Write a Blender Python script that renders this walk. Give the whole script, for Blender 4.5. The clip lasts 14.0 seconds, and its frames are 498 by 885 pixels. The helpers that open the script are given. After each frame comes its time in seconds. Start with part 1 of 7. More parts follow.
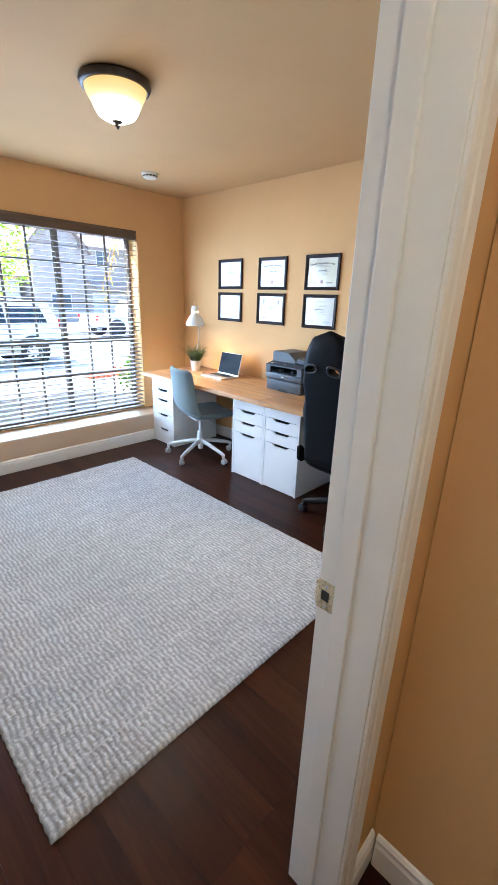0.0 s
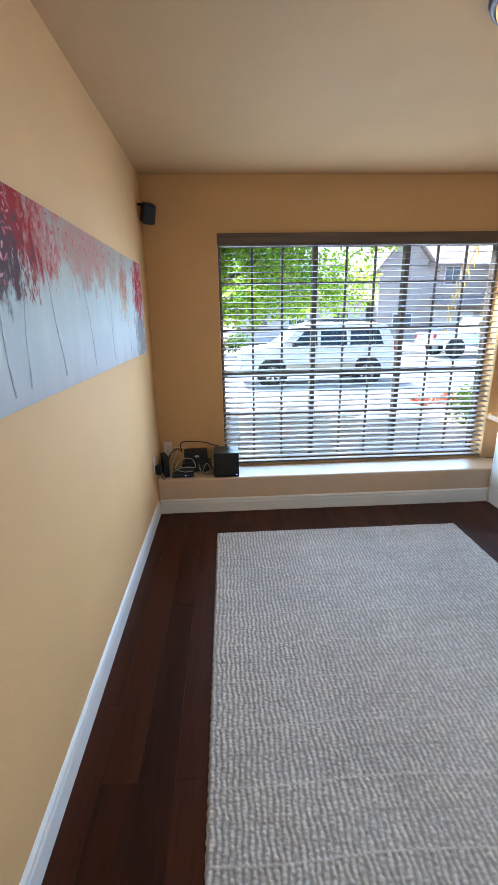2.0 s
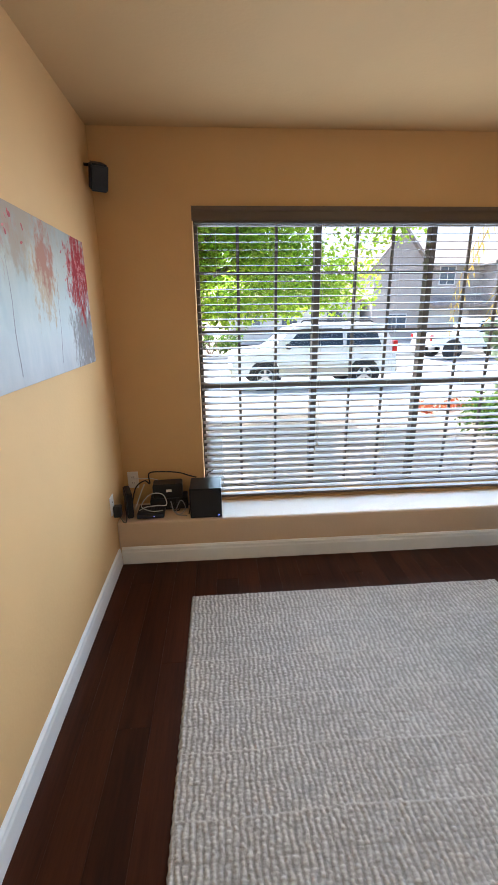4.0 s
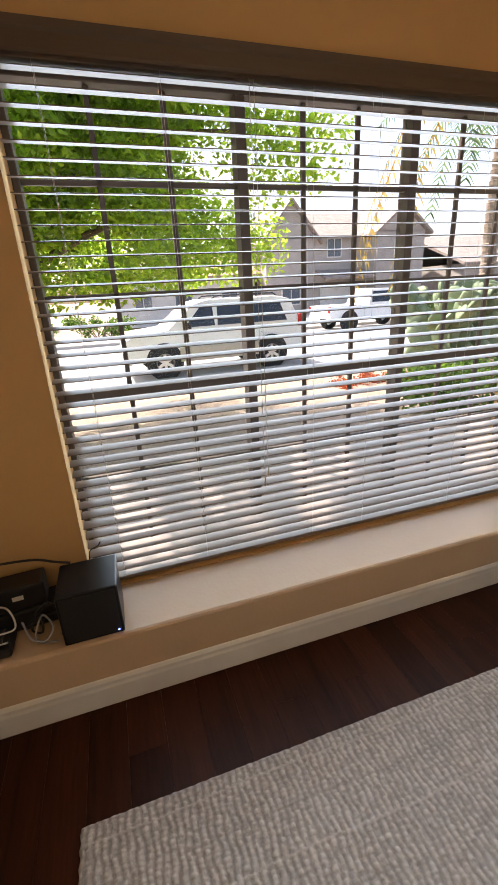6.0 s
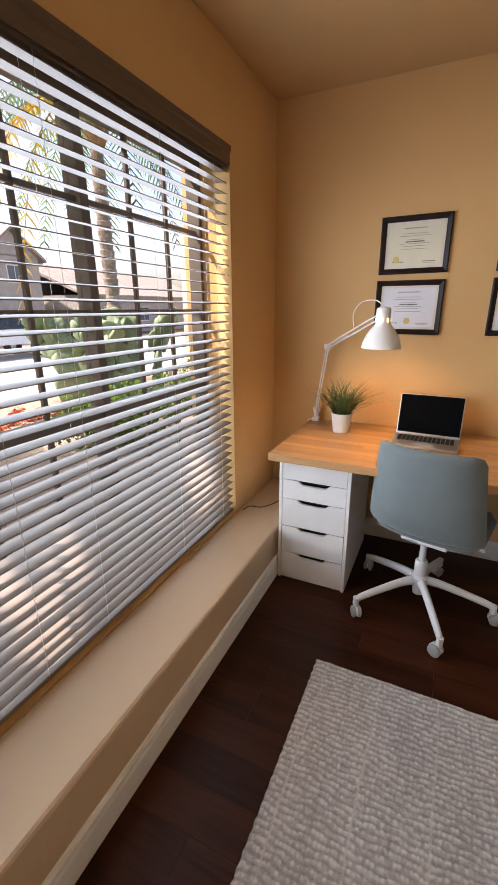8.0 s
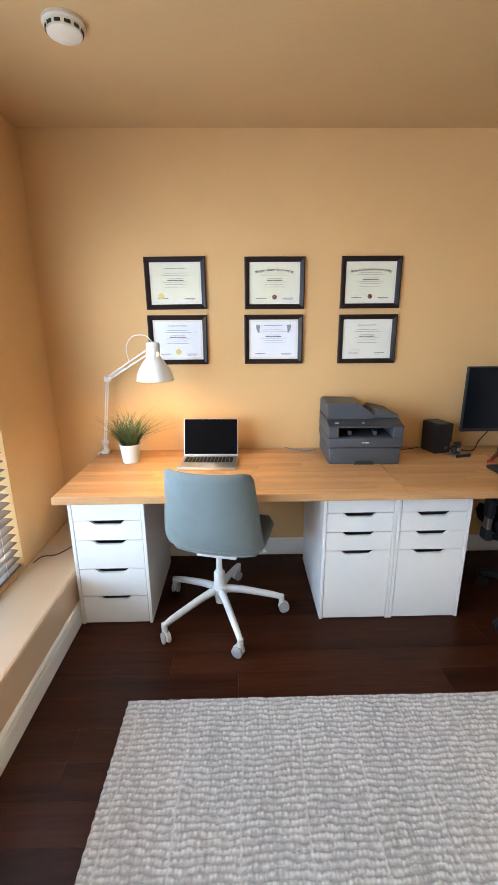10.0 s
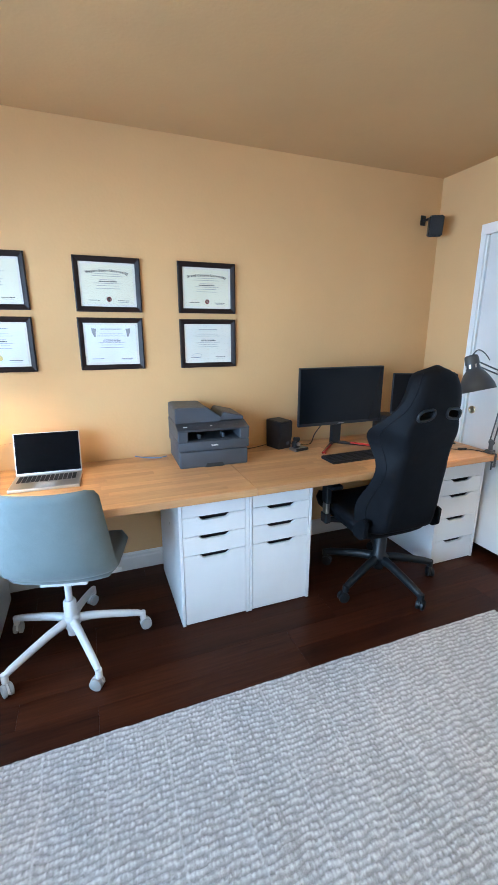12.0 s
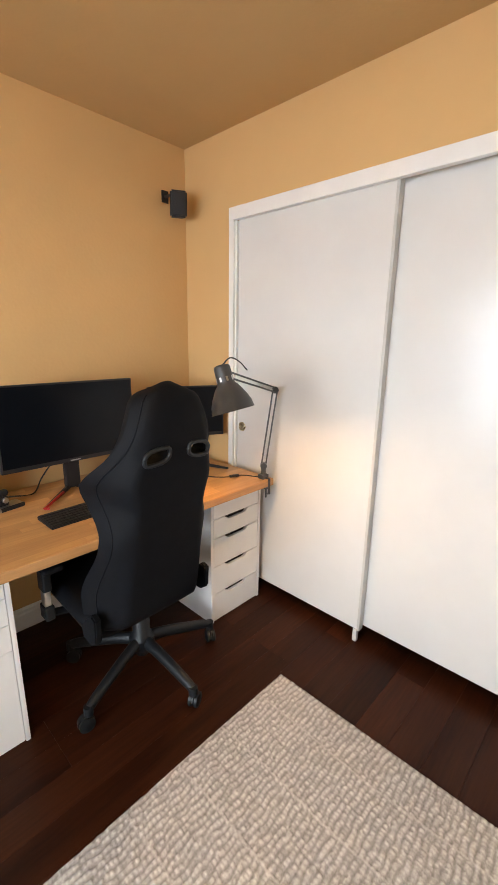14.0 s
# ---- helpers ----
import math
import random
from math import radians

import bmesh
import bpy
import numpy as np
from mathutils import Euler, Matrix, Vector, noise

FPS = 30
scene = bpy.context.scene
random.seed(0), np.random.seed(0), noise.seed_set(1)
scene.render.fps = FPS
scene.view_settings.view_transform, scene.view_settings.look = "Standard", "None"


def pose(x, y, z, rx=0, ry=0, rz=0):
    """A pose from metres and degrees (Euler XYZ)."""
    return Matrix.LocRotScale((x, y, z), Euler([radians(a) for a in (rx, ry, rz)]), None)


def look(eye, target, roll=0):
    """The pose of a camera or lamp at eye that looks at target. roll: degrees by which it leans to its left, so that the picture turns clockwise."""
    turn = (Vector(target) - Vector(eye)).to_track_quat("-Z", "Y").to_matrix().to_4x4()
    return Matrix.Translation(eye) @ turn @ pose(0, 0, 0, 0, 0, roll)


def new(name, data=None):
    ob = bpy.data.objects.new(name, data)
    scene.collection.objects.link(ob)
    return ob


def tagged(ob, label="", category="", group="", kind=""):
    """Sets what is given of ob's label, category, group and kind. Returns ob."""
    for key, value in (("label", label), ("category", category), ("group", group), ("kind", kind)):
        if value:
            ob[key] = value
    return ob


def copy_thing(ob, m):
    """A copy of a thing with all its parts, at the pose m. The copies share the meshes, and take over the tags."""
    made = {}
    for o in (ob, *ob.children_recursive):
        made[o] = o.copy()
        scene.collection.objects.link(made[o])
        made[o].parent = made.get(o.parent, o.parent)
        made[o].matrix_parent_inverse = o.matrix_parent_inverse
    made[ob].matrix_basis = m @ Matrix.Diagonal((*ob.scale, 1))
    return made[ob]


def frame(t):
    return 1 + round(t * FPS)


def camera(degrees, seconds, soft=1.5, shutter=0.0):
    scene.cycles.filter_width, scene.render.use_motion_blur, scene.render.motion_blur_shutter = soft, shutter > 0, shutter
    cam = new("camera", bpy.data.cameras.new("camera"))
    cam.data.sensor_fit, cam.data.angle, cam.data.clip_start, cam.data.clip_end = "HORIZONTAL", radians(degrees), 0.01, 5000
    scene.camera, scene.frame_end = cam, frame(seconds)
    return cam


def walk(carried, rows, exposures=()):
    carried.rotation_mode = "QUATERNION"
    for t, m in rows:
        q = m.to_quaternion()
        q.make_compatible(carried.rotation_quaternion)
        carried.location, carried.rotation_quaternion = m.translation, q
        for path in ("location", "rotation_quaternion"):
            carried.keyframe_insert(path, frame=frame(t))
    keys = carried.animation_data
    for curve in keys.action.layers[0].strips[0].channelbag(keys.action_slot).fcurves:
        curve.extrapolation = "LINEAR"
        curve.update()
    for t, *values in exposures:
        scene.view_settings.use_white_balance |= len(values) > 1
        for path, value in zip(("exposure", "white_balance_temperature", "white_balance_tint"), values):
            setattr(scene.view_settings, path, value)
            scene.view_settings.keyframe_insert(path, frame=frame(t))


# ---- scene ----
cam = camera(62.2, 14.0)
PATH = [
    (0, (-0.15, 0.15, 1.465), (-1.452, 1.523, 0.815), 2.0),
    (0.4, (-0.217, 0.239, 1.455), (-1.691, 1.389, 0.745), 1.4),
    (0.5, (-0.248, 0.249, 1.45), (-1.756, 1.359, 0.747), 1.3),
    (0.8, (-0.351, 0.296, 1.462), (-1.996, 1.223, 0.802), 0.7),
    (1, (-0.446, 0.318, 1.47), (-2.174, 1.101, 0.837), 0.1),
    (1.5, (-0.616, 0.358, 1.479), (-2.466, 0.77, 0.84), -1.6),
    (2, (-0.822, 0.428, 1.504), (-2.732, 0.523, 0.917), -1.0),
    (4.5, (-1.766, 0.552, 1.477), (-3.67, 0.695, 0.882), -0.5),
    (5, (-2.066, 0.597, 1.444), (-3.954, 0.763, 0.804), 0.2),
    (5.5, (-2.396, 0.594, 1.42), (-4.252, 0.978, 0.783), -3.0),
    (6, (-2.645, 0.609, 1.379), (-4.44, 1.162, 0.694), -3.1),
    (6.5, (-2.886, 0.683, 1.404), (-4.611, 1.439, 0.732), -1.3),
    (7, (-3.042, 0.755, 1.44), (-4.519, 1.929, 0.777), -0.3),
    (7.5, (-3.14, 0.74, 1.406), (-4.243, 2.279, 0.762), -1.3),
    (7.8, (-3.167, 0.725, 1.407), (-4.077, 2.388, 0.768), -0.8),
    (8, (-3.158, 0.719, 1.397), (-3.966, 2.443, 0.782), -0.4),
    (8.5, (-3.133, 0.723, 1.428), (-3.68, 2.554, 0.836), -0.1),
    (11, (-2.967, 0.723, 1.48), (-2.594, 2.617, 0.958), -0.3),
    (11.5, (-2.969, 0.741, 1.494), (-2.414, 2.585, 0.953), 0.2),
    (12, (-2.952, 0.743, 1.46), (-2.26, 2.547, 0.944), -0.0),
    (12.5, (-2.893, 0.788, 1.47), (-2.051, 2.526, 0.948), -0.1),
    (13, (-2.728, 0.912, 1.477), (-1.732, 2.571, 0.971), -0.1),
    (13.5, (-2.523, 1.003, 1.465), (-1.327, 2.51, 0.919), -0.0),
    (14, (-2.24, 1.135, 1.447), (-0.829, 2.467, 0.96), 0.9),
]
EXPOSURES = [
    (0.0, 2.7, 5000, 10), (0.5, 2.6, 4700, 10), (1.0, 2.55, 4850, 10), (1.5, 2.3, 5000, 10), (2.0, 2.1, 5100, 10), (4.5, 2.0, 5900, 13), (5.5, 1.75, 6500, 16), (7.0, 1.25, 6800, 22),
    (8.5, 1.65, 6800, 22), (11.0, 2.55, 5100, 7), (12.0, 2.5, 4950, 7), (13.0, 2.55, 5250, 8), (13.5, 2.5, 5800, 11), (14.0, 2.55, 6900, 17),
]
walk(cam, [(t, look(eye, target, roll)) for t, eye, target, roll in PATH], EXPOSURES)

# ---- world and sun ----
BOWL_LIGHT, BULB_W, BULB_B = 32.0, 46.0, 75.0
SUN_FROM = Vector((-0.70, -0.42, 0.95)).normalized()
world = bpy.data.worlds.new("sky")
scene.world = world
world.use_nodes = True
wn = world.node_tree
sky = wn.nodes.new("ShaderNodeTexSky")
sky.sky_type = "NISHITA"
sky.sun_disc = False
sky.dust_density = 4.0
sky.sun_elevation = math.asin(SUN_FROM.z)
sky.sun_rotation = math.atan2(SUN_FROM.x, SUN_FROM.y)
wn.links.new(sky.outputs[0], wn.nodes["Background"].inputs[0])
wn.nodes["Background"].inputs[1].default_value = 0.15
sun_data = bpy.data.lights.new("sun", "SUN")
sun_data.energy, sun_data.angle, sun_data.color = 5.0, radians(0.6), (1.0, 0.93, 0.82)
new("sun", sun_data).matrix_world = look(SUN_FROM * 30, (0, 0, 0))
# added lamps for the daylight of the window opening: outside the blind for the sky, and an inner fill for what the
# slats scatter inwards
for light_name, at_x, at_z, to_z, watts, tone, tall in (("window_daylight", -4.235, 1.155, 1.155, 22.0, (0.66, 0.85, 1.0), 1.66), ("slat_fill", -4.10, 1.45, 1.65, 6.5, (0.78, 0.89, 1.0), 1.0)):
    day = bpy.data.lights.new(light_name, "AREA")
    day.shape, day.size, day.size_y = "RECTANGLE", 2.15, tall
    day.energy, day.color, day.spread = watts, tone, radians(178)
    new(light_name, day).matrix_world = look((at_x, 1.51, at_z), (0, 1.51, to_z))



# ---- materials ----
def nodes_of(name):
    m = bpy.data.materials.new(name)
    m.use_nodes = True
    nt = m.node_tree
    return m, nt, nt.nodes["Principled BSDF"]


def coords(nt, scale=(1, 1, 1), generated=False):
    tc = nt.nodes.new("ShaderNodeTexCoord")
    mp = nt.nodes.new("ShaderNodeMapping")
    mp.inputs["Scale"].default_value = scale
    nt.links.new(tc.outputs["Object"], mp.inputs[0])
    return mp.outputs[0]


def noise_node(nt, vec, scale, detail=4.0, rough=0.6):
    n = nt.nodes.new("ShaderNodeTexNoise")
    n.inputs["Scale"].default_value = scale
    n.inputs["Detail"].default_value = detail
    n.inputs["Roughness"].default_value = rough
    nt.links.new(vec, n.inputs["Vector"])
    return n.outputs["Fac"]


def ramp(nt, fac, stops):
    r = nt.nodes.new("ShaderNodeValToRGB")
    r.color_ramp.elements[0].position, r.color_ramp.elements[0].color = stops[0][0], (*stops[0][1], 1)
    r.color_ramp.elements[1].position, r.color_ramp.elements[1].color = stops[-1][0], (*stops[-1][1], 1)
    for p, c in stops[1:-1]:
        e = r.color_ramp.elements.new(p)
        e.color = (*c, 1)
    nt.links.new(fac, r.inputs[0])
    return r.outputs[0]


def bump(nt, bsdf, height, strength, distance):
    b = nt.nodes.new("ShaderNodeBump")
    b.inputs["Strength"].default_value = strength
    b.inputs["Distance"].default_value = distance
    nt.links.new(height, b.inputs["Height"])
    nt.links.new(b.outputs[0], bsdf.inputs["Normal"])


def mix_colour(nt, fac, a, b, mode="MIX"):
    m = nt.nodes.new("ShaderNodeMix")
    m.data_type, m.blend_type = "RGBA", mode
    for sock, v in ((m.inputs[0], fac), (m.inputs[6], a), (m.inputs[7], b)):
        if isinstance(v, (int, float)):
            sock.default_value = v
        elif isinstance(v, tuple):
            sock.default_value = (*v, 1)
        else:
            nt.links.new(v, sock)
    return m.outputs[2]


def surface(name, colour, rough=0.5, metal=0.0, vary=0.06, scale=9.0, grain=0.0, grain_scale=300.0, spec=0.5, stretch=(1, 1, 1), wear=0.06):
    """A surface of one colour with soft mottling, uneven gloss and fine relief."""
    m, nt, b = nodes_of(name)
    v = coords(nt, stretch)
    n = noise_node(nt, v, scale, 5)
    lo = tuple(max(0.0, c * (1 - vary * 2)) for c in colour)
    hi = tuple(min(1.0, c * (1 + vary * 2)) for c in colour)
    nt.links.new(ramp(nt, n, [(0.3, lo), (0.7, hi)]), b.inputs["Base Color"])
    b.inputs["Metallic"].default_value = metal
    b.inputs["Specular IOR Level"].default_value = spec
    rr = nt.nodes.new("ShaderNodeMapRange")
    rr.inputs[3].default_value, rr.inputs[4].default_value = max(0.02, rough - wear), min(1.0, rough + wear)
    nt.links.new(noise_node(nt, v, scale * 4, 3), rr.inputs[0])
    nt.links.new(rr.outputs[0], b.inputs["Roughness"])
    if grain:
        bump(nt, b, noise_node(nt, v, grain_scale, 3), grain, 0.002)
    return m


def wall_paint(name, colour):
    m, nt, b = nodes_of(name)
    v = coords(nt)
    nt.links.new(ramp(nt, noise_node(nt, v, 1.6, 4), [(0.3, tuple(c * 0.96 for c in colour)), (0.7, tuple(c * 1.03 for c in colour))]), b.inputs["Base Color"])
    b.inputs["Roughness"].default_value = 0.75
    b.inputs["Specular IOR Level"].default_value = 0.15
    vor = nt.nodes.new("ShaderNodeTexVoronoi")
    vor.feature = "SMOOTH_F1"
    vor.inputs["Scale"].default_value = 70
    nt.links.new(v, vor.inputs["Vector"])
    add = nt.nodes.new("ShaderNodeMath")
    add.operation = "MULTIPLY"
    nt.links.new(vor.outputs["Distance"], add.inputs[0])
    nt.links.new(noise_node(nt, v, 45, 4), add.inputs[1])
    bump(nt, b, add.outputs[0], 0.20, 0.004)
    return m


def wood(name, dark, light, along, rough=0.4, per_piece=0.25, ring=26.0, relief=0.15):
    """Wood with its grain running along an axis of the object ('x', 'y' or 'z'), each piece tinted by itself."""
    m, nt, b = nodes_of(name)
    info = nt.nodes.new("ShaderNodeObjectInfo")
    tc = nt.nodes.new("ShaderNodeTexCoord")
    off = nt.nodes.new("ShaderNodeVectorMath")
    off.operation = "MULTIPLY_ADD"
    off.inputs[1].default_value = (1, 1, 1)
    mul = nt.nodes.new("ShaderNodeVectorMath")
    mul.operation = "SCALE"
    mul.inputs[0].default_value = (37.0, 19.0, 53.0)
    nt.links.new(info.outputs["Random"], mul.inputs["Scale"])
    nt.links.new(tc.outputs["Object"], off.inputs[0])
    nt.links.new(mul.outputs[0], off.inputs[2])
    st = {"x": (0.07, 1, 1), "y": (1, 0.07, 1), "z": (1, 1, 0.07)}[along]
    mp = nt.nodes.new("ShaderNodeMapping")
    mp.inputs["Scale"].default_value = st
    nt.links.new(off.outputs[0], mp.inputs[0])
    broad = noise_node(nt, mp.outputs[0], ring, 5, 0.62)
    fine = noise_node(nt, mp.outputs[0], ring * 9, 3, 0.7)
    mid = tuple((a + c) / 2 for a, c in zip(dark, light))
    col = ramp(nt, broad, [(0.3, dark), (0.5, mid), (0.72, light)])
    col = mix_colour(nt, 0.35, col, ramp(nt, fine, [(0.3, dark), (0.7, light)]))
    rnd = nt.nodes.new("ShaderNodeMapRange")
    rnd.inputs[3].default_value, rnd.inputs[4].default_value = 1 - per_piece, 1 + per_piece
    nt.links.new(info.outputs["Random"], rnd.inputs[0])
    tint = nt.nodes.new("ShaderNodeVectorMath")
    tint.operation = "SCALE"
    nt.links.new(col, tint.inputs[0])
    nt.links.new(rnd.outputs[0], tint.inputs["Scale"])
    nt.links.new(tint.outputs[0], b.inputs["Base Color"])
    b.inputs["Roughness"].default_value = rough
    bump(nt, b, fine, relief, 0.0012)
    return m


def glass(name, tint=(1, 1, 1)):
    """A thin clear pane: it lets light straight through and mirrors a little."""
    m = bpy.data.materials.new(name)
    m.use_nodes = True
    nt = m.node_tree
    nt.nodes.remove(nt.nodes["Principled BSDF"])
    tr = nt.nodes.new("ShaderNodeBsdfTransparent")
    tr.inputs[0].default_value = (*tint, 1)
    gl = nt.nodes.new("ShaderNodeBsdfGlossy")
    gl.inputs["Roughness"].default_value = 0.02
    lw = nt.nodes.new("ShaderNodeLayerWeight")
    lw.inputs["Blend"].default_value = 0.5
    pw = nt.nodes.new("ShaderNodeMath")
    pw.operation = "POWER"
    pw.inputs[1].default_value = 4.5
    fr = nt.nodes.new("ShaderNodeMath")
    fr.operation = "MULTIPLY_ADD"
    fr.inputs[1].default_value, fr.inputs[2].default_value = 0.6, 0.02
    nt.links.new(lw.outputs["Facing"], pw.inputs[0])
    nt.links.new(pw.outputs[0], fr.inputs[0])
    mx = nt.nodes.new("ShaderNodeMixShader")
    nt.links.new(fr.outputs[0], mx.inputs[0])
    nt.links.new(tr.outputs[0], mx.inputs[1])
    nt.links.new(gl.outputs[0], mx.inputs[2])
    nt.links.new(mx.outputs[0], nt.nodes["Material Output"].inputs[0])
    return m


def glow(name, colour, strength):
    m, nt, b = nodes_of(name)
    b.inputs["Base Color"].default_value = (*colour, 1)
    b.inputs["Emission Color"].default_value = (*colour, 1)
    b.inputs["Emission Strength"].default_value = strength
    return m


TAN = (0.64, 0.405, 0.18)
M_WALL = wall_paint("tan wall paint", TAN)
# the walls' tan, set darker so the ceiling renders less bright
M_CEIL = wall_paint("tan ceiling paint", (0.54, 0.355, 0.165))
# the walls' tan, paled and glossed to put the window's daylight into the ledge
M_SEAT = wall_paint("daylit tan ledge paint", (0.63, 0.46, 0.30))
M_SEAT.node_tree.nodes["Principled BSDF"].inputs["Roughness"].default_value = 0.30
M_SEAT.node_tree.nodes["Principled BSDF"].inputs["Specular IOR Level"].default_value = 0.7
M_TRIM = surface("white trim paint", (0.78, 0.77, 0.74), 0.35, vary=0.02, scale=6)
M_DOORW = surface("white sliding door", (0.66, 0.65, 0.63), 0.22, vary=0.015, scale=3)
M_FLOOR = wood("dark walnut laminate", (0.010, 0.0032, 0.0017), (0.062, 0.0178, 0.0068), "x", rough=0.36, per_piece=0.30, ring=9)
M_FLOOR.node_tree.nodes["Principled BSDF"].inputs["Specular IOR Level"].default_value = 0.13
M_SUB = surface("dark subfloor", (0.012, 0.008, 0.006), 0.8)
M_DESK = wood("oiled beech worktop", (0.40, 0.20, 0.075), (0.62, 0.36, 0.155), "x", rough=0.38, per_piece=0.16, ring=22, relief=0.08)
M_WHITE = surface("white lacquer", (0.80, 0.80, 0.79), 0.3, vary=0.015, scale=4)
# near-black that stands in for the shade inside holes, slots and wheel arches
M_DARK = surface("dark inside", (0.02, 0.02, 0.02), 0.7)
M_BLIND = surface("tan slat", (0.195, 0.150, 0.118), 0.46, spec=0.3, vary=0.04, scale=14, stretch=(1, 0.05, 1))
# colour lowered to hold the dark of a valance seen against the light
M_VAL = surface("valance brown", (0.105, 0.072, 0.05), 0.5, vary=0.08, scale=30, stretch=(1, 0.05, 1))
# beige frame, with its backlit silhouette put into a darker base colour
M_FRAME = surface("taupe window frame", (0.12, 0.10, 0.085), 0.4, vary=0.03)
M_GLASS = glass("window glass")
M_BLACKP = surface("black plastic", (0.014, 0.0145, 0.016), 0.42, spec=0.35, vary=0.05, grain=0.1, grain_scale=900)


# ---- building helpers ----
def bm_new():
    return bmesh.new()


def box(bm, x0, x1, y0, y1, z0, z1, bevel=0.0, seg=2):
    vs = [bm.verts.new((x, y, z)) for x in (x0, x1) for y in (y0, y1) for z in (z0, z1)]
    quads = [(0, 1, 3, 2), (4, 6, 7, 5), (0, 4, 5, 1), (2, 3, 7, 6), (0, 2, 6, 4), (1, 5, 7, 3)]
    fs = [bm.faces.new([vs[i] for i in q]) for q in quads]
    if bevel > 0:
        es = list({e for f in fs for e in f.edges})
        bmesh.ops.bevel(bm, geom=es, offset=bevel, segments=seg, affect="EDGES", profile=0.5)
    return vs


def lathe(bm, profile, seg=32, cx=0.0, cy=0.0, m=None):
    """Turn a profile of (radius, z) round the z axis."""
    rings = []
    for r, z in profile:
        if r < 1e-6:
            rings.append([bm.verts.new((cx, cy, z))])
        else:
            rings.append([bm.verts.new((cx + r * math.cos(2 * math.pi * i / seg), cy + r * math.sin(2 * math.pi * i / seg), z)) for i in range(seg)])
    for a, b in zip(rings, rings[1:]):
        for i in range(seg):
            j = (i + 1) % seg
            if len(a) == 1 and len(b) == 1:
                continue
            if len(a) == 1:
                bm.faces.new((a[0], b[j], b[i]))
            elif len(b) == 1:
                bm.faces.new((a[i], a[j], b[0]))
            else:
                bm.faces.new((a[i], a[j], b[j], b[i]))
    if m is not None:
        bmesh.ops.transform(bm, matrix=m, verts=[v for r in rings for v in r])
    return rings


def tube(bm, pts, r, seg=10, cap=True):
    """A round bar along points; r is one radius or one for each point."""
    pts = [Vector(p) for p in pts]
    rs = r if isinstance(r, (list, tuple)) else [r] * len(pts)
    rings, up = [], None
    for i, p in enumerate(pts):
        d = (pts[min(i + 1, len(pts) - 1)] - pts[max(i - 1, 0)]).normalized()
        if up is None:
            up = d.orthogonal().normalized()
        up = (up - d * up.dot(d))
        up = up.normalized() if up.length > 1e-6 else d.orthogonal().normalized()
        side = d.cross(up)
        rings.append([bm.verts.new(p + (up * math.cos(a) + side * math.sin(a)) * rs[i]) for a in (2 * math.pi * k / seg for k in range(seg))])
    for a, b in zip(rings, rings[1:]):
        for i in range(seg):
            j = (i + 1) % seg
            bm.faces.new((a[i], a[j], b[j], b[i]))
    if cap:
        bm.faces.new(list(reversed(rings[0])))
        bm.faces.new(rings[-1])
    return rings


def smooth_path(pts, n=8):
    """Points on a Catmull-Rom curve through pts."""
    p = [Vector(q) for q in pts]
    p = [p[0] * 2 - p[1]] + p + [p[-1] * 2 - p[-2]]
    out = []
    for i in range(1, len(p) - 2):
        for k in range(n):
            t = k / n
            a, b, c, d = p[i - 1], p[i], p[i + 1], p[i + 2]
            out.append(0.5 * ((2 * b) + (c - a) * t + (2 * a - 5 * b + 4 * c - d) * t * t + (3 * b - a - 3 * c + d) * t ** 3))
    out.append(p[-2])
    return out


def prism(bm, outline, y0, y1, axis="y"):
    """A solid from an outline of (a, b), pushed along an axis."""
    def at(a, b, c):
        return {"x": (c, a, b), "y": (a, c, b), "z": (a, b, c)}[axis]
    lo = [bm.verts.new(at(a, b, y0)) for a, b in outline]
    hi = [bm.verts.new(at(a, b, y1)) for a, b in outline]
    n = len(outline)
    for i in range(n):
        j = (i + 1) % n
        bm.faces.new((lo[i], lo[j], hi[j], hi[i]))
    bm.faces.new(list(reversed(lo)))
    bm.faces.new(hi)
    return lo + hi


def finish(bm, smooth=False):
    bmesh.ops.recalc_face_normals(bm, faces=bm.faces)
    me = bpy.data.meshes.new("mesh")
    bm.to_mesh(me)
    bm.free()
    if smooth:
        me.shade_smooth()
    return me


def part(name, bm, material, parent=None, label="", smooth=False, at=None, angle=None):
    """Link a bmesh as one mesh object under a thing or a part."""
    me = finish(bm, smooth)
    me.materials.append(material)
    if angle is not None:
        me.shade_smooth()
        me.set_sharp_from_angle(angle=radians(angle))
    me.name = name
    ob = new(name, me)
    if at is not None:
        ob.matrix_basis = at
    if parent is not None:
        ob.parent = parent
    if label:
        ob["label"] = label
    return ob


def thing(name, label, category, at=None, group="", kind=""):
    e = new(name)
    e.empty_display_size = 0.1
    if at is not None:
        e.matrix_basis = at
    return tagged(e, label, category, group, kind)


def slab(name, boxes, material, label="", category="", bevel=0.0, parent=None, kind="structure"):
    bm = bm_new()
    for b in boxes:
        box(bm, *b, bevel=bevel)
    ob = part(name, bm, material, parent)
    if parent is None:
        tagged(ob, label, category, kind=kind)
    return ob


# ---- the room ----
XW, XC, XD, YS, YN, ZC = -4.14, -0.61, -0.492, -0.148, 3.20, 2.455
BENCH_X, BENCH_Z = -3.862, 0.283
WY0, WY1, WZ1 = 0.385, 2.628, 2.05
HALL_X, HALL_Y = -0.38, 0.937

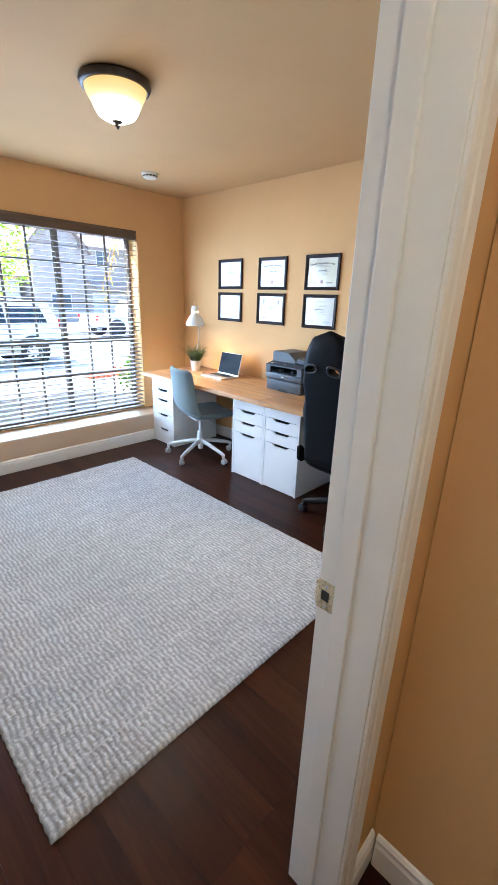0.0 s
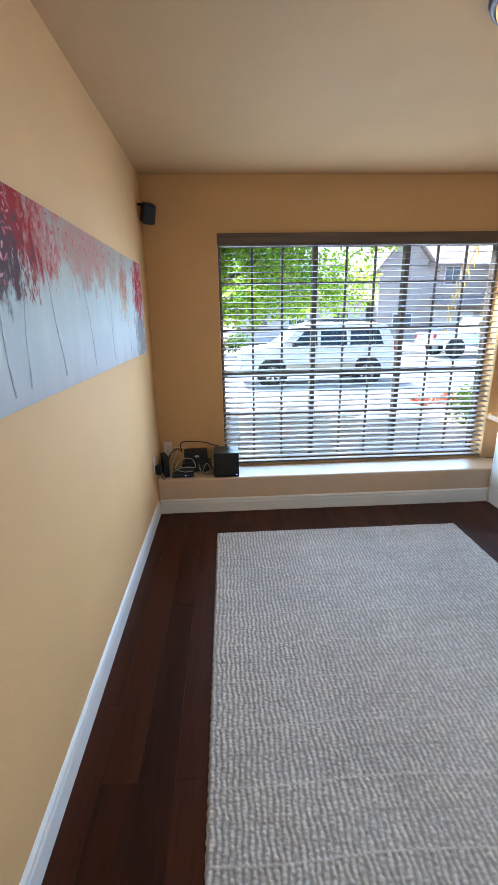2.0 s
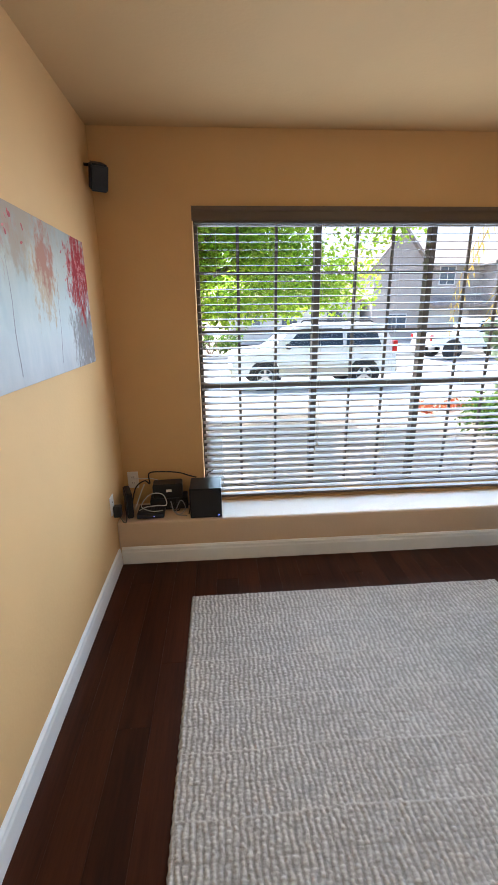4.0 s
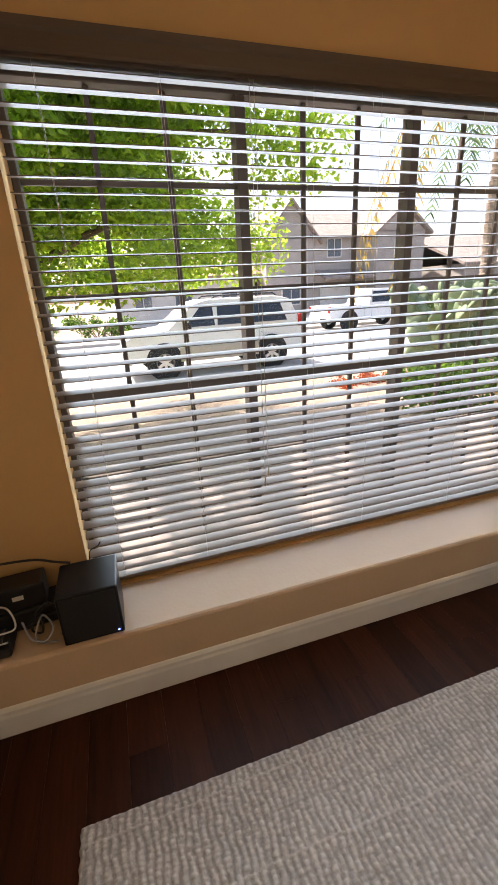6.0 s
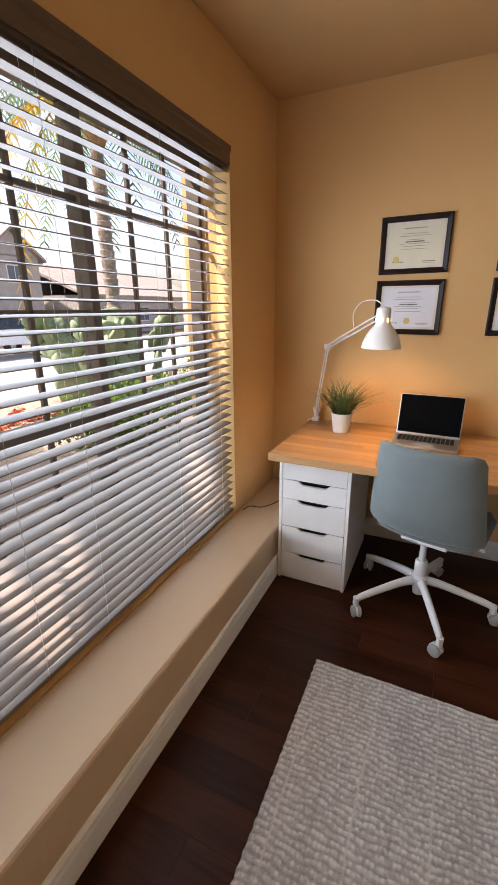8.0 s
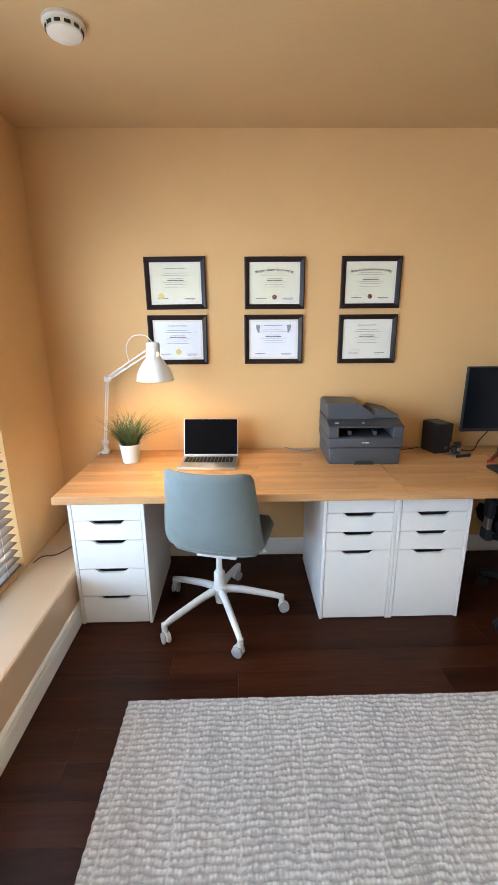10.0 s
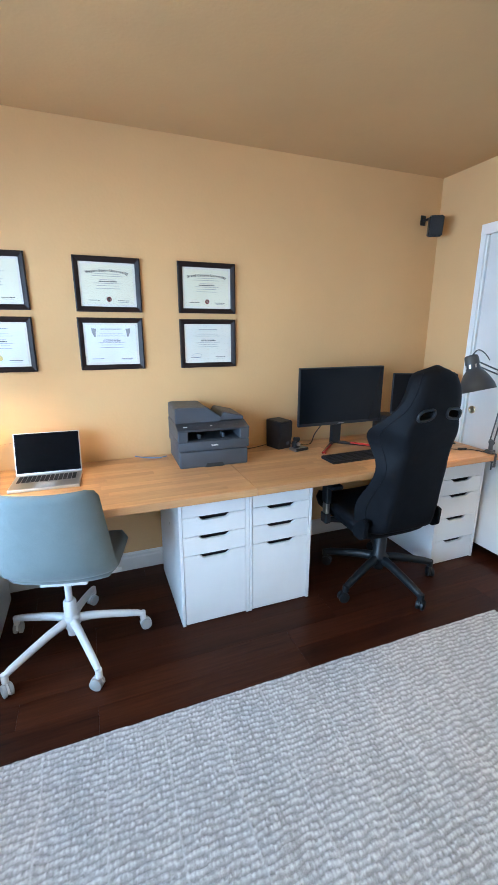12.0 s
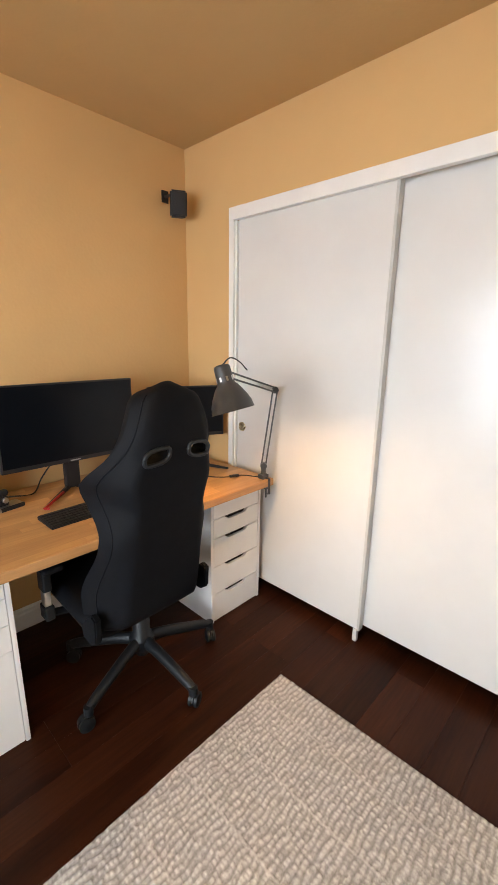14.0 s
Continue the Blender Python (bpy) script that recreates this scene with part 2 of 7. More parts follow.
slab("floor", [(XW - 0.3, 1.6, YS - 0.12, YN + 0.12, -0.12, -0.014)], M_SUB, "dark walnut laminate floor of the room and hall", "floor")
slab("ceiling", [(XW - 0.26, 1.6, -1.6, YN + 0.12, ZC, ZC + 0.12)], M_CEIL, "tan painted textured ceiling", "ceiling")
slab("wall_north", [(XW - 0.26, 0.3, YN, YN + 0.12, 0, ZC)], M_WALL, "tan painted textured wall behind the desk", "wall")
slab("wall_south", [(XW - 0.26, XD, YS - 0.12, YS, 0, ZC)], M_WALL, "tan painted textured wall with a canvas painting", "wall")
slab("wall_west", [
    (XW - 0.26, XW, YS, WY0, 0, ZC), (XW - 0.26, XW, WY1, YN, 0, ZC),
    (XW - 0.26, XW, WY0, WY1, WZ1, ZC), (XW - 0.26, XW, WY0, WY1, 0, BENCH_Z),
], M_WALL, "tan painted wall round the wide window", "wall")
slab("window_seat", [(XW, BENCH_X, YS, YN, 0, BENCH_Z)], M_SEAT, "low tan plastered window seat ledge", "ledge", bevel=0.012)
# closet wall and door wall
CY0, CY1, CZ = 1.03, 2.80, 2.065
slab("wall_east", [
    (XC, XC + 0.17, CY1, YN, 0, ZC), (XC, XC + 0.17, 0.952, CY0, 0, ZC), (XC, XC + 0.17, CY0, CY1, CZ, ZC),
    (XD, HALL_X, 0.762, HALL_Y, 0, ZC), (XC + 0.17, HALL_X, HALL_Y, 1.03, 0, ZC), (XD, HALL_X, YS - 0.12, -0.092, 0, ZC), (XD, HALL_X, -0.092, 0.762, 2.052, ZC),
    (XC + 0.118, XC + 0.17, HALL_Y, 0.952, 0, ZC),
], M_WALL, "tan painted wall with the closet and the doorway", "wall")
for hall_name, hall_box in (("wall_hall", (HALL_X + 0.002, 1.6, HALL_Y, HALL_Y + 0.11, 0, ZC)), ("wall_closet_back", (0.2, 0.3, HALL_Y + 0.11, YN, 0, ZC)),
                            ("wall_hall_east", (1.5, 1.6, -1.5, HALL_Y, 0, ZC)), ("wall_hall_south", (HALL_X, 1.6, -1.6, -1.5, 0, ZC)), ("wall_hall_west", (HALL_X, HALL_X + 0.1, -1.5, YS - 0.13, 0, ZC))):
    slab(hall_name, [hall_box], M_WALL, "tan painted textured hall wall", "wall")
slab("floor_hall", [(HALL_X - 0.13, 1.6, -1.6, YS - 0.12, -0.12, -0.002)], M_SUB, "dark wooden hall floor", "floor")

# ---- trim ----
BASE_PROFILE = [(0, 0), (0.014, 0), (0.014, 0.080), (0.011, 0.091), (0.011, 0.104), (0.005, 0.113), (0, 0.116)]


def baseboard(p0, p1, inward):
    """A moulded board along the foot of a wall from p0 to p1."""
    (x0, y0), (x1, y1) = p0, p1
    bm = bm_new()
    nx, ny = inward
    a = [bm.verts.new((x0 + nx * d, y0 + ny * d, z)) for d, z in BASE_PROFILE]
    b = [bm.verts.new((x1 + nx * d, y1 + ny * d, z)) for d, z in BASE_PROFILE]
    for i in range(len(a)):
        j = (i + 1) % len(a)
        bm.faces.new((a[i], a[j], b[j], b[i]))
    bm.faces.new(a)
    bm.faces.new(b)
    return tagged(part("baseboard", bm, M_TRIM), "white moulded baseboard along the wall", "baseboard", kind="structure")


baseboard((BENCH_X, YS + 0.015), (BENCH_X, YN - 0.015), (1, 0))
baseboard((BENCH_X + 0.016, YS), (XD, YS), (0, 1))
baseboard((BENCH_X + 0.016, YN), (XC, YN), (0, -1))
baseboard((XC, CY1 + 0.075), (XC, YN - 0.015), (-1, 0))
baseboard((HALL_X + 0.018, HALL_Y), (1.5, HALL_Y), (0, -1))
baseboard((HALL_X, 0.81), (HALL_X, HALL_Y - 0.002), (1, 0))

# doorway: jambs, stops and casings
JY0, JY1, JZ = -0.074, 0.744, 2.034


def casing(name, x, side, y_in, out):
    """One upright casing board with a stepped profile, on the face x of the door wall."""
    prof = [(0, 0), (0.010, 0), (0.013, 0.006), (0.013, 0.020), (0.016, 0.024), (0.018, 0.050), (0.013, 0.057), (0, 0.057)]
    bm = bm_new()
    prism(bm, [(x + side * d, y_in + out * w) for d, w in prof], 0.0, JZ + 0.06, axis="z")
    return part(name, bm, M_TRIM, door_frame)


door_frame = thing("door_frame", "white painted door jamb and moulded casing with a brass strike plate", "door frame", kind="structure")
for y0, y1 in ((JY0 - 0.018, JY0), (JY1, JY1 + 0.018)):
    bm = bm_new()
    box(bm, XD - 0.019, HALL_X + 0.004, y0, y1, 0, JZ + 0.018, 0.002)
    part("jamb", bm, M_TRIM, door_frame)
bm = bm_new()
box(bm, XD - 0.019, HALL_X + 0.004, JY0, JY1, JZ, JZ + 0.018, 0.002)
part("head_jamb", bm, M_TRIM, door_frame)
for y0, y1 in ((JY0, JY0 + 0.011), (JY1 - 0.011, JY1)):
    bm = bm_new()
    box(bm, XD + 0.022, XD + 0.058, y0, y1, 0, JZ, 0.002)
    part("door_stop", bm, M_TRIM, door_frame)
casing("casing", HALL_X, 1, JY1 + 0.006, 1)
casing("casing", HALL_X, 1, JY0 - 0.006, -1)
casing("casing", XD, -1, JY1 + 0.006, 1)
casing("casing", XD, -1, JY0 - 0.006, -1)
for x, s in ((HALL_X, 1), (XD, -1)):
    bm = bm_new()
    box(bm, min(x, x + s * 0.016), max(x, x + s * 0.016), JY0 - 0.06, JY1 + 0.06, JZ + 0.006, JZ + 0.06, 0.003)
    part("head_casing", bm, M_TRIM, door_frame)
M_BRASS = surface("aged brass", (0.62, 0.52, 0.33), 0.28, metal=1.0, vary=0.1, scale=40)
M_STEEL = surface("brushed steel", (0.55, 0.54, 0.52), 0.3, metal=1.0, vary=0.05, scale=40)
bm = bm_new()
sx, sz = XD - 0.002, 0.925
for a, b_, c, d in ((-0.017, 0.019, 0.012, 0.032), (-0.017, 0.019, -0.032, -0.012), (-0.017, -0.008, -0.012, 0.012), (0.010, 0.019, -0.012, 0.012)):
    box(bm, sx + a, sx + b_, JY1 - 0.0025, JY1 + 0.001, sz + c, sz + d)
prism(bm, [(sx - 0.017, JY1 - 0.0025), (sx - 0.026, JY1 + 0.004), (sx - 0.026, JY1 + 0.006), (sx - 0.017, JY1)], sz - 0.022, sz + 0.022, axis="z")
strike = part("strike_plate", bm, M_BRASS, door_frame, "brass strike plate with a latch hole")
bm = bm_new()
box(bm, sx - 0.008, sx + 0.010, JY1 - 0.0015, JY1 + 0.0005, sz - 0.012, sz + 0.012)
part("latch_hole", bm, M_DARK, strike)
for dz in (-0.022, 0.022):
    bm = bm_new()
    lathe(bm, [(0, 0.001), (0.003, 0.0008), (0.0042, 0)], 12, m=Matrix.Translation((sx + 0.002, JY1 - 0.0026, sz + dz)) @ pose(0, 0, 0, 90))
    part("screw", bm, M_STEEL, strike)

# the open door leaf against the south wall
door = thing("door_1", "white painted room door standing open against the wall", "door", kind="structure")
bm = bm_new()
box(bm, -1.345, XD - 0.02, -0.118, -0.083, 0.012, 2.03, 0.002)
leaf = part("door_leaf", bm, M_TRIM, door)
for z0, z1 in ((0.22, 0.92), (1.10, 1.86)):
    for x0, x1 in ((-1.235, -0.97), (-0.89, -0.625)):
        bm = bm_new()
        box(bm, x0, x1, -0.085, -0.079, z0, z1, 0.0028)
        part("panel", bm, M_TRIM, leaf)
bm = bm_new()
lathe(bm, [(0.0, 0.066), (0.018, 0.064), (0.027, 0.052), (0.026, 0.040), (0.012, 0.030), (0.011, 0.008), (0.031, 0.006), (0.032, 0)], 24,
      m=Matrix.Translation((-1.28, -0.083, 0.93)) @ pose(0, 0, 0, -90))
part("door_knob", bm, M_BRASS, leaf, "brass knob", smooth=True)

# ---- closet ----
closet = thing("closet_doors", "pair of plain white sliding closet doors in a white frame", "closet", kind="structure")
bm = bm_new()
box(bm, XC - 0.012, XC + 0.002, CY1 - 0.004, CY1 + 0.03, 0, CZ + 0.028, 0.003)
part("side_trim", bm, M_TRIM, closet)
bm = bm_new()
box(bm, XC - 0.012, XC + 0.002, CY0 - 0.03, CY0 + 0.004, 0, CZ + 0.028, 0.003)
part("side_trim", bm, M_TRIM, closet)
for y0, y1 in ((CY1 - 0.014, CY1), (CY0, CY0 + 0.014)):
    bm = bm_new()
    box(bm, XC + 0.004, XC + 0.166, y0, y1, 0.0, CZ - 0.032, 0.0)
    part("jamb_liner", bm, M_TRIM, closet)
bm = bm_new()
box(bm, XC - 0.014, XC + 0.015, CY0 - 0.03, CY1 + 0.03, CZ - 0.030, CZ + 0.030, 0.003)
part("head_trim", bm, M_TRIM, closet)
slab("closet_wall", [(XC + 0.11, 0.2, CY1 + 0.2, CY1 + 0.3, 0, ZC)], M_WALL, "tan closet side wall", "wall")
SEAM = 1.935
bm = bm_new()
box(bm, XC + 0.018, XC + 0.046, SEAM, CY1 - 0.016, 0.066, CZ - 0.008, 0.002)
d1 = part("sliding_door", bm, M_DOORW, closet)
bm = bm_new()
box(bm, XC + 0.056, XC + 0.084, CY0 + 0.016, SEAM + 0.03, 0.076, CZ - 0.008, 0.002)
d2 = part("sliding_door", bm, M_DOORW, closet)
bm = bm_new()
box(bm, XC + 0.014, XC + 0.051, SEAM - 0.008, SEAM + 0.006, 0.062, CZ - 0.009, 0.003)
part("edge_strip", bm, surface("grey door edge", (0.5, 0.49, 0.46), 0.4), d1)
bm = bm_new()
box(bm, XC + 0.009, XC + 0.034, SEAM + 0.002, SEAM + 0.024, 0.0, 0.068, 0.004)
part("floor_guide", bm, surface("white nylon", (0.6, 0.6, 0.58), 0.5), closet)
bm = bm_new()
lathe(bm, [(0, 0.001), (0.017, 0.0015), (0.022, 0.005), (0.026, 0.004), (0.027, 0)], 28, m=Matrix.Translation((XC + 0.018, 2.746, 0.962)) @ pose(0, 0, 0, 0, -90))
part("finger_pull", bm, M_BRASS, d1, "round brass finger pull", smooth=True)

# ---- window ----
GX = -4.325
win = thing("window_1", "wide three-part window with a grid of taupe muntins", "window", kind="structure")


def bar(name, y0, y1, z0, z1, x0, x1, parent, mat=M_FRAME):
    bm = bm_new()
    box(bm, x0, x1, y0, y1, z0, z1, 0.003, 1)
    return part(name, bm, mat, parent)


UNITS = (WY0, 1.150, 1.886, WY1)
RAIL = 1.028
bar("sill", WY0, WY1, BENCH_Z, BENCH_Z + 0.035, GX - 0.04, GX + 0.03, win)
bar("head", WY0, WY1, WZ1 - 0.035, WZ1, GX - 0.04, GX + 0.03, win)
for k, y in enumerate(UNITS):
    w = 0.019 if 0 < k < 3 else 0.0
    lo, hi = (y - w, y + w) if w else ((y, y + 0.022) if k == 0 else (y - 0.022, y))
    bar("mullion", lo, hi, BENCH_Z + 0.035, WZ1 - 0.035, GX - 0.04, GX + 0.03, win)
for k in range(3):
    a = UNITS[k] + (0.022 if k == 0 else 0.019)
    b = UNITS[k + 1] - (0.022 if k == 2 else 0.019)
    up = bar("upper_sash", a, b, RAIL - 0.022, RAIL + 0.022, GX - 0.02, GX + 0.022, win)
    zs_up, zs_lo = (1.746, 1.39), (0.69,)
    for z in zs_up:
        bar("muntin", a, b, z - 0.009, z + 0.009, GX - 0.008, GX + 0.010, up)
    for z in zs_lo:
        bar("muntin", a, b, z - 0.009, z + 0.009, GX - 0.008, GX + 0.010, up)
    for f in (1, 2):
        y = a + (b - a) * f / 3
        bar("muntin", y - 0.009, y + 0.009, RAIL + 0.022, WZ1 - 0.035, GX - 0.008, GX + 0.010, up)
        bar("muntin", y - 0.009, y + 0.009, BENCH_Z + 0.035, RAIL - 0.022, GX - 0.008, GX + 0.010, up)
    for z0, z1 in ((RAIL + 0.022, WZ1 - 0.035), (BENCH_Z + 0.035, RAIL - 0.022)):
        bm = bm_new()
        box(bm, GX - 0.016, GX - 0.012, a, b, z0, z1)
        p = part("pane", bm, M_GLASS, win)
        p.visible_shadow = False

# ---- blind ----
blind = thing("window_blind", "tan horizontal slat blind, lowered and open, under a brown valance", "blind")
BY0, BY1, BX = WY0 + 0.010, WY1 - 0.008, XW - 0.036
PITCH, N_SLAT = 0.0432, 39
bm = bm_new()
prof = [(XW + 0.001, 2.008), (XW + 0.010, 2.004), (XW + 0.012, 2.014), (XW + 0.012, 2.050), (XW + 0.017, 2.060), (XW + 0.019, 2.078), (XW + 0.001, 2.078)]
prism(bm, [(a, b) for a, b in prof], WY0 - 0.001, WY1 - 0.018, axis="y")
part("valance", bm, M_VAL, blind, "brown moulded valance")
bm = bm_new()
box(bm, BX - 0.024, BX + 0.026, BY0, BY1, 2.0, 2.045, 0.002)
part("headrail", bm, M_BLIND, blind)
bm = bm_new()
SL = 0.025
prof = []
for i in range(7):
    u = -SL + 2 * SL * i / 6
    prof.append((u, 0.0016 * (1 - (u / SL) ** 2) + 0.0014))
prof += [(u, z - 0.0028) for u, z in reversed(prof)]
prism(bm, prof, BY0, BY1, axis="y")
slat_me = finish(bm)
slat_me.materials.append(M_BLIND)
for i in range(N_SLAT):
    s = new("slat", slat_me)
    s.parent = blind
    z = 1.988 - i * PITCH
    wob = random.uniform(-0.6, 0.6)
    s.matrix_basis = pose(BX + random.uniform(-0.0008, 0.0008), 0, z + random.uniform(-0.0007, 0.0007), 0, 7.5 + wob, 0)
bm = bm_new()
box(bm, BX - 0.025, BX + 0.025, BY0, BY1, 0.296, 0.312, 0.003)
part("bottom_rail", bm, M_BLIND, blind)
M_CORD = surface("cream cord", (0.55, 0.5, 0.42), 0.8)
for y in (BY0 + 0.12, 0.86, 1.36, 1.62, 2.12, BY1 - 0.12):
    bm = bm_new()
    for dx in (-0.0262, 0.0262):
        tube(bm, [(BX + dx, y, 0.312), (BX + dx, y, 2.0)], 0.0007, 5)
    part("ladder_cord", bm, M_CORD, blind)
for y in (1.135, 1.15):
    bm = bm_new()
    tube(bm, [(BX + 0.030, y, 2.0), (BX + 0.030, y, 0.62 + (y - 1.13) * 3)], 0.0011, 6)
    tube(bm, [(BX + 0.030, y, 0.62 + (y - 1.13) * 3), (BX + 0.030, y, 0.585 + (y - 1.13) * 3)], [0.002, 0.006], 8)
    part("pull_cord", bm, M_CORD, blind)

# ---- rug ----
rug_rng = np.random.RandomState(7)


def make_rug(x0, x1, y0, y1):
    """A looped-pile rug: broken ribs of short tufts along x."""
    nx, ny = 700, 430
    xs, ys = np.linspace(x0, x1, nx), np.linspace(y0, y1, ny)
    X, Y = np.meshgrid(xs, ys)
    ribs = int(round((y1 - y0) / 0.0208))
    drift = 0.16 * np.sin(X * 5.1 + Y * 3.0) + 0.12 * np.sin(X * 11.7 - Y * 8.0 + 1.0) + 0.12 * np.sin(X * 31 + Y * 17) + 0.10 * np.sin(X * 83 - Y * 61) + 0.16 * (np.kron(rug_rng.rand(ny // 6 + 2, nx // 6 + 2), np.ones((6, 6)))[:ny, :nx] - 0.5)
    ribc = (Y - y0) / (y1 - y0) * ribs + drift
    rid = np.floor(ribc).astype(int) % 512
    ph = rug_rng.rand(512)[rid]
    rib = np.abs(np.sin(np.pi * ribc))
    knot = 0.5 + 0.5 * np.sin(2 * np.pi * (X / 0.0135 + ph * 5 + 0.5 * np.sin(X * 23 + ph * 9)))
    coarse = rug_rng.rand(ny // 3 + 2, nx // 3 + 2)
    big = np.kron(coarse, np.ones((3, 3)))[:ny, :nx]
    line = ((X - x0) / 0.1025 + 0.05 * np.sin(Y * 9)) % 2.0
    pale = np.abs(line - 0.5) < 0.033
    dark = np.abs(line - 1.5) < 0.03
    patch = 0.5 + 0.5 * np.sin(X * 2.3 + 1.3 * np.sin(Y * 3.1)) * np.sin(Y * 4.3 + 0.7)
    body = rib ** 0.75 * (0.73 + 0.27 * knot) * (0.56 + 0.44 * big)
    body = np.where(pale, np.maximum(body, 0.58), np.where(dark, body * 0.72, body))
    h = 0.011 + 0.009 * body + 0.0010 * rug_rng.rand(ny, nx)
    edge = np.minimum.reduce([X - x0, x1 - X, Y - y0, y1 - Y])
    h = np.where(edge < 0.012, 0.004 + (h - 0.004) * np.sqrt(np.clip(edge / 0.012, 0, 1)), h)
    jx = (rug_rng.rand(ny, nx) - 0.5) * 0.002
    rim = (edge < 0.001)
    co = np.stack([X + jx + 0.0015 * rim * np.sin(Y * 160 + X * 90), Y + 0.0015 * rim * np.sin(X * 170 + Y * 70), h], -1).reshape(-1, 3)
    idx = np.arange(nx * ny).reshape(ny, nx)
    quads = np.stack([idx[:-1, :-1], idx[:-1, 1:], idx[1:, 1:], idx[1:, :-1]], -1).reshape(-1, 4)
    ring = np.concatenate([idx[0, :], idx[1:, -1], idx[-1, -2::-1], idx[-2:0:-1, 0]])
    low = co[ring].copy()
    low[:, 2] = 0.001
    n0 = len(co)
    co = np.concatenate([co, low])
    m = len(ring)
    side = np.stack([ring, n0 + np.arange(m), n0 + (np.arange(m) + 1) % m, np.roll(ring, -1)], -1)
    faces = np.concatenate([quads, side])
    me = bpy.data.meshes.new("rug")
    me.from_pydata(co.tolist(), [], faces.tolist())
    # tone follows the pile's height: grooves darker, rib tops paler
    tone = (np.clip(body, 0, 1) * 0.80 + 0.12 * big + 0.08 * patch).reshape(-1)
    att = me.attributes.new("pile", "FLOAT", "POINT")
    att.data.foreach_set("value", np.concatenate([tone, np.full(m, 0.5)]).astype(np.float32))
    me.shade_smooth()
    return me


M_RUG, nt, b = nodes_of("ivory and taupe wool loops")
att = nt.nodes.new("ShaderNodeAttribute")
att.attribute_name = "pile"
v = coords(nt)
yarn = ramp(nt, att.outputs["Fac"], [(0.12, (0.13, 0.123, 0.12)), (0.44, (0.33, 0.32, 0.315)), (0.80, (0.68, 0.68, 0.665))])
yarn = mix_colour(nt, 0.34, yarn, ramp(nt, noise_node(nt, v, 210, 4, 0.75), [(0.32, (0.24, 0.225, 0.215)), (0.68, (0.70, 0.69, 0.665))]))
yarn = mix_colour(nt, 0.12, yarn, ramp(nt, noise_node(nt, v, 5, 3), [(0.35, (0.40, 0.35, 0.30)), (0.65, (0.66, 0.61, 0.55))]))
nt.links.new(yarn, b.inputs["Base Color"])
b.inputs["Roughness"].default_value = 0.95
b.inputs["Specular IOR Level"].default_value = 0.1
bump(nt, b, noise_node(nt, v, 700, 2), 0.5, 0.002)
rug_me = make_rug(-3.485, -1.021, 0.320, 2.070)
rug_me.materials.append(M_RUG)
tagged(new("rug", rug_me), "ivory and taupe ribbed loop-pile area rug on the dark floor", "rug")

# ---- desk ----
TOP0, TOP1, DY0 = 0.700, 0.738, 2.455
SEAM_X = -2.252
FRONT_Y = 2.540


def worktop(x0, x1):
    """A butcher-block top glued up from staves."""
    top = thing("worktop", "oiled beech butcher-block worktop along the wall", "worktop", group="desk worktops")
    bm = bm_new()
    box(bm, x0, x1, DY0, YN - 0.004, TOP0, TOP1 - 0.0015, 0.003)
    part("core", bm, M_DESK, top)
    r = random.Random(int(-x0 * 100))
    rows = 15
    w = (YN - 0.008 - DY0 - 0.006) / rows
    for i in range(rows):
        x = x0 + 0.004
        while x < x1 - 0.01:
            L = min(r.uniform(0.35, 0.7), x1 - 0.004 - x)
            if x1 - 0.004 - (x + L) < 0.12:
                L = x1 - 0.004 - x
            bm = bm_new()
            y0 = DY0 + 0.003 + i * w
            box(bm, x, x + L - 0.0002, y0, y0 + w - 0.0002, TOP1 - 0.003, TOP1)
            part("stave", bm, M_DESK, top)
            x += L
    return top


worktop(-3.872, SEAM_X - 0.0008)
worktop(SEAM_X + 0.0008, -0.648)


def drawer_unit(x0, heights, label):
    """A white drawer cabinet with cut-out grips; heights are those of the fronts, from the top."""
    W, D, H = 0.36, 0.58, 0.699
    unit = thing("drawer_unit", label, "drawer unit", Matrix.Translation((x0, FRONT_Y, 0)), group="drawer units under the desk")
    t = 0.016
    bm = bm_new()
    box(bm, 0, t, 0.0, D, 0, H, 0.001)
    part("side_panel", bm, M_WHITE, unit)
    bm = bm_new()
    box(bm, W - t, W, 0.0, D, 0, H, 0.001)
    part("side_panel", bm, M_WHITE, unit)
    bm = bm_new()
    box(bm, t, W - t, 0.02, D, H - 0.014, H, 0.0)
    box(bm, t, W - t, D - 0.01, D, 0.02, H - 0.014)
    box(bm, t, W - t, 0.03, D - 0.01, 0.02, 0.034)
    part("carcass", bm, M_WHITE, unit)
    # dark sheet behind the fronts, in place of the shade seen through the grips
    bm = bm_new()
    box(bm, t, W - t, 0.060, 0.064, 0.034, H - 0.014)
    part("shade_panel", bm, M_DARK, unit)
    z = H - 0.004
    for k, h in enumerate(heights):
        z0, z1 = z - h + 0.003, z
        a, b_ = t + 0.0025, W - t - 0.0025
        c = W / 2
        # the top edge dips into a long shallow grip
        dip = 0.021
        out = [(a, z0), (b_, z0), (b_, z1)]
        grip = [(c + 0.085, z1), (c + 0.062, z1 - dip * 0.9), (c + 0.05, z1 - dip), (c - 0.05, z1 - dip), (c - 0.062, z1 - dip * 0.9), (c - 0.085, z1)]
        out += grip + [(a, z1)]
        bm = bm_new()
        prism(bm, out, 0.002, 0.018, axis="y")
        part("drawer_front", bm, M_WHITE, unit)
        z -= h
    return unit


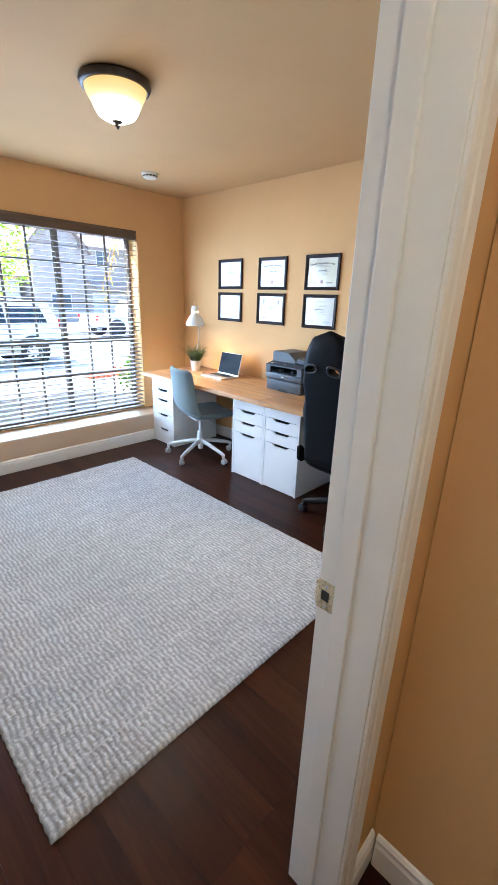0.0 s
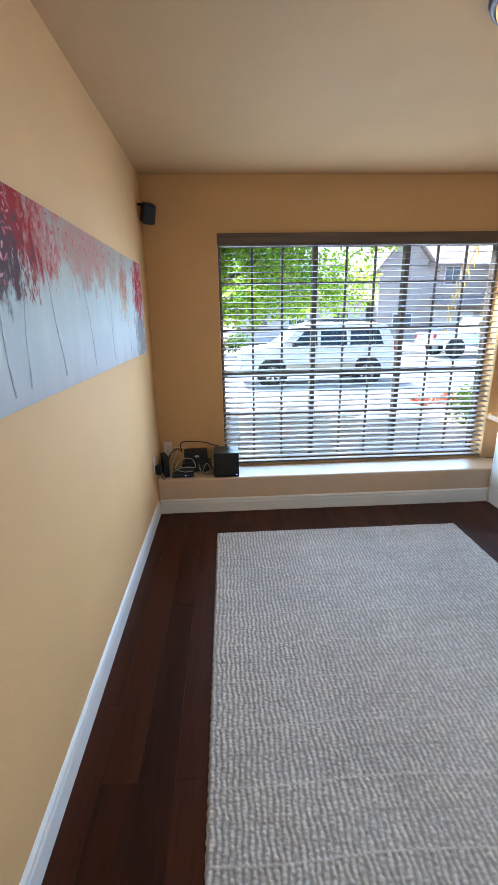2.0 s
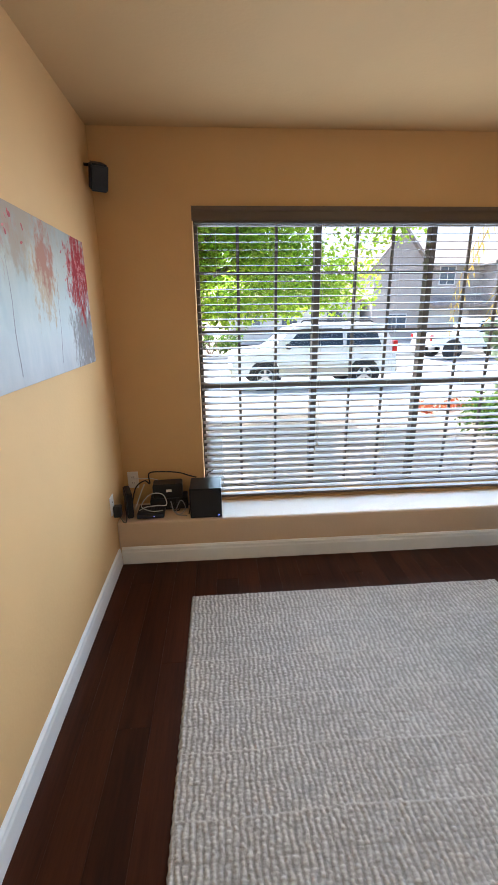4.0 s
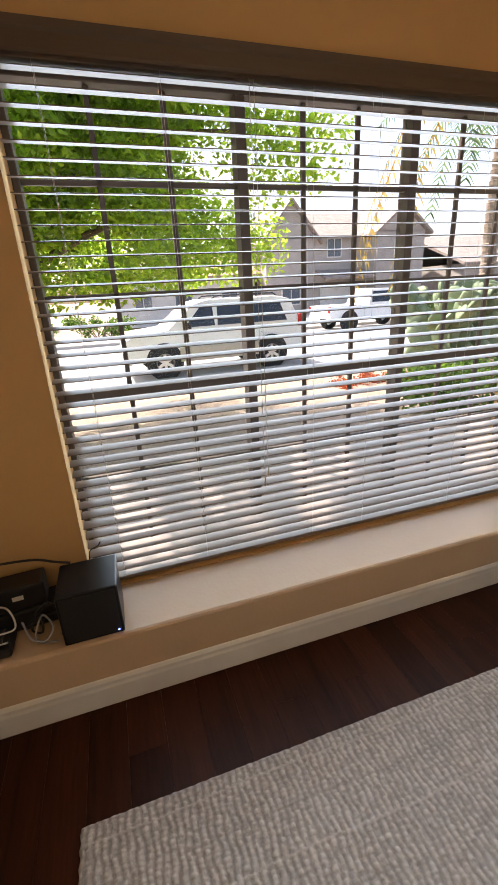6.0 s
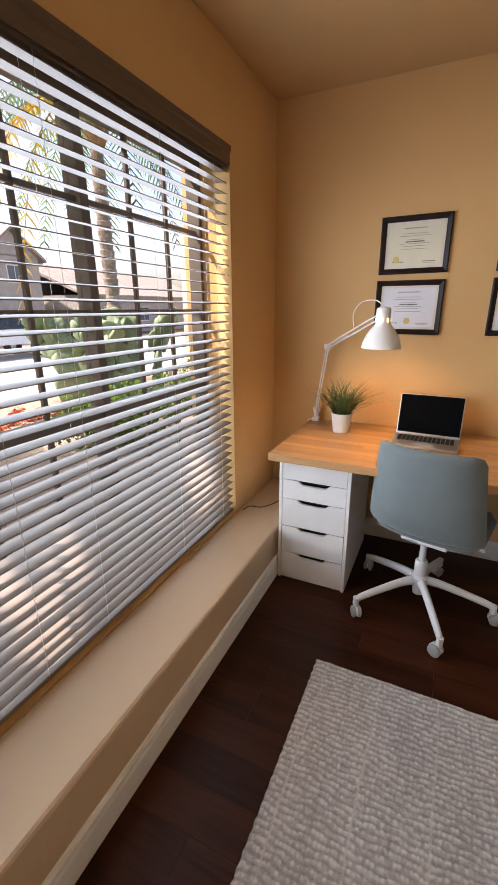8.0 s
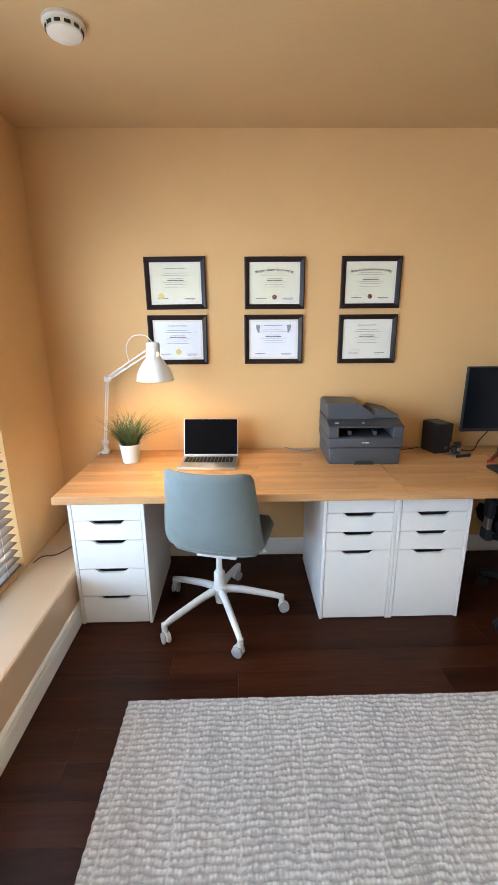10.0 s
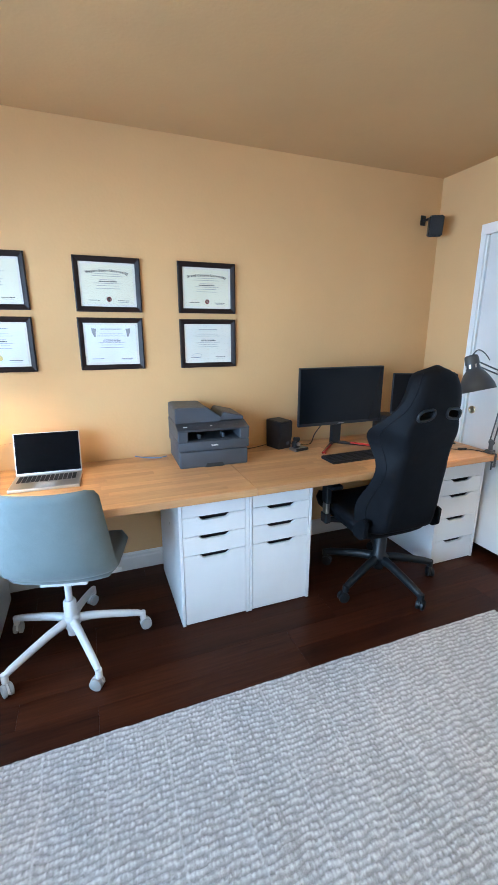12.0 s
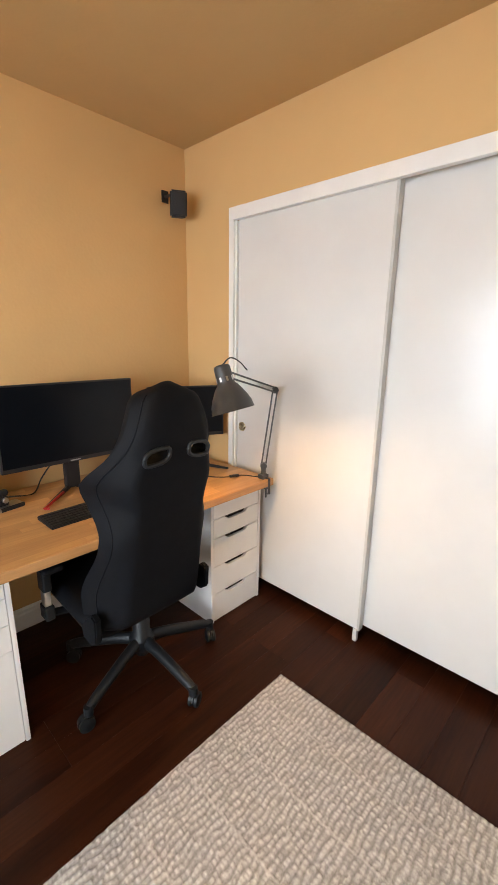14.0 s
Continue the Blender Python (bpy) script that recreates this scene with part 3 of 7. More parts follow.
FIVE = (0.117, 0.105, 0.156, 0.156, 0.157)
FILE = (0.098, 0.102, 0.102, 0.389)
drawer_unit(-3.842, FIVE, "white five-drawer cabinet with cut-out grips beside the window seat")
drawer_unit(-2.622, FILE, "white file cabinet with small drawers over a deep one")
drawer_unit(-2.260, FILE, "white file cabinet with small drawers over a deep one")
drawer_unit(-1.013, FIVE, "white five-drawer cabinet with cut-out grips beside the closet")

# ---- picture frames ----
M_FR = surface("black-brown frame", (0.016, 0.009, 0.008), 0.42, spec=0.25, vary=0.1, scale=20)
M_PAPER = surface("diploma paper", (0.72, 0.70, 0.55), 0.8, vary=0.02, scale=8)
M_PAPERW = surface("white paper", (0.74, 0.75, 0.80), 0.8, vary=0.02, scale=8)
M_INK = surface("black ink", (0.03, 0.03, 0.03), 0.7)
M_INKG = surface("grey ink", (0.25, 0.25, 0.26), 0.7)
M_SEAL = surface("gold seal", (0.62, 0.48, 0.16), 0.4, metal=0.5)
M_MAT = surface("cream mat board", (0.70, 0.68, 0.60), 0.8, vary=0.02)
M_PIC = glass("picture glass")


def diploma(x0, z0, paper, style):
    W, H, D = 0.338, 0.276, 0.016
    f = thing("picture_frame", {"seal": "dark wooden frame with a certificate bearing a gold seal", "gothic": "dark wooden frame with a university diploma in blackletter",
              "feet": "dark wooden frame with a white certificate with two dark emblems", "plain": "dark wooden frame with a printed certificate"}[style],
              "picture frame", Matrix.Translation((x0, YN - 0.001, z0)) @ pose(0, 0, 0, 0, random.uniform(-0.4, 0.4)), group="framed certificates")
    t = 0.027
    bm = bm_new()
    # four mitred sides with a stepped face
    prof = [(0.0, 0.0), (0.0, -D), (0.006, -D - 0.002), (0.018, -D + 0.003), (t, -0.008), (t, 0.0)]
    cs = [(0, 0, 1, 1), (W, 0, -1, 1), (W, H, -1, -1), (0, H, 1, -1)]
    rings = [[bm.verts.new((cx + sx * d, y, cz + sz * d)) for d, y in prof] for cx, cz, sx, sz in cs]
    for i in range(4):
        a, b_ = rings[i], rings[(i + 1) % 4]
        for k in range(len(prof)):
            j = (k + 1) % len(prof)
            bm.faces.new((a[k], a[j], b_[j], b_[k]))
    part("frame", bm, M_FR, f)
    bm = bm_new()
    box(bm, t - 0.004, W - t + 0.004, -0.004, -0.001, t - 0.004, H - t + 0.004)
    part("mat_board", bm, M_MAT, f)
    a = 0.012
    bm = bm_new()
    box(bm, t + a, W - t - a, -0.0052, -0.0041, t + a, H - t - a)
    sheet = part("certificate", bm, paper, f, "printed certificate")
    c, top = W / 2, H - t - a

    def line(cz, half, th, mat=M_INKG, cx=c):
        bm = bm_new()
        r = random.Random(round(cz * 1e4) + round(cx * 1e4))
        x = cx - half
        while x < cx + half:
            L = min(r.uniform(0.004, 0.013), cx + half - x)
            box(bm, x, x + L, -0.0057, -0.0053, cz - th / 2, cz + th / 2)
            x += L + 0.0022
        part("print_line", bm, mat, sheet)

    def disc(cx, cz, r0, mat, n=20, name="seal"):
        bm = bm_new()
        lathe(bm, [(0, 0.0012), (r0 * 0.8, 0.0012), (r0, 0.0005)], n, m=Matrix.Translation((cx, -0.0053, cz)) @ pose(0, 0, 0, 90))
        part(name, bm, mat, sheet)

    if style != "gothic":
        line(top - 0.020, 0.055, 0.005, M_INKG)
    for dz, hw in ((0.045, 0.06), (0.056, 0.075), (0.074, 0.04), (0.092, 0.07), (0.104, 0.055), (0.118, 0.062)):
        line(top - dz, hw, 0.0025)
    line(top - 0.083, 0.045, 0.005, M_INK)
    line(t + a + 0.020, 0.03, 0.0035, M_INK, c - 0.075)
    line(t + a + 0.020, 0.03, 0.0035, M_INK, c + 0.075)
    line(t + a + 0.012, 0.025, 0.002, M_INKG, c + 0.075)
    if style == "seal":
        disc(c - 0.085 if paper is M_PAPER else c + 0.0, t + a + 0.032, 0.016, M_SEAL)
    if style == "gothic":
        disc(c, t + a + 0.026, 0.013, surface("dark red seal", (0.22, 0.06, 0.05), 0.5))
        disc(c, t + a + 0.026, 0.008, M_PAPER)
    if style == "feet":
        for s in (-1, 1):
            bm = bm_new()
            cx, cz = c + s * 0.088, top - 0.035
            tube(bm, [(cx, -0.0055, cz + 0.018), (cx + s * 0.002, -0.0055, cz), (cx - s * 0.003, -0.0055, cz - 0.026)], [0.013, 0.010, 0.004], 8)
            for v in bm.verts:
                v.co.y = -0.0055 + (v.co.y + 0.0055) * 0.03
            part("emblem", bm, M_INKG, sheet)
    if style == "plain":
        bm = bm_new()
        pts = [(c - 0.07 + 0.028 * math.cos(q), -0.0056, t + a + 0.03 + 0.012 * math.sin(q)) for q in (k * math.pi / 12 for k in range(25))]
        tube(bm, pts, 0.0008, 5)
        part("stamp", bm, surface("blue grey ink", (0.18, 0.22, 0.32), 0.7), sheet)
    bm = bm_new()
    box(bm, t - 0.003, W - t + 0.003, -0.0085, -0.0075, t - 0.003, H - t + 0.003)
    g = part("glass_pane", bm, M_PIC, f)
    g.visible_shadow = False
    return sheet, c, top


def lettering(text, parent, x, y, z, size, mat, bend=0.0):
    """Letters set one by one along a shallow arch, on a vertical face that looks towards -y."""
    widths = []
    cu = bpy.data.curves.new("text", "FONT")
    for ch in text:
        widths.append(size * (0.30 if ch in " il" else 0.42 if ch in "rt" else 0.85 if ch in "WGUC" else 0.58))
    total = sum(widths)
    bpy.data.curves.remove(cu)
    s = x - total / 2
    for ch, w in zip(text, widths):
        if ch != " ":
            u = (s + w / 2 - x) / (total / 2)
            cu = bpy.data.curves.new("letter", "FONT")
            cu.body, cu.size, cu.align_x, cu.extrude = ch, size, "CENTER", 0.0002
            cu.offset = size * 0.045
            ob = new("letter", cu)
            dg = bpy.context.evaluated_depsgraph_get()
            me = bpy.data.meshes.new_from_object(ob.evaluated_get(dg))
            bpy.data.objects.remove(ob)
            me.materials.append(mat)
            lo = new("letter", me)
            lo.parent = parent
            lo.matrix_basis = Matrix.Translation((s + w / 2, y, z - bend * u * u)) @ pose(0, 0, 0, 0, math.degrees(math.atan(2 * bend * u / (total / 2)))) @ pose(0, 0, 0, 90)
        s += w


for x, z, paper, style, words in (
    (-3.537, 1.567, M_PAPER, "seal", ""), (-3.540, 1.261, M_PAPERW, "seal", ""),
    (-2.984, 1.566, M_PAPER, "gothic", "Wayne State University"), (-2.988, 1.260, M_PAPERW, "feet", ""),
    (-2.441, 1.566, M_PAPER, "gothic", "Grand Canyon University"), (-2.441, 1.257, M_MAT, "plain", ""),
):
    sheet, c, top = diploma(x, z, paper, style)
    if words:
        lettering(words, sheet, c, -0.0056, top - 0.034, 0.0185, M_INK, 0.012)

# ---- ceiling things ----
M_BRONZE = surface("oil-rubbed bronze", (0.055, 0.042, 0.034), 0.42, metal=0.7, vary=0.15, scale=25)
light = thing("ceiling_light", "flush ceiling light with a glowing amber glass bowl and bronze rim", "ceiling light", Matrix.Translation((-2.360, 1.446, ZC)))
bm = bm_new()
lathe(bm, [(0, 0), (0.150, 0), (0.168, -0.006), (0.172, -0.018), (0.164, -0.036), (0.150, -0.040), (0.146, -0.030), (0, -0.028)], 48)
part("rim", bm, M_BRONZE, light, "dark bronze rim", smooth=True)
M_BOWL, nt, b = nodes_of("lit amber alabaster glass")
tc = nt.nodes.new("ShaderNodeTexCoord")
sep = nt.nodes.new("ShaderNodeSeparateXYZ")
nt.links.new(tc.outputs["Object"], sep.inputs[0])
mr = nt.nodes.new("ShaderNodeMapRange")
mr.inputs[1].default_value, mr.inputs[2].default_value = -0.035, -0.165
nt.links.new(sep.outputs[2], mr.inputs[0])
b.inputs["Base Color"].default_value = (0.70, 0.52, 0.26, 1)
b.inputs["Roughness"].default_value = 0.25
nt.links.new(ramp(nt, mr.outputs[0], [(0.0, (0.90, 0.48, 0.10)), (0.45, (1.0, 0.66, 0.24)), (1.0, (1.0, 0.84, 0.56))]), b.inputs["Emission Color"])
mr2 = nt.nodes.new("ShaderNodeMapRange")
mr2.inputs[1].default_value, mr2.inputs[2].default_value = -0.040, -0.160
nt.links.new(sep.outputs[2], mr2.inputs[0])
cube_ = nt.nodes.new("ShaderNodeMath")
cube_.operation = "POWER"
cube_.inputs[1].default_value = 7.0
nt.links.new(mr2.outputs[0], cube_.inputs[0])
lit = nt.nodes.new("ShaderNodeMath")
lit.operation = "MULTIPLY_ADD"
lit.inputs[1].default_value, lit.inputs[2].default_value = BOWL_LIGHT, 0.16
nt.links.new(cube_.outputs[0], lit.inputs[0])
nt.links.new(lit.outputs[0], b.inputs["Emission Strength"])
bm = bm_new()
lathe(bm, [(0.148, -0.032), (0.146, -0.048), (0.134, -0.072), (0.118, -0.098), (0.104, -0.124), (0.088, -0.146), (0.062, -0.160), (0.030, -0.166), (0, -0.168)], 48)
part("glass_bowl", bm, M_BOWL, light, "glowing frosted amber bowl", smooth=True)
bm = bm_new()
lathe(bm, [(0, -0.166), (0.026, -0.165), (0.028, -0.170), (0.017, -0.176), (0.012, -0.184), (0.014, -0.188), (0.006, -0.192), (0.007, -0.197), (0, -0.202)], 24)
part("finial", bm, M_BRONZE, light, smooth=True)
# unseen copy over the hall, added to brighten the hall wall and jamb
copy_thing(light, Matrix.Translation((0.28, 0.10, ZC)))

smoke = thing("smoke_detector", "round white smoke detector on the ceiling", "smoke detector", Matrix.Translation((-3.59, 2.445, ZC)))
M_SMOKE = surface("off-white plastic", (0.66, 0.60, 0.48), 0.45, vary=0.03)
bm = bm_new()
lathe(bm, [(0, 0), (0.070, 0), (0.070, -0.010), (0.062, -0.013), (0.060, -0.022), (0.056, -0.034), (0.046, -0.040), (0, -0.042)], 36)
part("body", bm, M_SMOKE, smoke, angle=40)
for k in range(12):
    bm = bm_new()
    box(bm, 0.0575, 0.0605, -0.010, 0.010, -0.029, -0.020)
    part("vent_slot", bm, M_DARK, smoke, at=pose(0, 0, 0, 0, 0, 30 * k))

# ---- canvas painting ----
M_CANVAS, nt, b = nodes_of("painted canvas of red trees in mist")
v = coords(nt)
psep = nt.nodes.new("ShaderNodeSeparateXYZ")
nt.links.new(v, psep.inputs[0])
wash = nt.nodes.new("ShaderNodeMath")
wash.operation = "MULTIPLY_ADD"
wash.inputs[1].default_value = 0.16
nt.links.new(noise_node(nt, coords(nt, (1.6, 1, 1)), 4.0, 6), wash.inputs[0])
nt.links.new(psep.outputs[2], wash.inputs[2])
high = nt.nodes.new("ShaderNodeMapRange")
high.inputs[1].default_value, high.inputs[2].default_value = 1.34, 1.93
nt.links.new(wash.outputs[0], high.inputs[0])
base = ramp(nt, high.outputs[0], [(0.0, (0.40, 0.38, 0.37)), (0.14, (0.50, 0.50, 0.50)), (0.32, (0.55, 0.59, 0.57)), (0.52, (0.47, 0.52, 0.48)), (0.68, (0.40, 0.39, 0.30)), (0.82, (0.29, 0.25, 0.17)), (1.0, (0.20, 0.18, 0.12))])
base = mix_colour(nt, 0.35, base, ramp(nt, noise_node(nt, coords(nt, (3.0, 1, 0.7)), 5.0, 6, 0.7), [(0.3, (0.40, 0.46, 0.47)), (0.7, (0.66, 0.64, 0.60))]))
dabs = noise_node(nt, coords(nt, (1, 1, 0.45)), 26.0, 5, 0.7)
broad_dabs = noise_node(nt, coords(nt, (1, 1, 0.7)), 9.0, 5, 0.65)
# soft crowns: centre, half width, half height, strength, colour, fine or broad dabs
for cx, cz, rw, rh, amount, tone, which in (
        (-3.60, 1.40, 0.18, 0.24, 0.9, (0.24, 0.215, 0.20), dabs), (-2.72, 1.80, 0.60, 0.16, 0.75, (0.36, 0.27, 0.19), broad_dabs), (-2.62, 1.76, 0.36, 0.15, 0.7, (0.42, 0.20, 0.15), dabs),
        (-3.20, 1.64, 0.12, 0.17, 0.8, (0.46, 0.33, 0.20), dabs), (-3.22, 1.70, 0.10, 0.12, 0.7, (0.34, 0.12, 0.09), dabs),
        (-3.61, 1.67, 0.17, 0.19, 1.0, (0.44, 0.13, 0.11), dabs), (-3.62, 1.68, 0.16, 0.18, 1.0, (0.30, 0.035, 0.035), dabs),
        (-2.10, 1.74, 0.30, 0.17, 0.8, (0.42, 0.14, 0.11), dabs), (-1.98, 1.74, 0.26, 0.16, 1.0, (0.30, 0.03, 0.025), dabs),
        (-1.92, 1.66, 0.20, 0.13, 0.9, (0.09, 0.06, 0.06), dabs)):
    gap = nt.nodes.new("ShaderNodeVectorMath")
    gap.operation = "SUBTRACT"
    gap.inputs[1].default_value = (cx, 0.0, cz)
    nt.links.new(v, gap.inputs[0])
    fit_ = nt.nodes.new("ShaderNodeVectorMath")
    fit_.operation = "MULTIPLY"
    fit_.inputs[1].default_value = (1 / rw, 0, 1 / rh)
    nt.links.new(gap.outputs[0], fit_.inputs[0])
    far_ = nt.nodes.new("ShaderNodeVectorMath")
    far_.operation = "LENGTH"
    nt.links.new(fit_.outputs[0], far_.inputs[0])
    # the dabs thin out towards the edge of the crown
    thin = nt.nodes.new("ShaderNodeMath")
    thin.operation = "MULTIPLY_ADD"
    thin.inputs[1].default_value = -0.30
    nt.links.new(far_.outputs["Value"], thin.inputs[0])
    nt.links.new(which, thin.inputs[2])
    cover = nt.nodes.new("ShaderNodeMapRange")
    cover.inputs[1].default_value, cover.inputs[2].default_value, cover.inputs[4].default_value = 0.20, 0.34, amount
    nt.links.new(thin.outputs[0], cover.inputs[0])
    base = mix_colour(nt, cover.outputs[0], base, tone)
b.inputs["Roughness"].default_value = 0.8
b.inputs["Specular IOR Level"].default_value = 0.08
nt.links.new(base, b.inputs["Base Color"])
bump(nt, b, noise_node(nt, v, 420, 2), 0.3, 0.001)
PX0, PX1, PZ0, PZ1, PYF = -3.72, -1.78, 1.278, 1.832, YS + 0.034
canvas = thing("canvas_painting", "wide stretched canvas painting of red blossoming trees in mist", "painting")
bm = bm_new()
box(bm, PX0, PX1, YS + 0.001, PYF, PZ0, PZ1, 0.002)
sheet = part("canvas", bm, M_CANVAS, canvas)
PAINTS = [surface("paint " + n, c, 0.55, vary=0.2, scale=60, grain=0.4, grain_scale=200) for n, c in (
    ("crimson", (0.36, 0.035, 0.03)), ("rose", (0.46, 0.12, 0.10)), ("dark umber", (0.07, 0.045, 0.04)), ("ochre", (0.42, 0.33, 0.19)),
    ("grey green", (0.30, 0.32, 0.26)), ("pale pink", (0.55, 0.34, 0.30)), ("snow", (0.66, 0.66, 0.66)), ("mist blue", (0.40, 0.50, 0.54)))]
CR, RO, UM, OC, GG, PK, SN, MB = PAINTS
pr = random.Random(11)


def strokes(name, mat, spots, rx, rz, lift):
    """Thin dabs of paint standing a hair proud of the canvas."""
    bm = bm_new()
    for x, z in spots:
        if not (PX0 + 0.01 < x < PX1 - 0.01 and PZ0 + 0.01 < z < PZ1 - 0.006):
            continue
        a, n = pr.uniform(0, math.pi), 7
        w, h = rx * pr.uniform(0.5, 1.3), rz * pr.uniform(0.5, 1.3)
        ring = []
        for k in range(n):
            q = 2 * math.pi * k / n
            u, t_ = w * math.cos(q) * pr.uniform(0.7, 1.2), h * math.sin(q) * pr.uniform(0.7, 1.2)
            px = min(max(x + u * math.cos(a) - t_ * math.sin(a), PX0 + 0.002), PX1 - 0.002)
            pz = min(max(z + u * math.sin(a) * 0.6 + t_ * math.cos(a), PZ0 + 0.002), PZ1 - 0.002)
            ring.append(bm.verts.new((px, PYF + lift + pr.uniform(0, 0.0003), pz)))
        bm.faces.new(ring)
    if bm.faces:
        bmesh.ops.solidify(bm, geom=list(bm.faces), thickness=0.0002)
    part(name, bm, mat, sheet)


def crown(cx, cz, w, h, n):
    return [(cx + pr.gauss(0, w), cz + pr.gauss(0, h)) for _ in range(n)]


CROWNS = ((-3.63, 1.67, 0.055, 0.085, 2.2), (-3.50, 1.66, 0.06, 0.07, 0.6), (-2.95, 1.78, 0.15, 0.035, 0.35), (-2.62, 1.77, 0.14, 0.045, 0.7), (-2.25, 1.76, 0.14, 0.05, 0.8), (-1.92, 1.72, 0.09, 0.075, 1.2))
for nm, mt, k, sz in (("rose_paint", RO, 16, 0.006), ("crimson_paint", CR, 26, 0.006)):
    strokes(nm, mt, [q for cx, cz, w, h, d in CROWNS for q in crown(cx, cz, w * 0.7, h * 0.7, int(k * d))], sz, sz * 2.0, 0.0003)
bm = bm_new()
for cx, lean, r0 in ((-3.69, 0.0, 0.005), (-3.66, 0.015, 0.006), (-3.63, -0.01, 0.004), (-3.59, 0.015, 0.006), (-3.54, 0.0, 0.004), (-3.50, 0.02, 0.005), (-3.33, 0.06, 0.003), (-2.92, 0.02, 0.004), (-2.55, -0.05, 0.005),
                     (-2.2, -0.06, 0.008), (-2.05, 0.06, 0.006), (-1.88, -0.02, 0.007)):
    pts = [(cx + lean * (1 - f) + 0.004 * math.sin(f * 9 + cx * 7), PYF + 0.0012, PZ0 + 0.03 + f * 0.36 + abs(lean) * 0.2) for f in (k / 8 for k in range(9))]
    tube(bm, pts, [r0 * (0.8 - 0.55 * k / 8) for k in range(9)], 6)
for vtx in bm.verts:
    vtx.co.y = PYF + 0.0006 + (vtx.co.y - PYF - 0.0012) * 0.15
part("trunk_paint", bm, surface("grey umber paint", (0.26, 0.25, 0.25), 0.6, vary=0.2, scale=30), sheet)


# ---- wall loudspeakers ----
M_SPK = surface("black speaker grille", (0.010, 0.010, 0.011), 0.6, vary=0.1, grain=0.5, grain_scale=1600)


def wall_speaker(place, turn, tilt, wall_dir):
    s = thing("wall_speaker", "small black satellite loudspeaker on a wall bracket", "speaker", Matrix.Translation(place), group="wall speakers")
    bm = bm_new()
    prism(bm, [(-0.045, -0.045), (0.045, -0.045), (0.036, 0.045), (-0.036, 0.045)], -0.062, 0.062, axis="z")
    bmesh.ops.bevel(bm, geom=list(bm.edges), offset=0.008, segments=2, affect="EDGES")
    part("cabinet", bm, M_BLACKP, s, at=pose(0, 0, 0, tilt, 0, turn), angle=40)
    bm = bm_new()
    box(bm, -0.038, 0.038, -0.049, -0.044, -0.054, 0.054, 0.002)
    part("grille", bm, M_SPK, s, at=pose(0, 0, 0, tilt, 0, turn))
    d = Vector(wall_dir)
    bm = bm_new()
    tube(bm, [(0, 0, 0.03), tuple(Vector((0, 0, 0.055)) + d * 0.5), tuple(Vector((0, 0, 0.058)) + d)], 0.008, 8)
    part("bracket_arm", bm, M_BLACKP, s)
    bm = bm_new()
    side = Vector((-d.y, d.x, 0)).normalized() * 0.02
    n = d.normalized()
    c = Vector((0, 0, 0.058)) + d
    vs = []
    for k in (-0.006, 0.0):
        for su, sv in ((-1, -1), (1, -1), (1, 1), (-1, 1)):
            vs.append(bm.verts.new(c + n * k + side * su + Vector((0, 0, 0.03)) * sv))
    for q in ((0, 1, 2, 3), (4, 5, 6, 7), (0, 1, 5, 4), (1, 2, 6, 5), (2, 3, 7, 6), (3, 0, 4, 7)):
        bm.faces.new([vs[i] for i in q])
    part("wall_plate", bm, M_BLACKP, s)
    return s


wall_speaker((-0.752, 3.085, 2.130), -30, 10, (0.0, 0.1145, 0))
wall_speaker((-4.035, -0.085, 2.190), 118, 24, (0.0, -0.0845, 0))

# ---- outlets ----
M_PLATE = surface("white outlet plastic", (0.72, 0.70, 0.64), 0.4, vary=0.02)


def outlet(m, label):
    o = thing("wall_outlet", label, "outlet", m)
    bm = bm_new()
    box(bm, -0.035, 0.035, -0.006, 0.0, -0.058, 0.058, 0.003)
    part("cover_plate", bm, M_PLATE, o)
    for dz in (-0.020, 0.020):
        bm = bm_new()
        box(bm, -0.016, 0.016, -0.0085, -0.005, dz - 0.014, dz + 0.014, 0.003)
        sk = part("socket", bm, M_PLATE, o)
        for dx in (-0.006, 0.006):
            bm = bm_new()
            box(bm, dx - 0.001, dx + 0.001, -0.0092, -0.008, dz - 0.003, dz + 0.006)
            part("slot", bm, M_DARK, sk)
    return o


outlet(pose(XW, -0.085, 0.455, 0, 0, 90), "white wall outlet above the window seat")
outlet(pose(-3.80, YS, 0.435, 0, 0, 180), "white wall outlet with a black plug adapter")
outlet(pose(-1.45, YS, 0.31, 0, 0, 180), "white duplex wall outlet near the floor")


# ---- chairs ----
M_WHITEM = surface("white powder-coated metal", (0.70, 0.71, 0.71), 0.35, vary=0.02)
M_CAST = surface("grey castor rubber", (0.42, 0.43, 0.43), 0.5)


def fabric(name, colour):
    m, nt, b = nodes_of(name)
    v = coords(nt)
    col = ramp(nt, noise_node(nt, v, 420, 3, 0.8), [(0.3, tuple(c * 0.72 for c in colour)), (0.7, tuple(min(1, c * 1.25) for c in colour))])
    col = mix_colour(nt, 0.3, col, ramp(nt, noise_node(nt, v, 14, 4), [(0.35, tuple(c * 0.85 for c in colour)), (0.65, tuple(c * 1.12 for c in colour))]))
    nt.links.new(col, b.inputs["Base Color"])
    b.inputs["Roughness"].default_value = 0.92
    b.inputs["Specular IOR Level"].default_value = 0.15
    b.inputs["Sheen Weight"].default_value = 0.25
    bump(nt, b, noise_node(nt, v, 900, 2), 0.45, 0.001)
    return m


M_TEAL = fabric("pale grey-blue felt", (0.140, 0.170, 0.170))


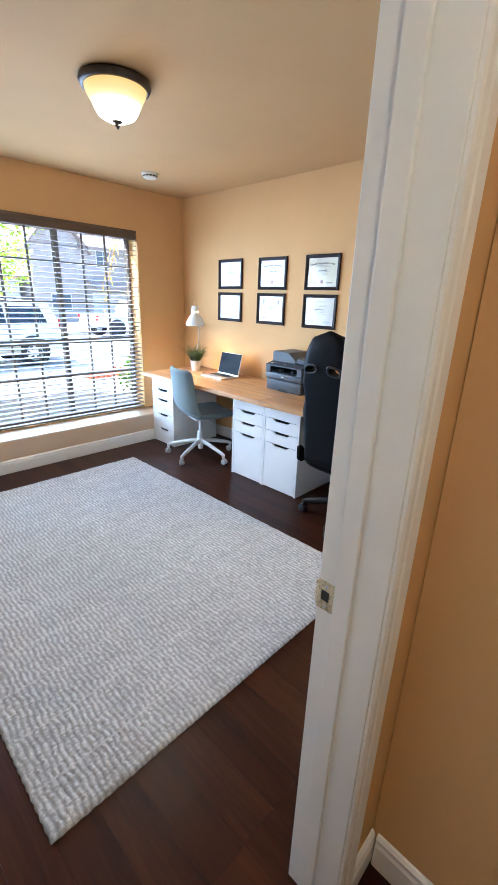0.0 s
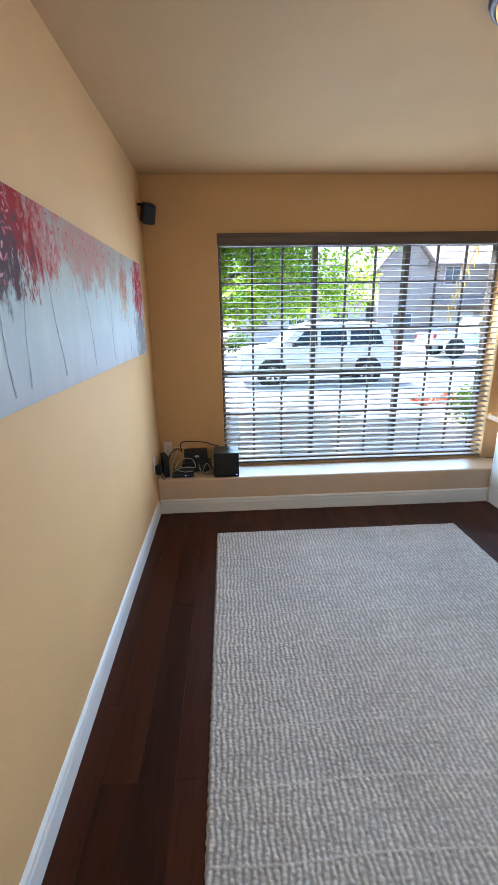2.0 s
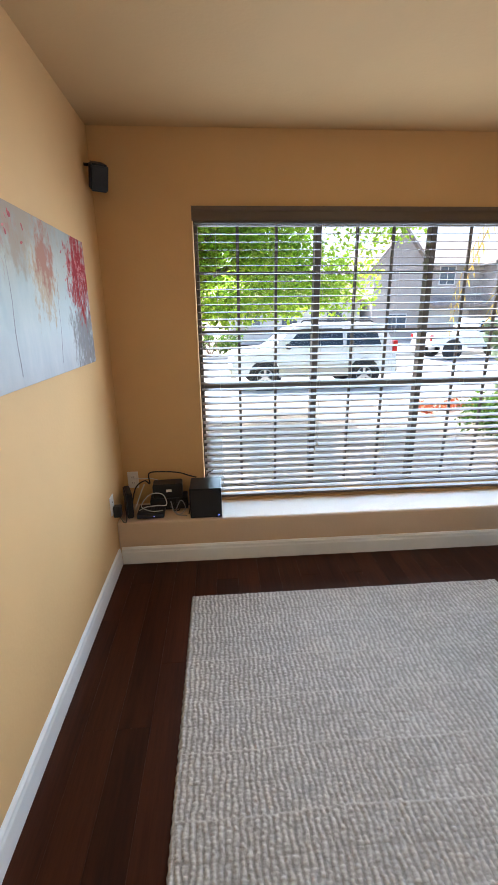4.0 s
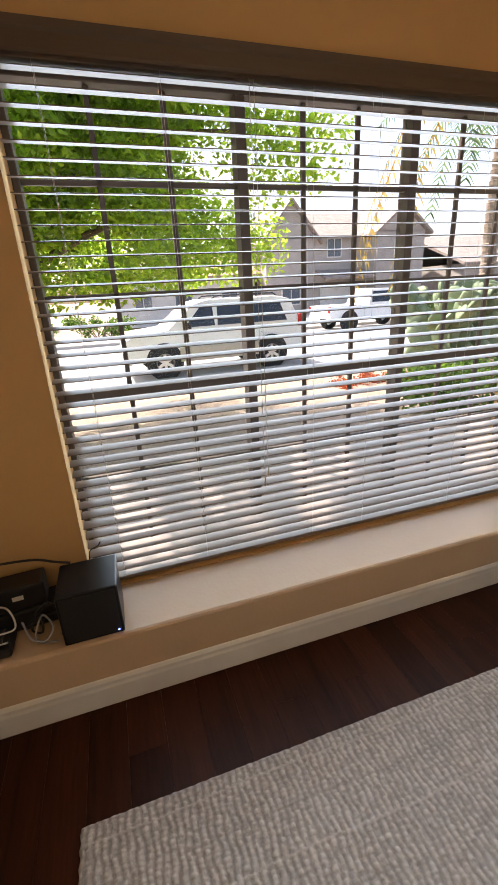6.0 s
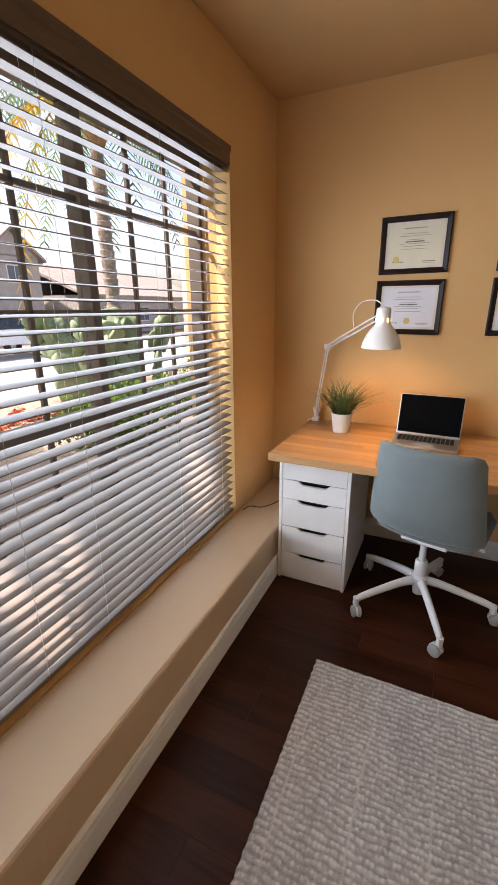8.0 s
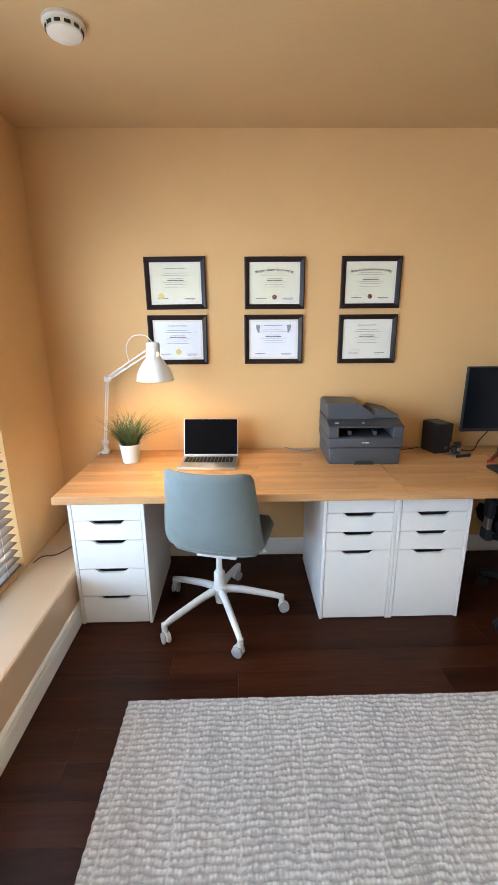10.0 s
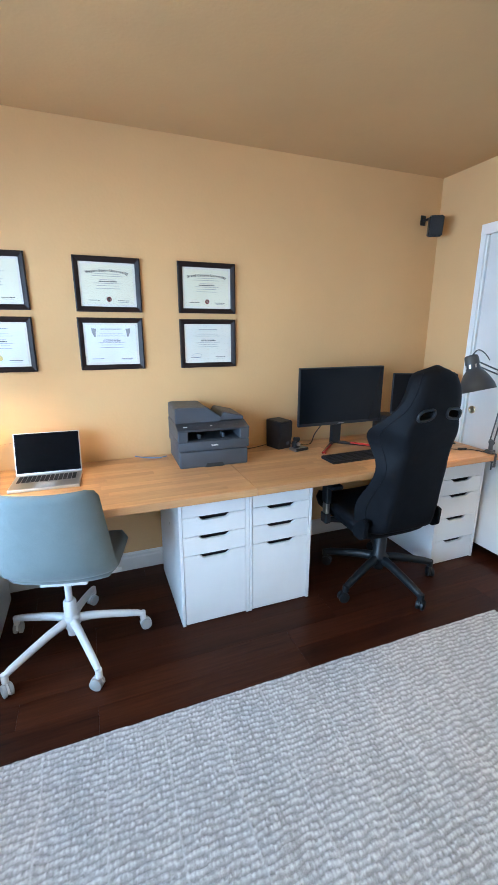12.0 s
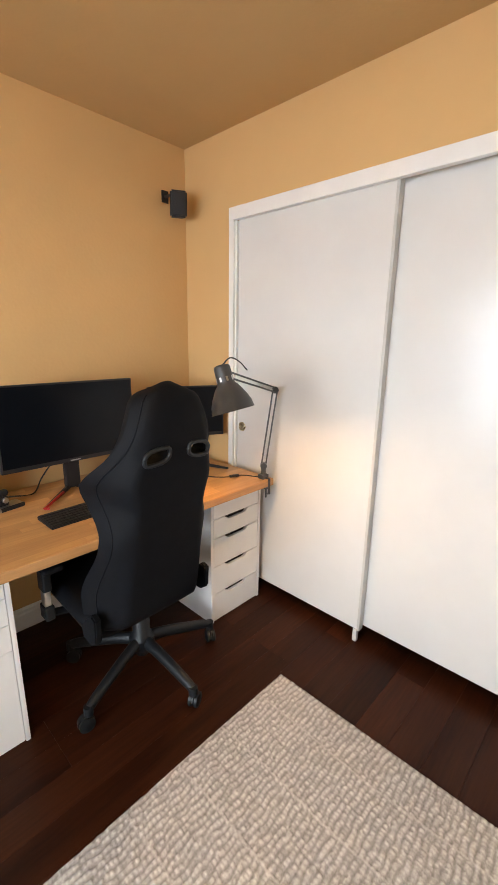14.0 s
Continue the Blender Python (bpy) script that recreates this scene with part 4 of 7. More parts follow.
def castor(parent, angle, r, hub_z, arm_mat, cap_mat, wheel_mat, thick, arm_drop, wheel_r=0.028):
    """One arm of a swivel base with its twin wheel."""
    m = pose(0, 0, 0, 0, 0, angle)
    bm = bm_new()
    pts = smooth_path([(0.02, 0, hub_z), (r * 0.35, 0, hub_z - arm_drop * 0.15), (r * 0.85, 0, hub_z - arm_drop * 0.75), (r - 0.004, 0, hub_z - arm_drop)], 5)
    rings = tube(bm, pts, [thick * (1.15 - 0.4 * k / (len(pts) - 1)) for k in range(len(pts))], 10)
    for vtx in bm.verts:
        vtx.co.y *= 0.85
    tube(bm, [(r, 0, hub_z - arm_drop + thick * 0.5), (r, 0, wheel_r * 2 + 0.004)], thick * 0.72, 10)
    arm = part("base_arm", bm, arm_mat, parent, at=m, angle=50)
    swivel = angle * 7 % 360
    for s in (-1, 1):
        bm = bm_new()
        lathe(bm, [(0, -0.009), (wheel_r * 0.75, -0.009), (wheel_r, -0.006), (wheel_r, 0.006), (wheel_r * 0.75, 0.009), (0, 0.009)], 20, m=Matrix.Translation((0.012, s * 0.0125, wheel_r)) @ pose(0, 0, 0, 90))
        part("castor_wheel", bm, wheel_mat, arm, at=Matrix.Translation((r, 0, 0)) @ pose(0, 0, 0, 0, 0, swivel), angle=40)
    bm = bm_new()
    prism(bm, [(0.012 + wheel_r * 1.08 * math.cos(q), wheel_r + wheel_r * 1.08 * math.sin(q)) for q in (math.pi * k / 10 - 0.2 for k in range(11))] + [(-0.012, wheel_r * 0.9)], -0.0035, 0.0035, axis="y")
    part("castor_hood", bm, cap_mat, arm, at=Matrix.Translation((r, 0, 0)) @ pose(0, 0, 0, 0, 0, swivel))


def padded(fn, nu, nv, thick):
    """A closed pad: fn(u, v) gives the middle surface and its normal direction; u and v run from -1 to 1."""
    bm = bm_new()
    sheets = []
    for side in (-1, 1):
        rows_ = []
        for j in range(nv + 1):
            row_ = []
            for i in range(nu + 1):
                u, w = 2 * i / nu - 1, 2 * j / nv - 1
                p, n = fn(u, w)
                e = max(abs(u), abs(w))
                soft = math.sqrt(max(0.0, 1 - max(0.0, (e - 0.80) / 0.20) ** 2.2))
                row_.append(bm.verts.new(Vector(p) + Vector(n) * (side * thick / 2 * max(soft, 0.02))))
            rows_.append(row_)
        for a, b_ in zip(rows_, rows_[1:]):
            for i in range(nu):
                bm.faces.new((a[i], a[i + 1], b_[i + 1], b_[i]))
        sheets.append(rows_)
    lo, hi = sheets
    rim = lambda s: s[0][:] + [r_[-1] for r_ in s[1:]] + s[-1][-2::-1] + [r_[0] for r_ in s[-2:0:-1]]
    a, b_ = rim(lo), rim(hi)
    for i in range(len(a)):
        j = (i + 1) % len(a)
        bm.faces.new((a[i], a[j], b_[j], b_[i]))
    return bm


def rounded(u, v, corner=0.35):
    """Map the square to a square with round corners."""
    k = 1 - corner * 0.29
    d = max(0.0, min(abs(u), abs(v)) - (1 - corner)) / corner
    s = 1 - (1 - k) * d * max(0.0, max(abs(u), abs(v)) - (1 - corner)) / corner
    return u * s, v * s


# grey-blue desk chair
gch = thing("office_chair", "grey-blue felt swivel desk chair on a white five-star base", "chair", Matrix.Translation((-3.136, 2.606, 0)))
for k in range(5):
    castor(gch, 1.0 + 72 * k, 0.325, 0.150, M_WHITEM, M_WHITEM, M_CAST, 0.020, 0.062, 0.027)
bm = bm_new()
lathe(bm, [(0, 0.072), (0.024, 0.072), (0.026, 0.10), (0.040, 0.128), (0.042, 0.165), (0.030, 0.178), (0.029, 0.245), (0.024, 0.255), (0, 0.255)], 24)
part("hub", bm, M_WHITEM, gch, angle=40)
bm = bm_new()
lathe(bm, [(0, 0.24), (0.0155, 0.24), (0.0155, 0.40), (0, 0.40)], 20)
part("gas_lift", bm, M_WHITEM, gch, angle=40)
FACE = pose(0.018, 0, 0, 0, 0, -14)
bm = bm_new()
box(bm, -0.10, 0.10, -0.10, 0.12, 0.385, 0.405, 0.006)
tube(bm, [(0.08, 0.02, 0.39), (0.20, 0.02, 0.385), (0.225, 0.02, 0.38)], [0.006, 0.006, 0.009], 8)
part("seat_plate", bm, M_WHITEM, gch, at=FACE)


def seat_fn(u, v):
    u, v = rounded(u, v, 0.4)
    y = 0.060 + 0.212 * v
    z = 0.435 + 0.018 * u * u + 0.012 * v * v - 0.02 * max(0, v - 0.6) ** 2 * 4
    return (0.235 * u, y, z), (0, 0, 1)


part("seat", padded(seat_fn, 20, 20, 0.058), M_TEAL, gch, at=FACE, smooth=True)


def back_fn(u, v):
    u, v = rounded(u, v, 0.18)
    z = 0.668 + 0.208 * v
    w = 0.226 - 0.022 * v
    y = -0.205 - 0.055 * (v * 0.5 + 0.5) + 0.070 * abs(u) ** 2.6 + 0.10 * max(0, -v - 0.45) ** 2
    return (w * u, y, z), (-0.25 * u, -1, 0.1)


part("backrest", padded(back_fn, 22, 22, 0.045), M_TEAL, gch, at=FACE, smooth=True)

# black gaming chair
M_LEATHER = surface("black leatherette", (0.0055, 0.006, 0.0075), 0.58, spec=0.09, vary=0.12, scale=30, grain=0.25, grain_scale=260)
M_NYLON = surface("black nylon", (0.010, 0.0115, 0.013), 0.42, spec=0.35, vary=0.08, grain=0.2, grain_scale=600)
blk = thing("gaming_chair", "tall black leatherette gaming chair with two headrest slots", "chair", Matrix.Translation((-1.415, 2.552, 0)))
for k in range(5):
    castor(blk, 273.5 + 72 * k, 0.335, 0.145, M_NYLON, M_NYLON, M_NYLON, 0.026, 0.058, 0.030)
bm = bm_new()
lathe(bm, [(0, 0.075), (0.030, 0.075), (0.036, 0.10), (0.055, 0.125), (0.055, 0.16), (0.038, 0.18), (0.036, 0.30), (0.028, 0.31), (0.028, 0.40), (0, 0.40)], 24)
part("hub", bm, M_NYLON, blk, angle=40)
BX0 = -0.072
bm = bm_new()
box(bm, BX0 - 0.13, BX0 + 0.15, -0.16, 0.14, 0.375, 0.405, 0.008)
tube(bm, [(BX0 + 0.10, -0.06, 0.385), (BX0 + 0.22, -0.10, 0.375), (BX0 + 0.245, -0.105, 0.37)], [0.007, 0.007, 0.011], 8)
part("mechanism", bm, M_NYLON, blk)


def gseat_fn(u, v):
    u, v = rounded(u, v, 0.3)
    return (BX0 + 0.255 * u, 0.03 + 0.25 * v, 0.450 + 0.045 * abs(u) ** 4 + 0.01 * v), (0, 0, 1)


part("seat", padded(gseat_fn, 20, 18, 0.10), M_LEATHER, blk, smooth=True)
HALF = [(0.455, 0.235), (0.52, 0.235), (0.60, 0.236), (0.68, 0.226), (0.76, 0.214), (0.83, 0.208), (0.88, 0.208), (0.93, 0.214), (0.98, 0.230), (1.01, 0.232), (1.05, 0.215),
        (1.10, 0.184), (1.16, 0.160), (1.22, 0.138), (1.26, 0.121), (1.29, 0.097), (1.318, 0.048)]
HZ, HW = [p[0] for p in HALF], [p[1] for p in HALF]


def gback_fn(u, v):
    z = 0.455 + (1.318 - 0.455) * (v + 1) / 2
    w = float(np.interp(z, HZ, HW))
    wing = 0.135 * math.exp(-((z - 0.97) / 0.11) ** 2) + 0.11 * math.exp(-((z - 0.58) / 0.18) ** 2) + 0.012
    y = -0.258 - 0.150 * ((z - 0.455) / 0.87) + 0.055 * max(0, (z - 1.12) / 0.2) ** 2 + wing * max(0.0, (abs(u) - 0.64) / 0.36) ** 1.3 + 0.012 * u * u
    x = w * u
    if v > 0.9:
        z -= 0.02 * u * u * (v - 0.9) / 0.1
    return (BX0 + x, y, z), (-0.35 * u * abs(u), -1, 0.12)


back = part("backrest", padded(gback_fn, 28, 44, 0.075), M_LEATHER, blk, smooth=True)
cut = bm_new()
for s in (-1, 1):
    cx, cz = BX0 + s * 0.079, 1.100
    prism(cut, [(cx + 0.040 * (abs(math.cos(q)) ** 0.7) * (1 if math.cos(q) > 0 else -1) + s * 0.0, cz + 0.021 * (abs(math.sin(q)) ** 0.7) * (1 if math.sin(q) > 0 else -1) - s * 0.18 * 0.040 * math.cos(q)) for q in (2 * math.pi * k / 20 for k in range(20))], -0.7, 0.1, axis="y")
cutter = part("cutter", cut, M_LEATHER, blk)
bpy.context.view_layer.update()
bo = back.modifiers.new("slots", "BOOLEAN")
bo.operation, bo.object, bo.solver = "DIFFERENCE", cutter, "EXACT"
dg = bpy.context.evaluated_depsgraph_get()
cut_mesh = bpy.data.meshes.new_from_object(back.evaluated_get(dg))
back.modifiers.clear()
back.data = cut_mesh
cut_mesh.set_sharp_from_angle(angle=radians(48))
bpy.data.objects.remove(cutter)
for s in (-1, 1):
    cx, cz = BX0 + s * 0.079, 1.100
    bm = bm_new()
    loop = []
    for k in range(21):
        q = 2 * math.pi * k / 20
        x = cx + 0.043 * (abs(math.cos(q)) ** 0.7) * (1 if math.cos(q) > 0 else -1)
        z = cz + 0.024 * (abs(math.sin(q)) ** 0.7) * (1 if math.sin(q) > 0 else -1) - s * 0.18 * 0.043 * math.cos(q)
        u = (x - BX0) / 0.188
        p, n = gback_fn(u, 2 * (z - 0.455) / 0.863 - 1)
        loop.append((x, p[1] - 0.0395, z))
    tube(bm, loop, 0.007, 8, cap=False)
    part("slot_rim", bm, M_NYLON, back, smooth=True)
for s in (-1, 1):
    bm = bm_new()
    pts = []
    for k in range(40):
        v_ = -0.9 + 1.82 * k / 39
        p, n = gback_fn(s * 0.93, v_)
        pts.append(Vector(p) + Vector(n).normalized() * 0.029)
    tube(bm, pts, 0.003, 6)
    part("piping", bm, M_LEATHER, back, smooth=True)
for s in (-1, 1):
    x = BX0 + s * 0.285
    bm = bm_new()
    box(bm, x - 0.018, x + 0.018, 0.02, 0.08, 0.415, 0.475, 0.008)
    box(bm, x - 0.016, x + 0.016, 0.022, 0.078, 0.535, 0.648, 0.006)
    tube(bm, [(x - s * 0.01, 0.05, 0.43), (x - s * 0.14, 0.05, 0.40)], 0.016, 8)
    arm = part("armrest", bm, M_NYLON, blk)
    bm = bm_new()
    box(bm, x - 0.013, x + 0.013, 0.03, 0.07, 0.47, 0.54, 0.005)
    part("arm_post", bm, M_STEEL, arm, "chrome arm post")
    bm = bm_new()
    box(bm, x - 0.036, x + 0.036, -0.06, 0.17, 0.645, 0.670, 0.011, 3)
    part("arm_pad", bm, M_LEATHER, arm)
    bm = bm_new()
    prism(bm, [(-0.255, 0.45), (-0.22, 0.425), (-0.16, 0.43), (-0.15, 0.47), (-0.19, 0.515), (-0.23, 0.55), (-0.26, 0.54)], BX0 + s * 0.236 - 0.012, BX0 + s * 0.236 + 0.012, axis="x")
    bmesh.ops.bevel(bm, geom=list(bm.edges), offset=0.005, segments=2, affect="EDGES")
    part("recline_hinge", bm, M_LEATHER, blk)

# ---- things on the desk ----
Z = TOP1
# laptop
M_ALU = surface("silver aluminium", (0.58, 0.58, 0.57), 0.35, metal=0.9, vary=0.02)
M_PANEL = surface("matt monitor panel", (0.004, 0.005, 0.007), 0.20, vary=0.0, spec=0.16, wear=0.02)
M_SCREEN = surface("dark glossy screen", (0.003, 0.0035, 0.0045), 0.16, vary=0.0, spec=0.04, wear=0.02)
lap = thing("laptop", "open silver laptop with a dark screen on the worktop", "laptop", Matrix.Translation((-3.190, 3.010, Z)) @ pose(0, 0, 0, 0, 0, -3))
bm = bm_new()
box(bm, -0.157, 0.157, -0.218, 0.0, 0.001, 0.016, 0.004)
lbase = part("base", bm, M_ALU, lap)
M_KEYW = surface("black keycaps", (0.015, 0.015, 0.016), 0.5)
for r_ in range(5):
    for c_ in range(13):
        bm = bm_new()
        x = -0.135 + c_ * 0.0208
        y = -0.030 - r_ * 0.0195
        box(bm, x, x + 0.0175, y - 0.0165, y, 0.0155, 0.0172)
        part("key", bm, M_KEYW, lbase)
bm = bm_new()
box(bm, -0.045, 0.045, -0.205, -0.142, 0.0155, 0.0165)
part("trackpad", bm, surface("grey trackpad", (0.45, 0.45, 0.45), 0.3), lbase)
bm = bm_new()
box(bm, -0.157, 0.157, -0.004, 0.004, 0.0, 0.215, 0.003)
lid = part("lid", bm, M_ALU, lap, at=Matrix.Translation((0, 0.001, 0.014)) @ pose(0, 0, 0, -14))
bm = bm_new()
box(bm, -0.152, 0.152, -0.0052, -0.0042, 0.010, 0.211)
part("screen", bm, M_SCREEN, lid, "black glossy screen")

# potted plant
M_POT = surface("white ceramic", (0.74, 0.71, 0.66), 0.3, vary=0.02)
M_SOIL = surface("potting soil", (0.035, 0.022, 0.014), 0.95, grain=1.0, grain_scale=120)
M_LEAF = surface("green grass leaf", (0.085, 0.125, 0.035), 0.5, vary=0.3, scale=18)
plant = thing("potted_plant", "bushy green grass plant in a white ribbed ceramic pot", "plant", Matrix.Translation((-3.637, 2.958, Z)))
bm = bm_new()
prof = [(0, 0.0), (0.040, 0.0), (0.043, 0.004)]
for k in range(11):
    z = 0.008 + k * 0.0088
    r_ = 0.043 + 0.0135 * z / 0.105
    prof += [(r_ + 0.0006, z), (r_, z + 0.003), (r_, z + 0.006)]
prof += [(0.059, 0.106), (0.058, 0.110), (0.055, 0.108), (0.050, 0.094), (0, 0.094)]
lathe(bm, prof, 40)
part("pot", bm, M_POT, plant, angle=60)
bm = bm_new()
lathe(bm, [(0.051, 0.093), (0.03, 0.097), (0, 0.098)], 20)
part("soil", bm, M_SOIL, plant)
lr = random.Random(3)
bm = bm_new()
for k in range(360):
    a = lr.uniform(0, 2 * math.pi)
    r0 = 0.042 * math.sqrt(lr.random())
    ln = lr.uniform(0.09, 0.215)
    sp = lr.uniform(0.05, 1.0) ** 0.75
    d = Vector((math.cos(a), math.sin(a), 0))
    p0 = Vector((r0 * math.cos(a * 1.3), r0 * math.sin(a * 1.3), 0.094))
    w = lr.uniform(0.0020, 0.0042)
    side = Vector((-d.y, d.x, 0))
    prev = None
    bend = lr.uniform(0.3, 1.0)
    twist = Vector((lr.uniform(-1, 1), lr.uniform(-1, 1), 0)) * 0.10
    for i in range(6):
        f = i / 5
        p = p0 + d * (ln * 0.95 * sp * f) + Vector((0, 0, ln * (f - 0.42 * sp * bend * f * f))) + twist * f * f
        ww = w * (1 - f * 0.85)
        cur = (bm.verts.new(p - side * ww), bm.verts.new(p + side * ww + Vector((0, 0, ww * 0.6))))
        if prev:
            bm.faces.new((prev[0], prev[1], cur[1], cur[0]))
        prev = cur
tagged(part("foliage", bm, M_LEAF, plant, "thin grassy green leaves"))


def arm_lamp(name, label, base, base_turn, elbow, head, shade_dir, paint, bulb_strength, spring_mat, shade_r=0.086, clamp_drop=0.05):
    """A clamped desk lamp on two sprung parallel arms."""
    lamp = thing(name, label, "desk lamp", group="desk lamps")
    bx, by, bz = base
    e, h, b0 = Vector(elbow), Vector(head), Vector((bx, by, bz))
    bm = bm_new()
    box(bm, bx - 0.022, bx + 0.022, by - 0.020, by + 0.020, bz, bz + 0.024, 0.004)
    tube(bm, [(bx, by, bz + 0.02), (bx, by, bz + 0.070)], 0.013, 12)
    box(bm, bx - 0.012, bx + 0.012, by - 0.010, by + 0.010, bz - 0.0005, bz + 0.010, 0.0)
    part("clamp", bm, paint, lamp)
    dirn = Vector((math.cos(radians(base_turn)), math.sin(radians(base_turn)), 0))
    edge = b0 + dirn * clamp_drop
    bm = bm_new()
    tube(bm, [tuple(b0 + dirn * 0.018 + Vector((0, 0, 0.008))), tuple(edge + Vector((0, 0, 0.006))), tuple(edge + Vector((0, 0, -0.075))), tuple(edge - dirn * 0.02 + Vector((0, 0, -0.078)))], 0.007, 8)
    tube(bm, [tuple(edge - dirn * 0.02 + Vector((0, 0, -0.10))), tuple(edge - dirn * 0.02 + Vector((0, 0, -0.050)))], 0.005, 8)
    tube(bm, [tuple(edge - dirn * 0.02 + Vector((0, 0, -0.050))), tuple(edge - dirn * 0.02 + Vector((0, 0, -0.046)))], 0.012, 10)
    part("clamp_screw", bm, paint, lamp)
    p0 = b0 + Vector((0, 0, 0.070))
    for nm, a, c in (("lower_arm", p0, e), ("upper_arm", e, h)):
        ax = (c - a).normalized()
        side = ax.cross(Vector((0, 0, 1)))
        side = side.normalized() if side.length > 0.2 else Vector((0.7, 0.7, 0))
        up = side.cross(ax).normalized()
        arm = None
        for off in (-0.011, 0.011):
            bm = bm_new()
            tube(bm, [a + up * off, c + up * off], 0.0042, 8)
            o = part(nm, bm, paint, lamp)
            arm = arm or o
        bm = bm_new()
        s0, s1 = a + (c - a) * 0.06, a + (c - a) * 0.40
        turns = 16
        tube(bm, [s0 + (s1 - s0) * (k / (turns * 6)) + (up * math.cos(k * math.pi / 3) + side * math.sin(k * math.pi / 3)) * 0.0065 for k in range(turns * 6 + 1)], 0.0011, 5)
        part("spring", bm, spring_mat, arm)
    for nm, j in (("elbow_joint", e), ("base_joint", p0)):
        bm = bm_new()
        tube(bm, [j - Vector((0.010, 0.010, 0)), j + Vector((0.010, 0.010, 0))], 0.017, 14)
        part(nm, bm, paint, lamp)
    sd = Vector(shade_dir).normalized()
    rot = sd.to_track_quat("-Z", "Y").to_matrix().to_4x4()
    sm = Matrix.Translation(h) @ rot
    bm = bm_new()
    R = shade_r
    outer = [(0.020, 0.030), (0.030, 0.026), (0.033, 0.018), (0.034, -0.030), (0.036, -0.046), (0.050, -0.062), (R * 0.80, -0.095), (R * 0.95, -0.125), (R, -0.152), (R + 0.002, -0.154)]
    inner = [(R - 0.002, -0.152), (R * 0.92, -0.124), (R * 0.77, -0.096), (0.046, -0.064), (0.030, -0.048), (0, -0.046)]
    lathe(bm, [(0, 0.030)] + outer + inner, 36)
    shade = part("shade", bm, paint, lamp, smooth=True, at=sm)
    for k in range(8):
        bm = bm_new()
        box(bm, 0.0335, 0.0352, -0.004, 0.004, -0.036, -0.018)
        part("vent_slot", bm, M_VENT if paint is not M_LAMPB else M_STEEL, shade, at=pose(0, 0, 0, 0, 0, 45 * k))
    bm = bm_new()
    lathe(bm, [(0, -0.048), (0.014, -0.050), (0.016, -0.068), (0.026, -0.088), (0.030, -0.106), (0.024, -0.124), (0, -0.134)], 20)
    part("bulb", bm, glow("warm bulb", (1.0, 0.62, 0.28), bulb_strength), shade, smooth=True)
    return lamp, sm


# the slots glow by themselves, in place of bulb light shining through
M_VENT = glow("lit lamp vent", (1.0, 0.66, 0.32), 1.2)
M_LAMPW = surface("white enamel", (0.74, 0.72, 0.67), 0.3, vary=0.02)
M_LAMPB = surface("dark grey enamel", (0.045, 0.047, 0.050), 0.4, vary=0.05)
lampw, smw = arm_lamp("desk_lamp", "white sprung-arm desk lamp, lit, clamped to the worktop", (-3.832, 3.135, Z), 180, (-3.780, 3.128, 1.187), (-3.438, 2.795, 1.372), (0.0, 0.02, -1), M_LAMPW, BULB_W, M_LAMPW, 0.090, 0.046)
lampb, smb = arm_lamp("desk_lamp", "dark grey sprung-arm desk lamp, lit, clamped to the worktop", (-0.690, 2.492, Z), -90, (-0.640, 2.470, 1.200), (-1.128, 2.330, 1.318), (0.10, -0.30, -1), M_LAMPB, BULB_B, M_STEEL, 0.086, 0.042)
bm = bm_new()
tube(bm, smooth_path([(-3.438, 2.795, 1.398), (-3.48, 2.825, 1.432), (-3.56, 2.89, 1.425), (-3.605, 2.935, 1.37), (-3.600, 2.950, 1.290)], 8), 0.0022, 6)
part("lamp_cord", bm, M_LAMPW, lampw)
bm = bm_new()
tube(bm, smooth_path([(-1.128, 2.335, 1.346), (-1.06, 2.36, 1.372), (-0.98, 2.385, 1.352), (-0.92, 2.40, 1.315)], 8), 0.003, 6)
part("lamp_cord", bm, M_BLACKP, lampb)

# black cords lying on the worktop and ledge
M_CABLE = surface("black cable", (0.014, 0.014, 0.015), 0.5)
M_CABLEW = surface("white cable", (0.62, 0.61, 0.58), 0.5)
M_CABLEG = surface("grey cable", (0.30, 0.30, 0.30), 0.5)
M_CABLEB = surface("blue network cable", (0.10, 0.20, 0.42), 0.45)


def cable(label, pts, r, mat, n=8):
    bm = bm_new()
    tube(bm, smooth_path(pts, n), r, 7)
    return tagged(part("cable", bm, mat, smooth=True), label, "cable")


c = cable("thin black lamp cord with a switch on the worktop", [(-0.70, 2.515, Z + 0.004), (-0.74, 2.60, Z + 0.003), (-0.80, 2.62, Z + 0.003), (-0.88, 2.70, Z + 0.003), (-0.92, 2.86, Z + 0.003), (-0.88, 3.15, Z + 0.003)], 0.0028, M_CABLE)
bm = bm_new()
box(bm, -0.028, 0.028, -0.009, 0.009, 0.0, 0.013, 0.005)
part("cord_switch", bm, M_BLACKP, c, at=Matrix.Translation((-0.785, 2.612, Z + 0.0005)) @ pose(0, 0, 0, 0, 0, 160))
cable("black lamp cord lying on the window ledge", [(-3.885, 3.13, 0.66), (-3.93, 3.10, 0.50), (-3.94, 3.0, 0.34), (-3.96, 2.86, 0.292), (-4.02, 2.74, 0.289), (-4.09, 2.72, 0.289), (-4.11, 2.66, 0.289)], 0.0028, M_CABLE)
cable("blue network cable behind the printer", [(-2.56, 3.14, Z + 0.004), (-2.62, 3.12, Z + 0.004), (-2.70, 3.16, Z + 0.004), (-2.74, 3.19, Z + 0.006)], 0.003, M_CABLEB)
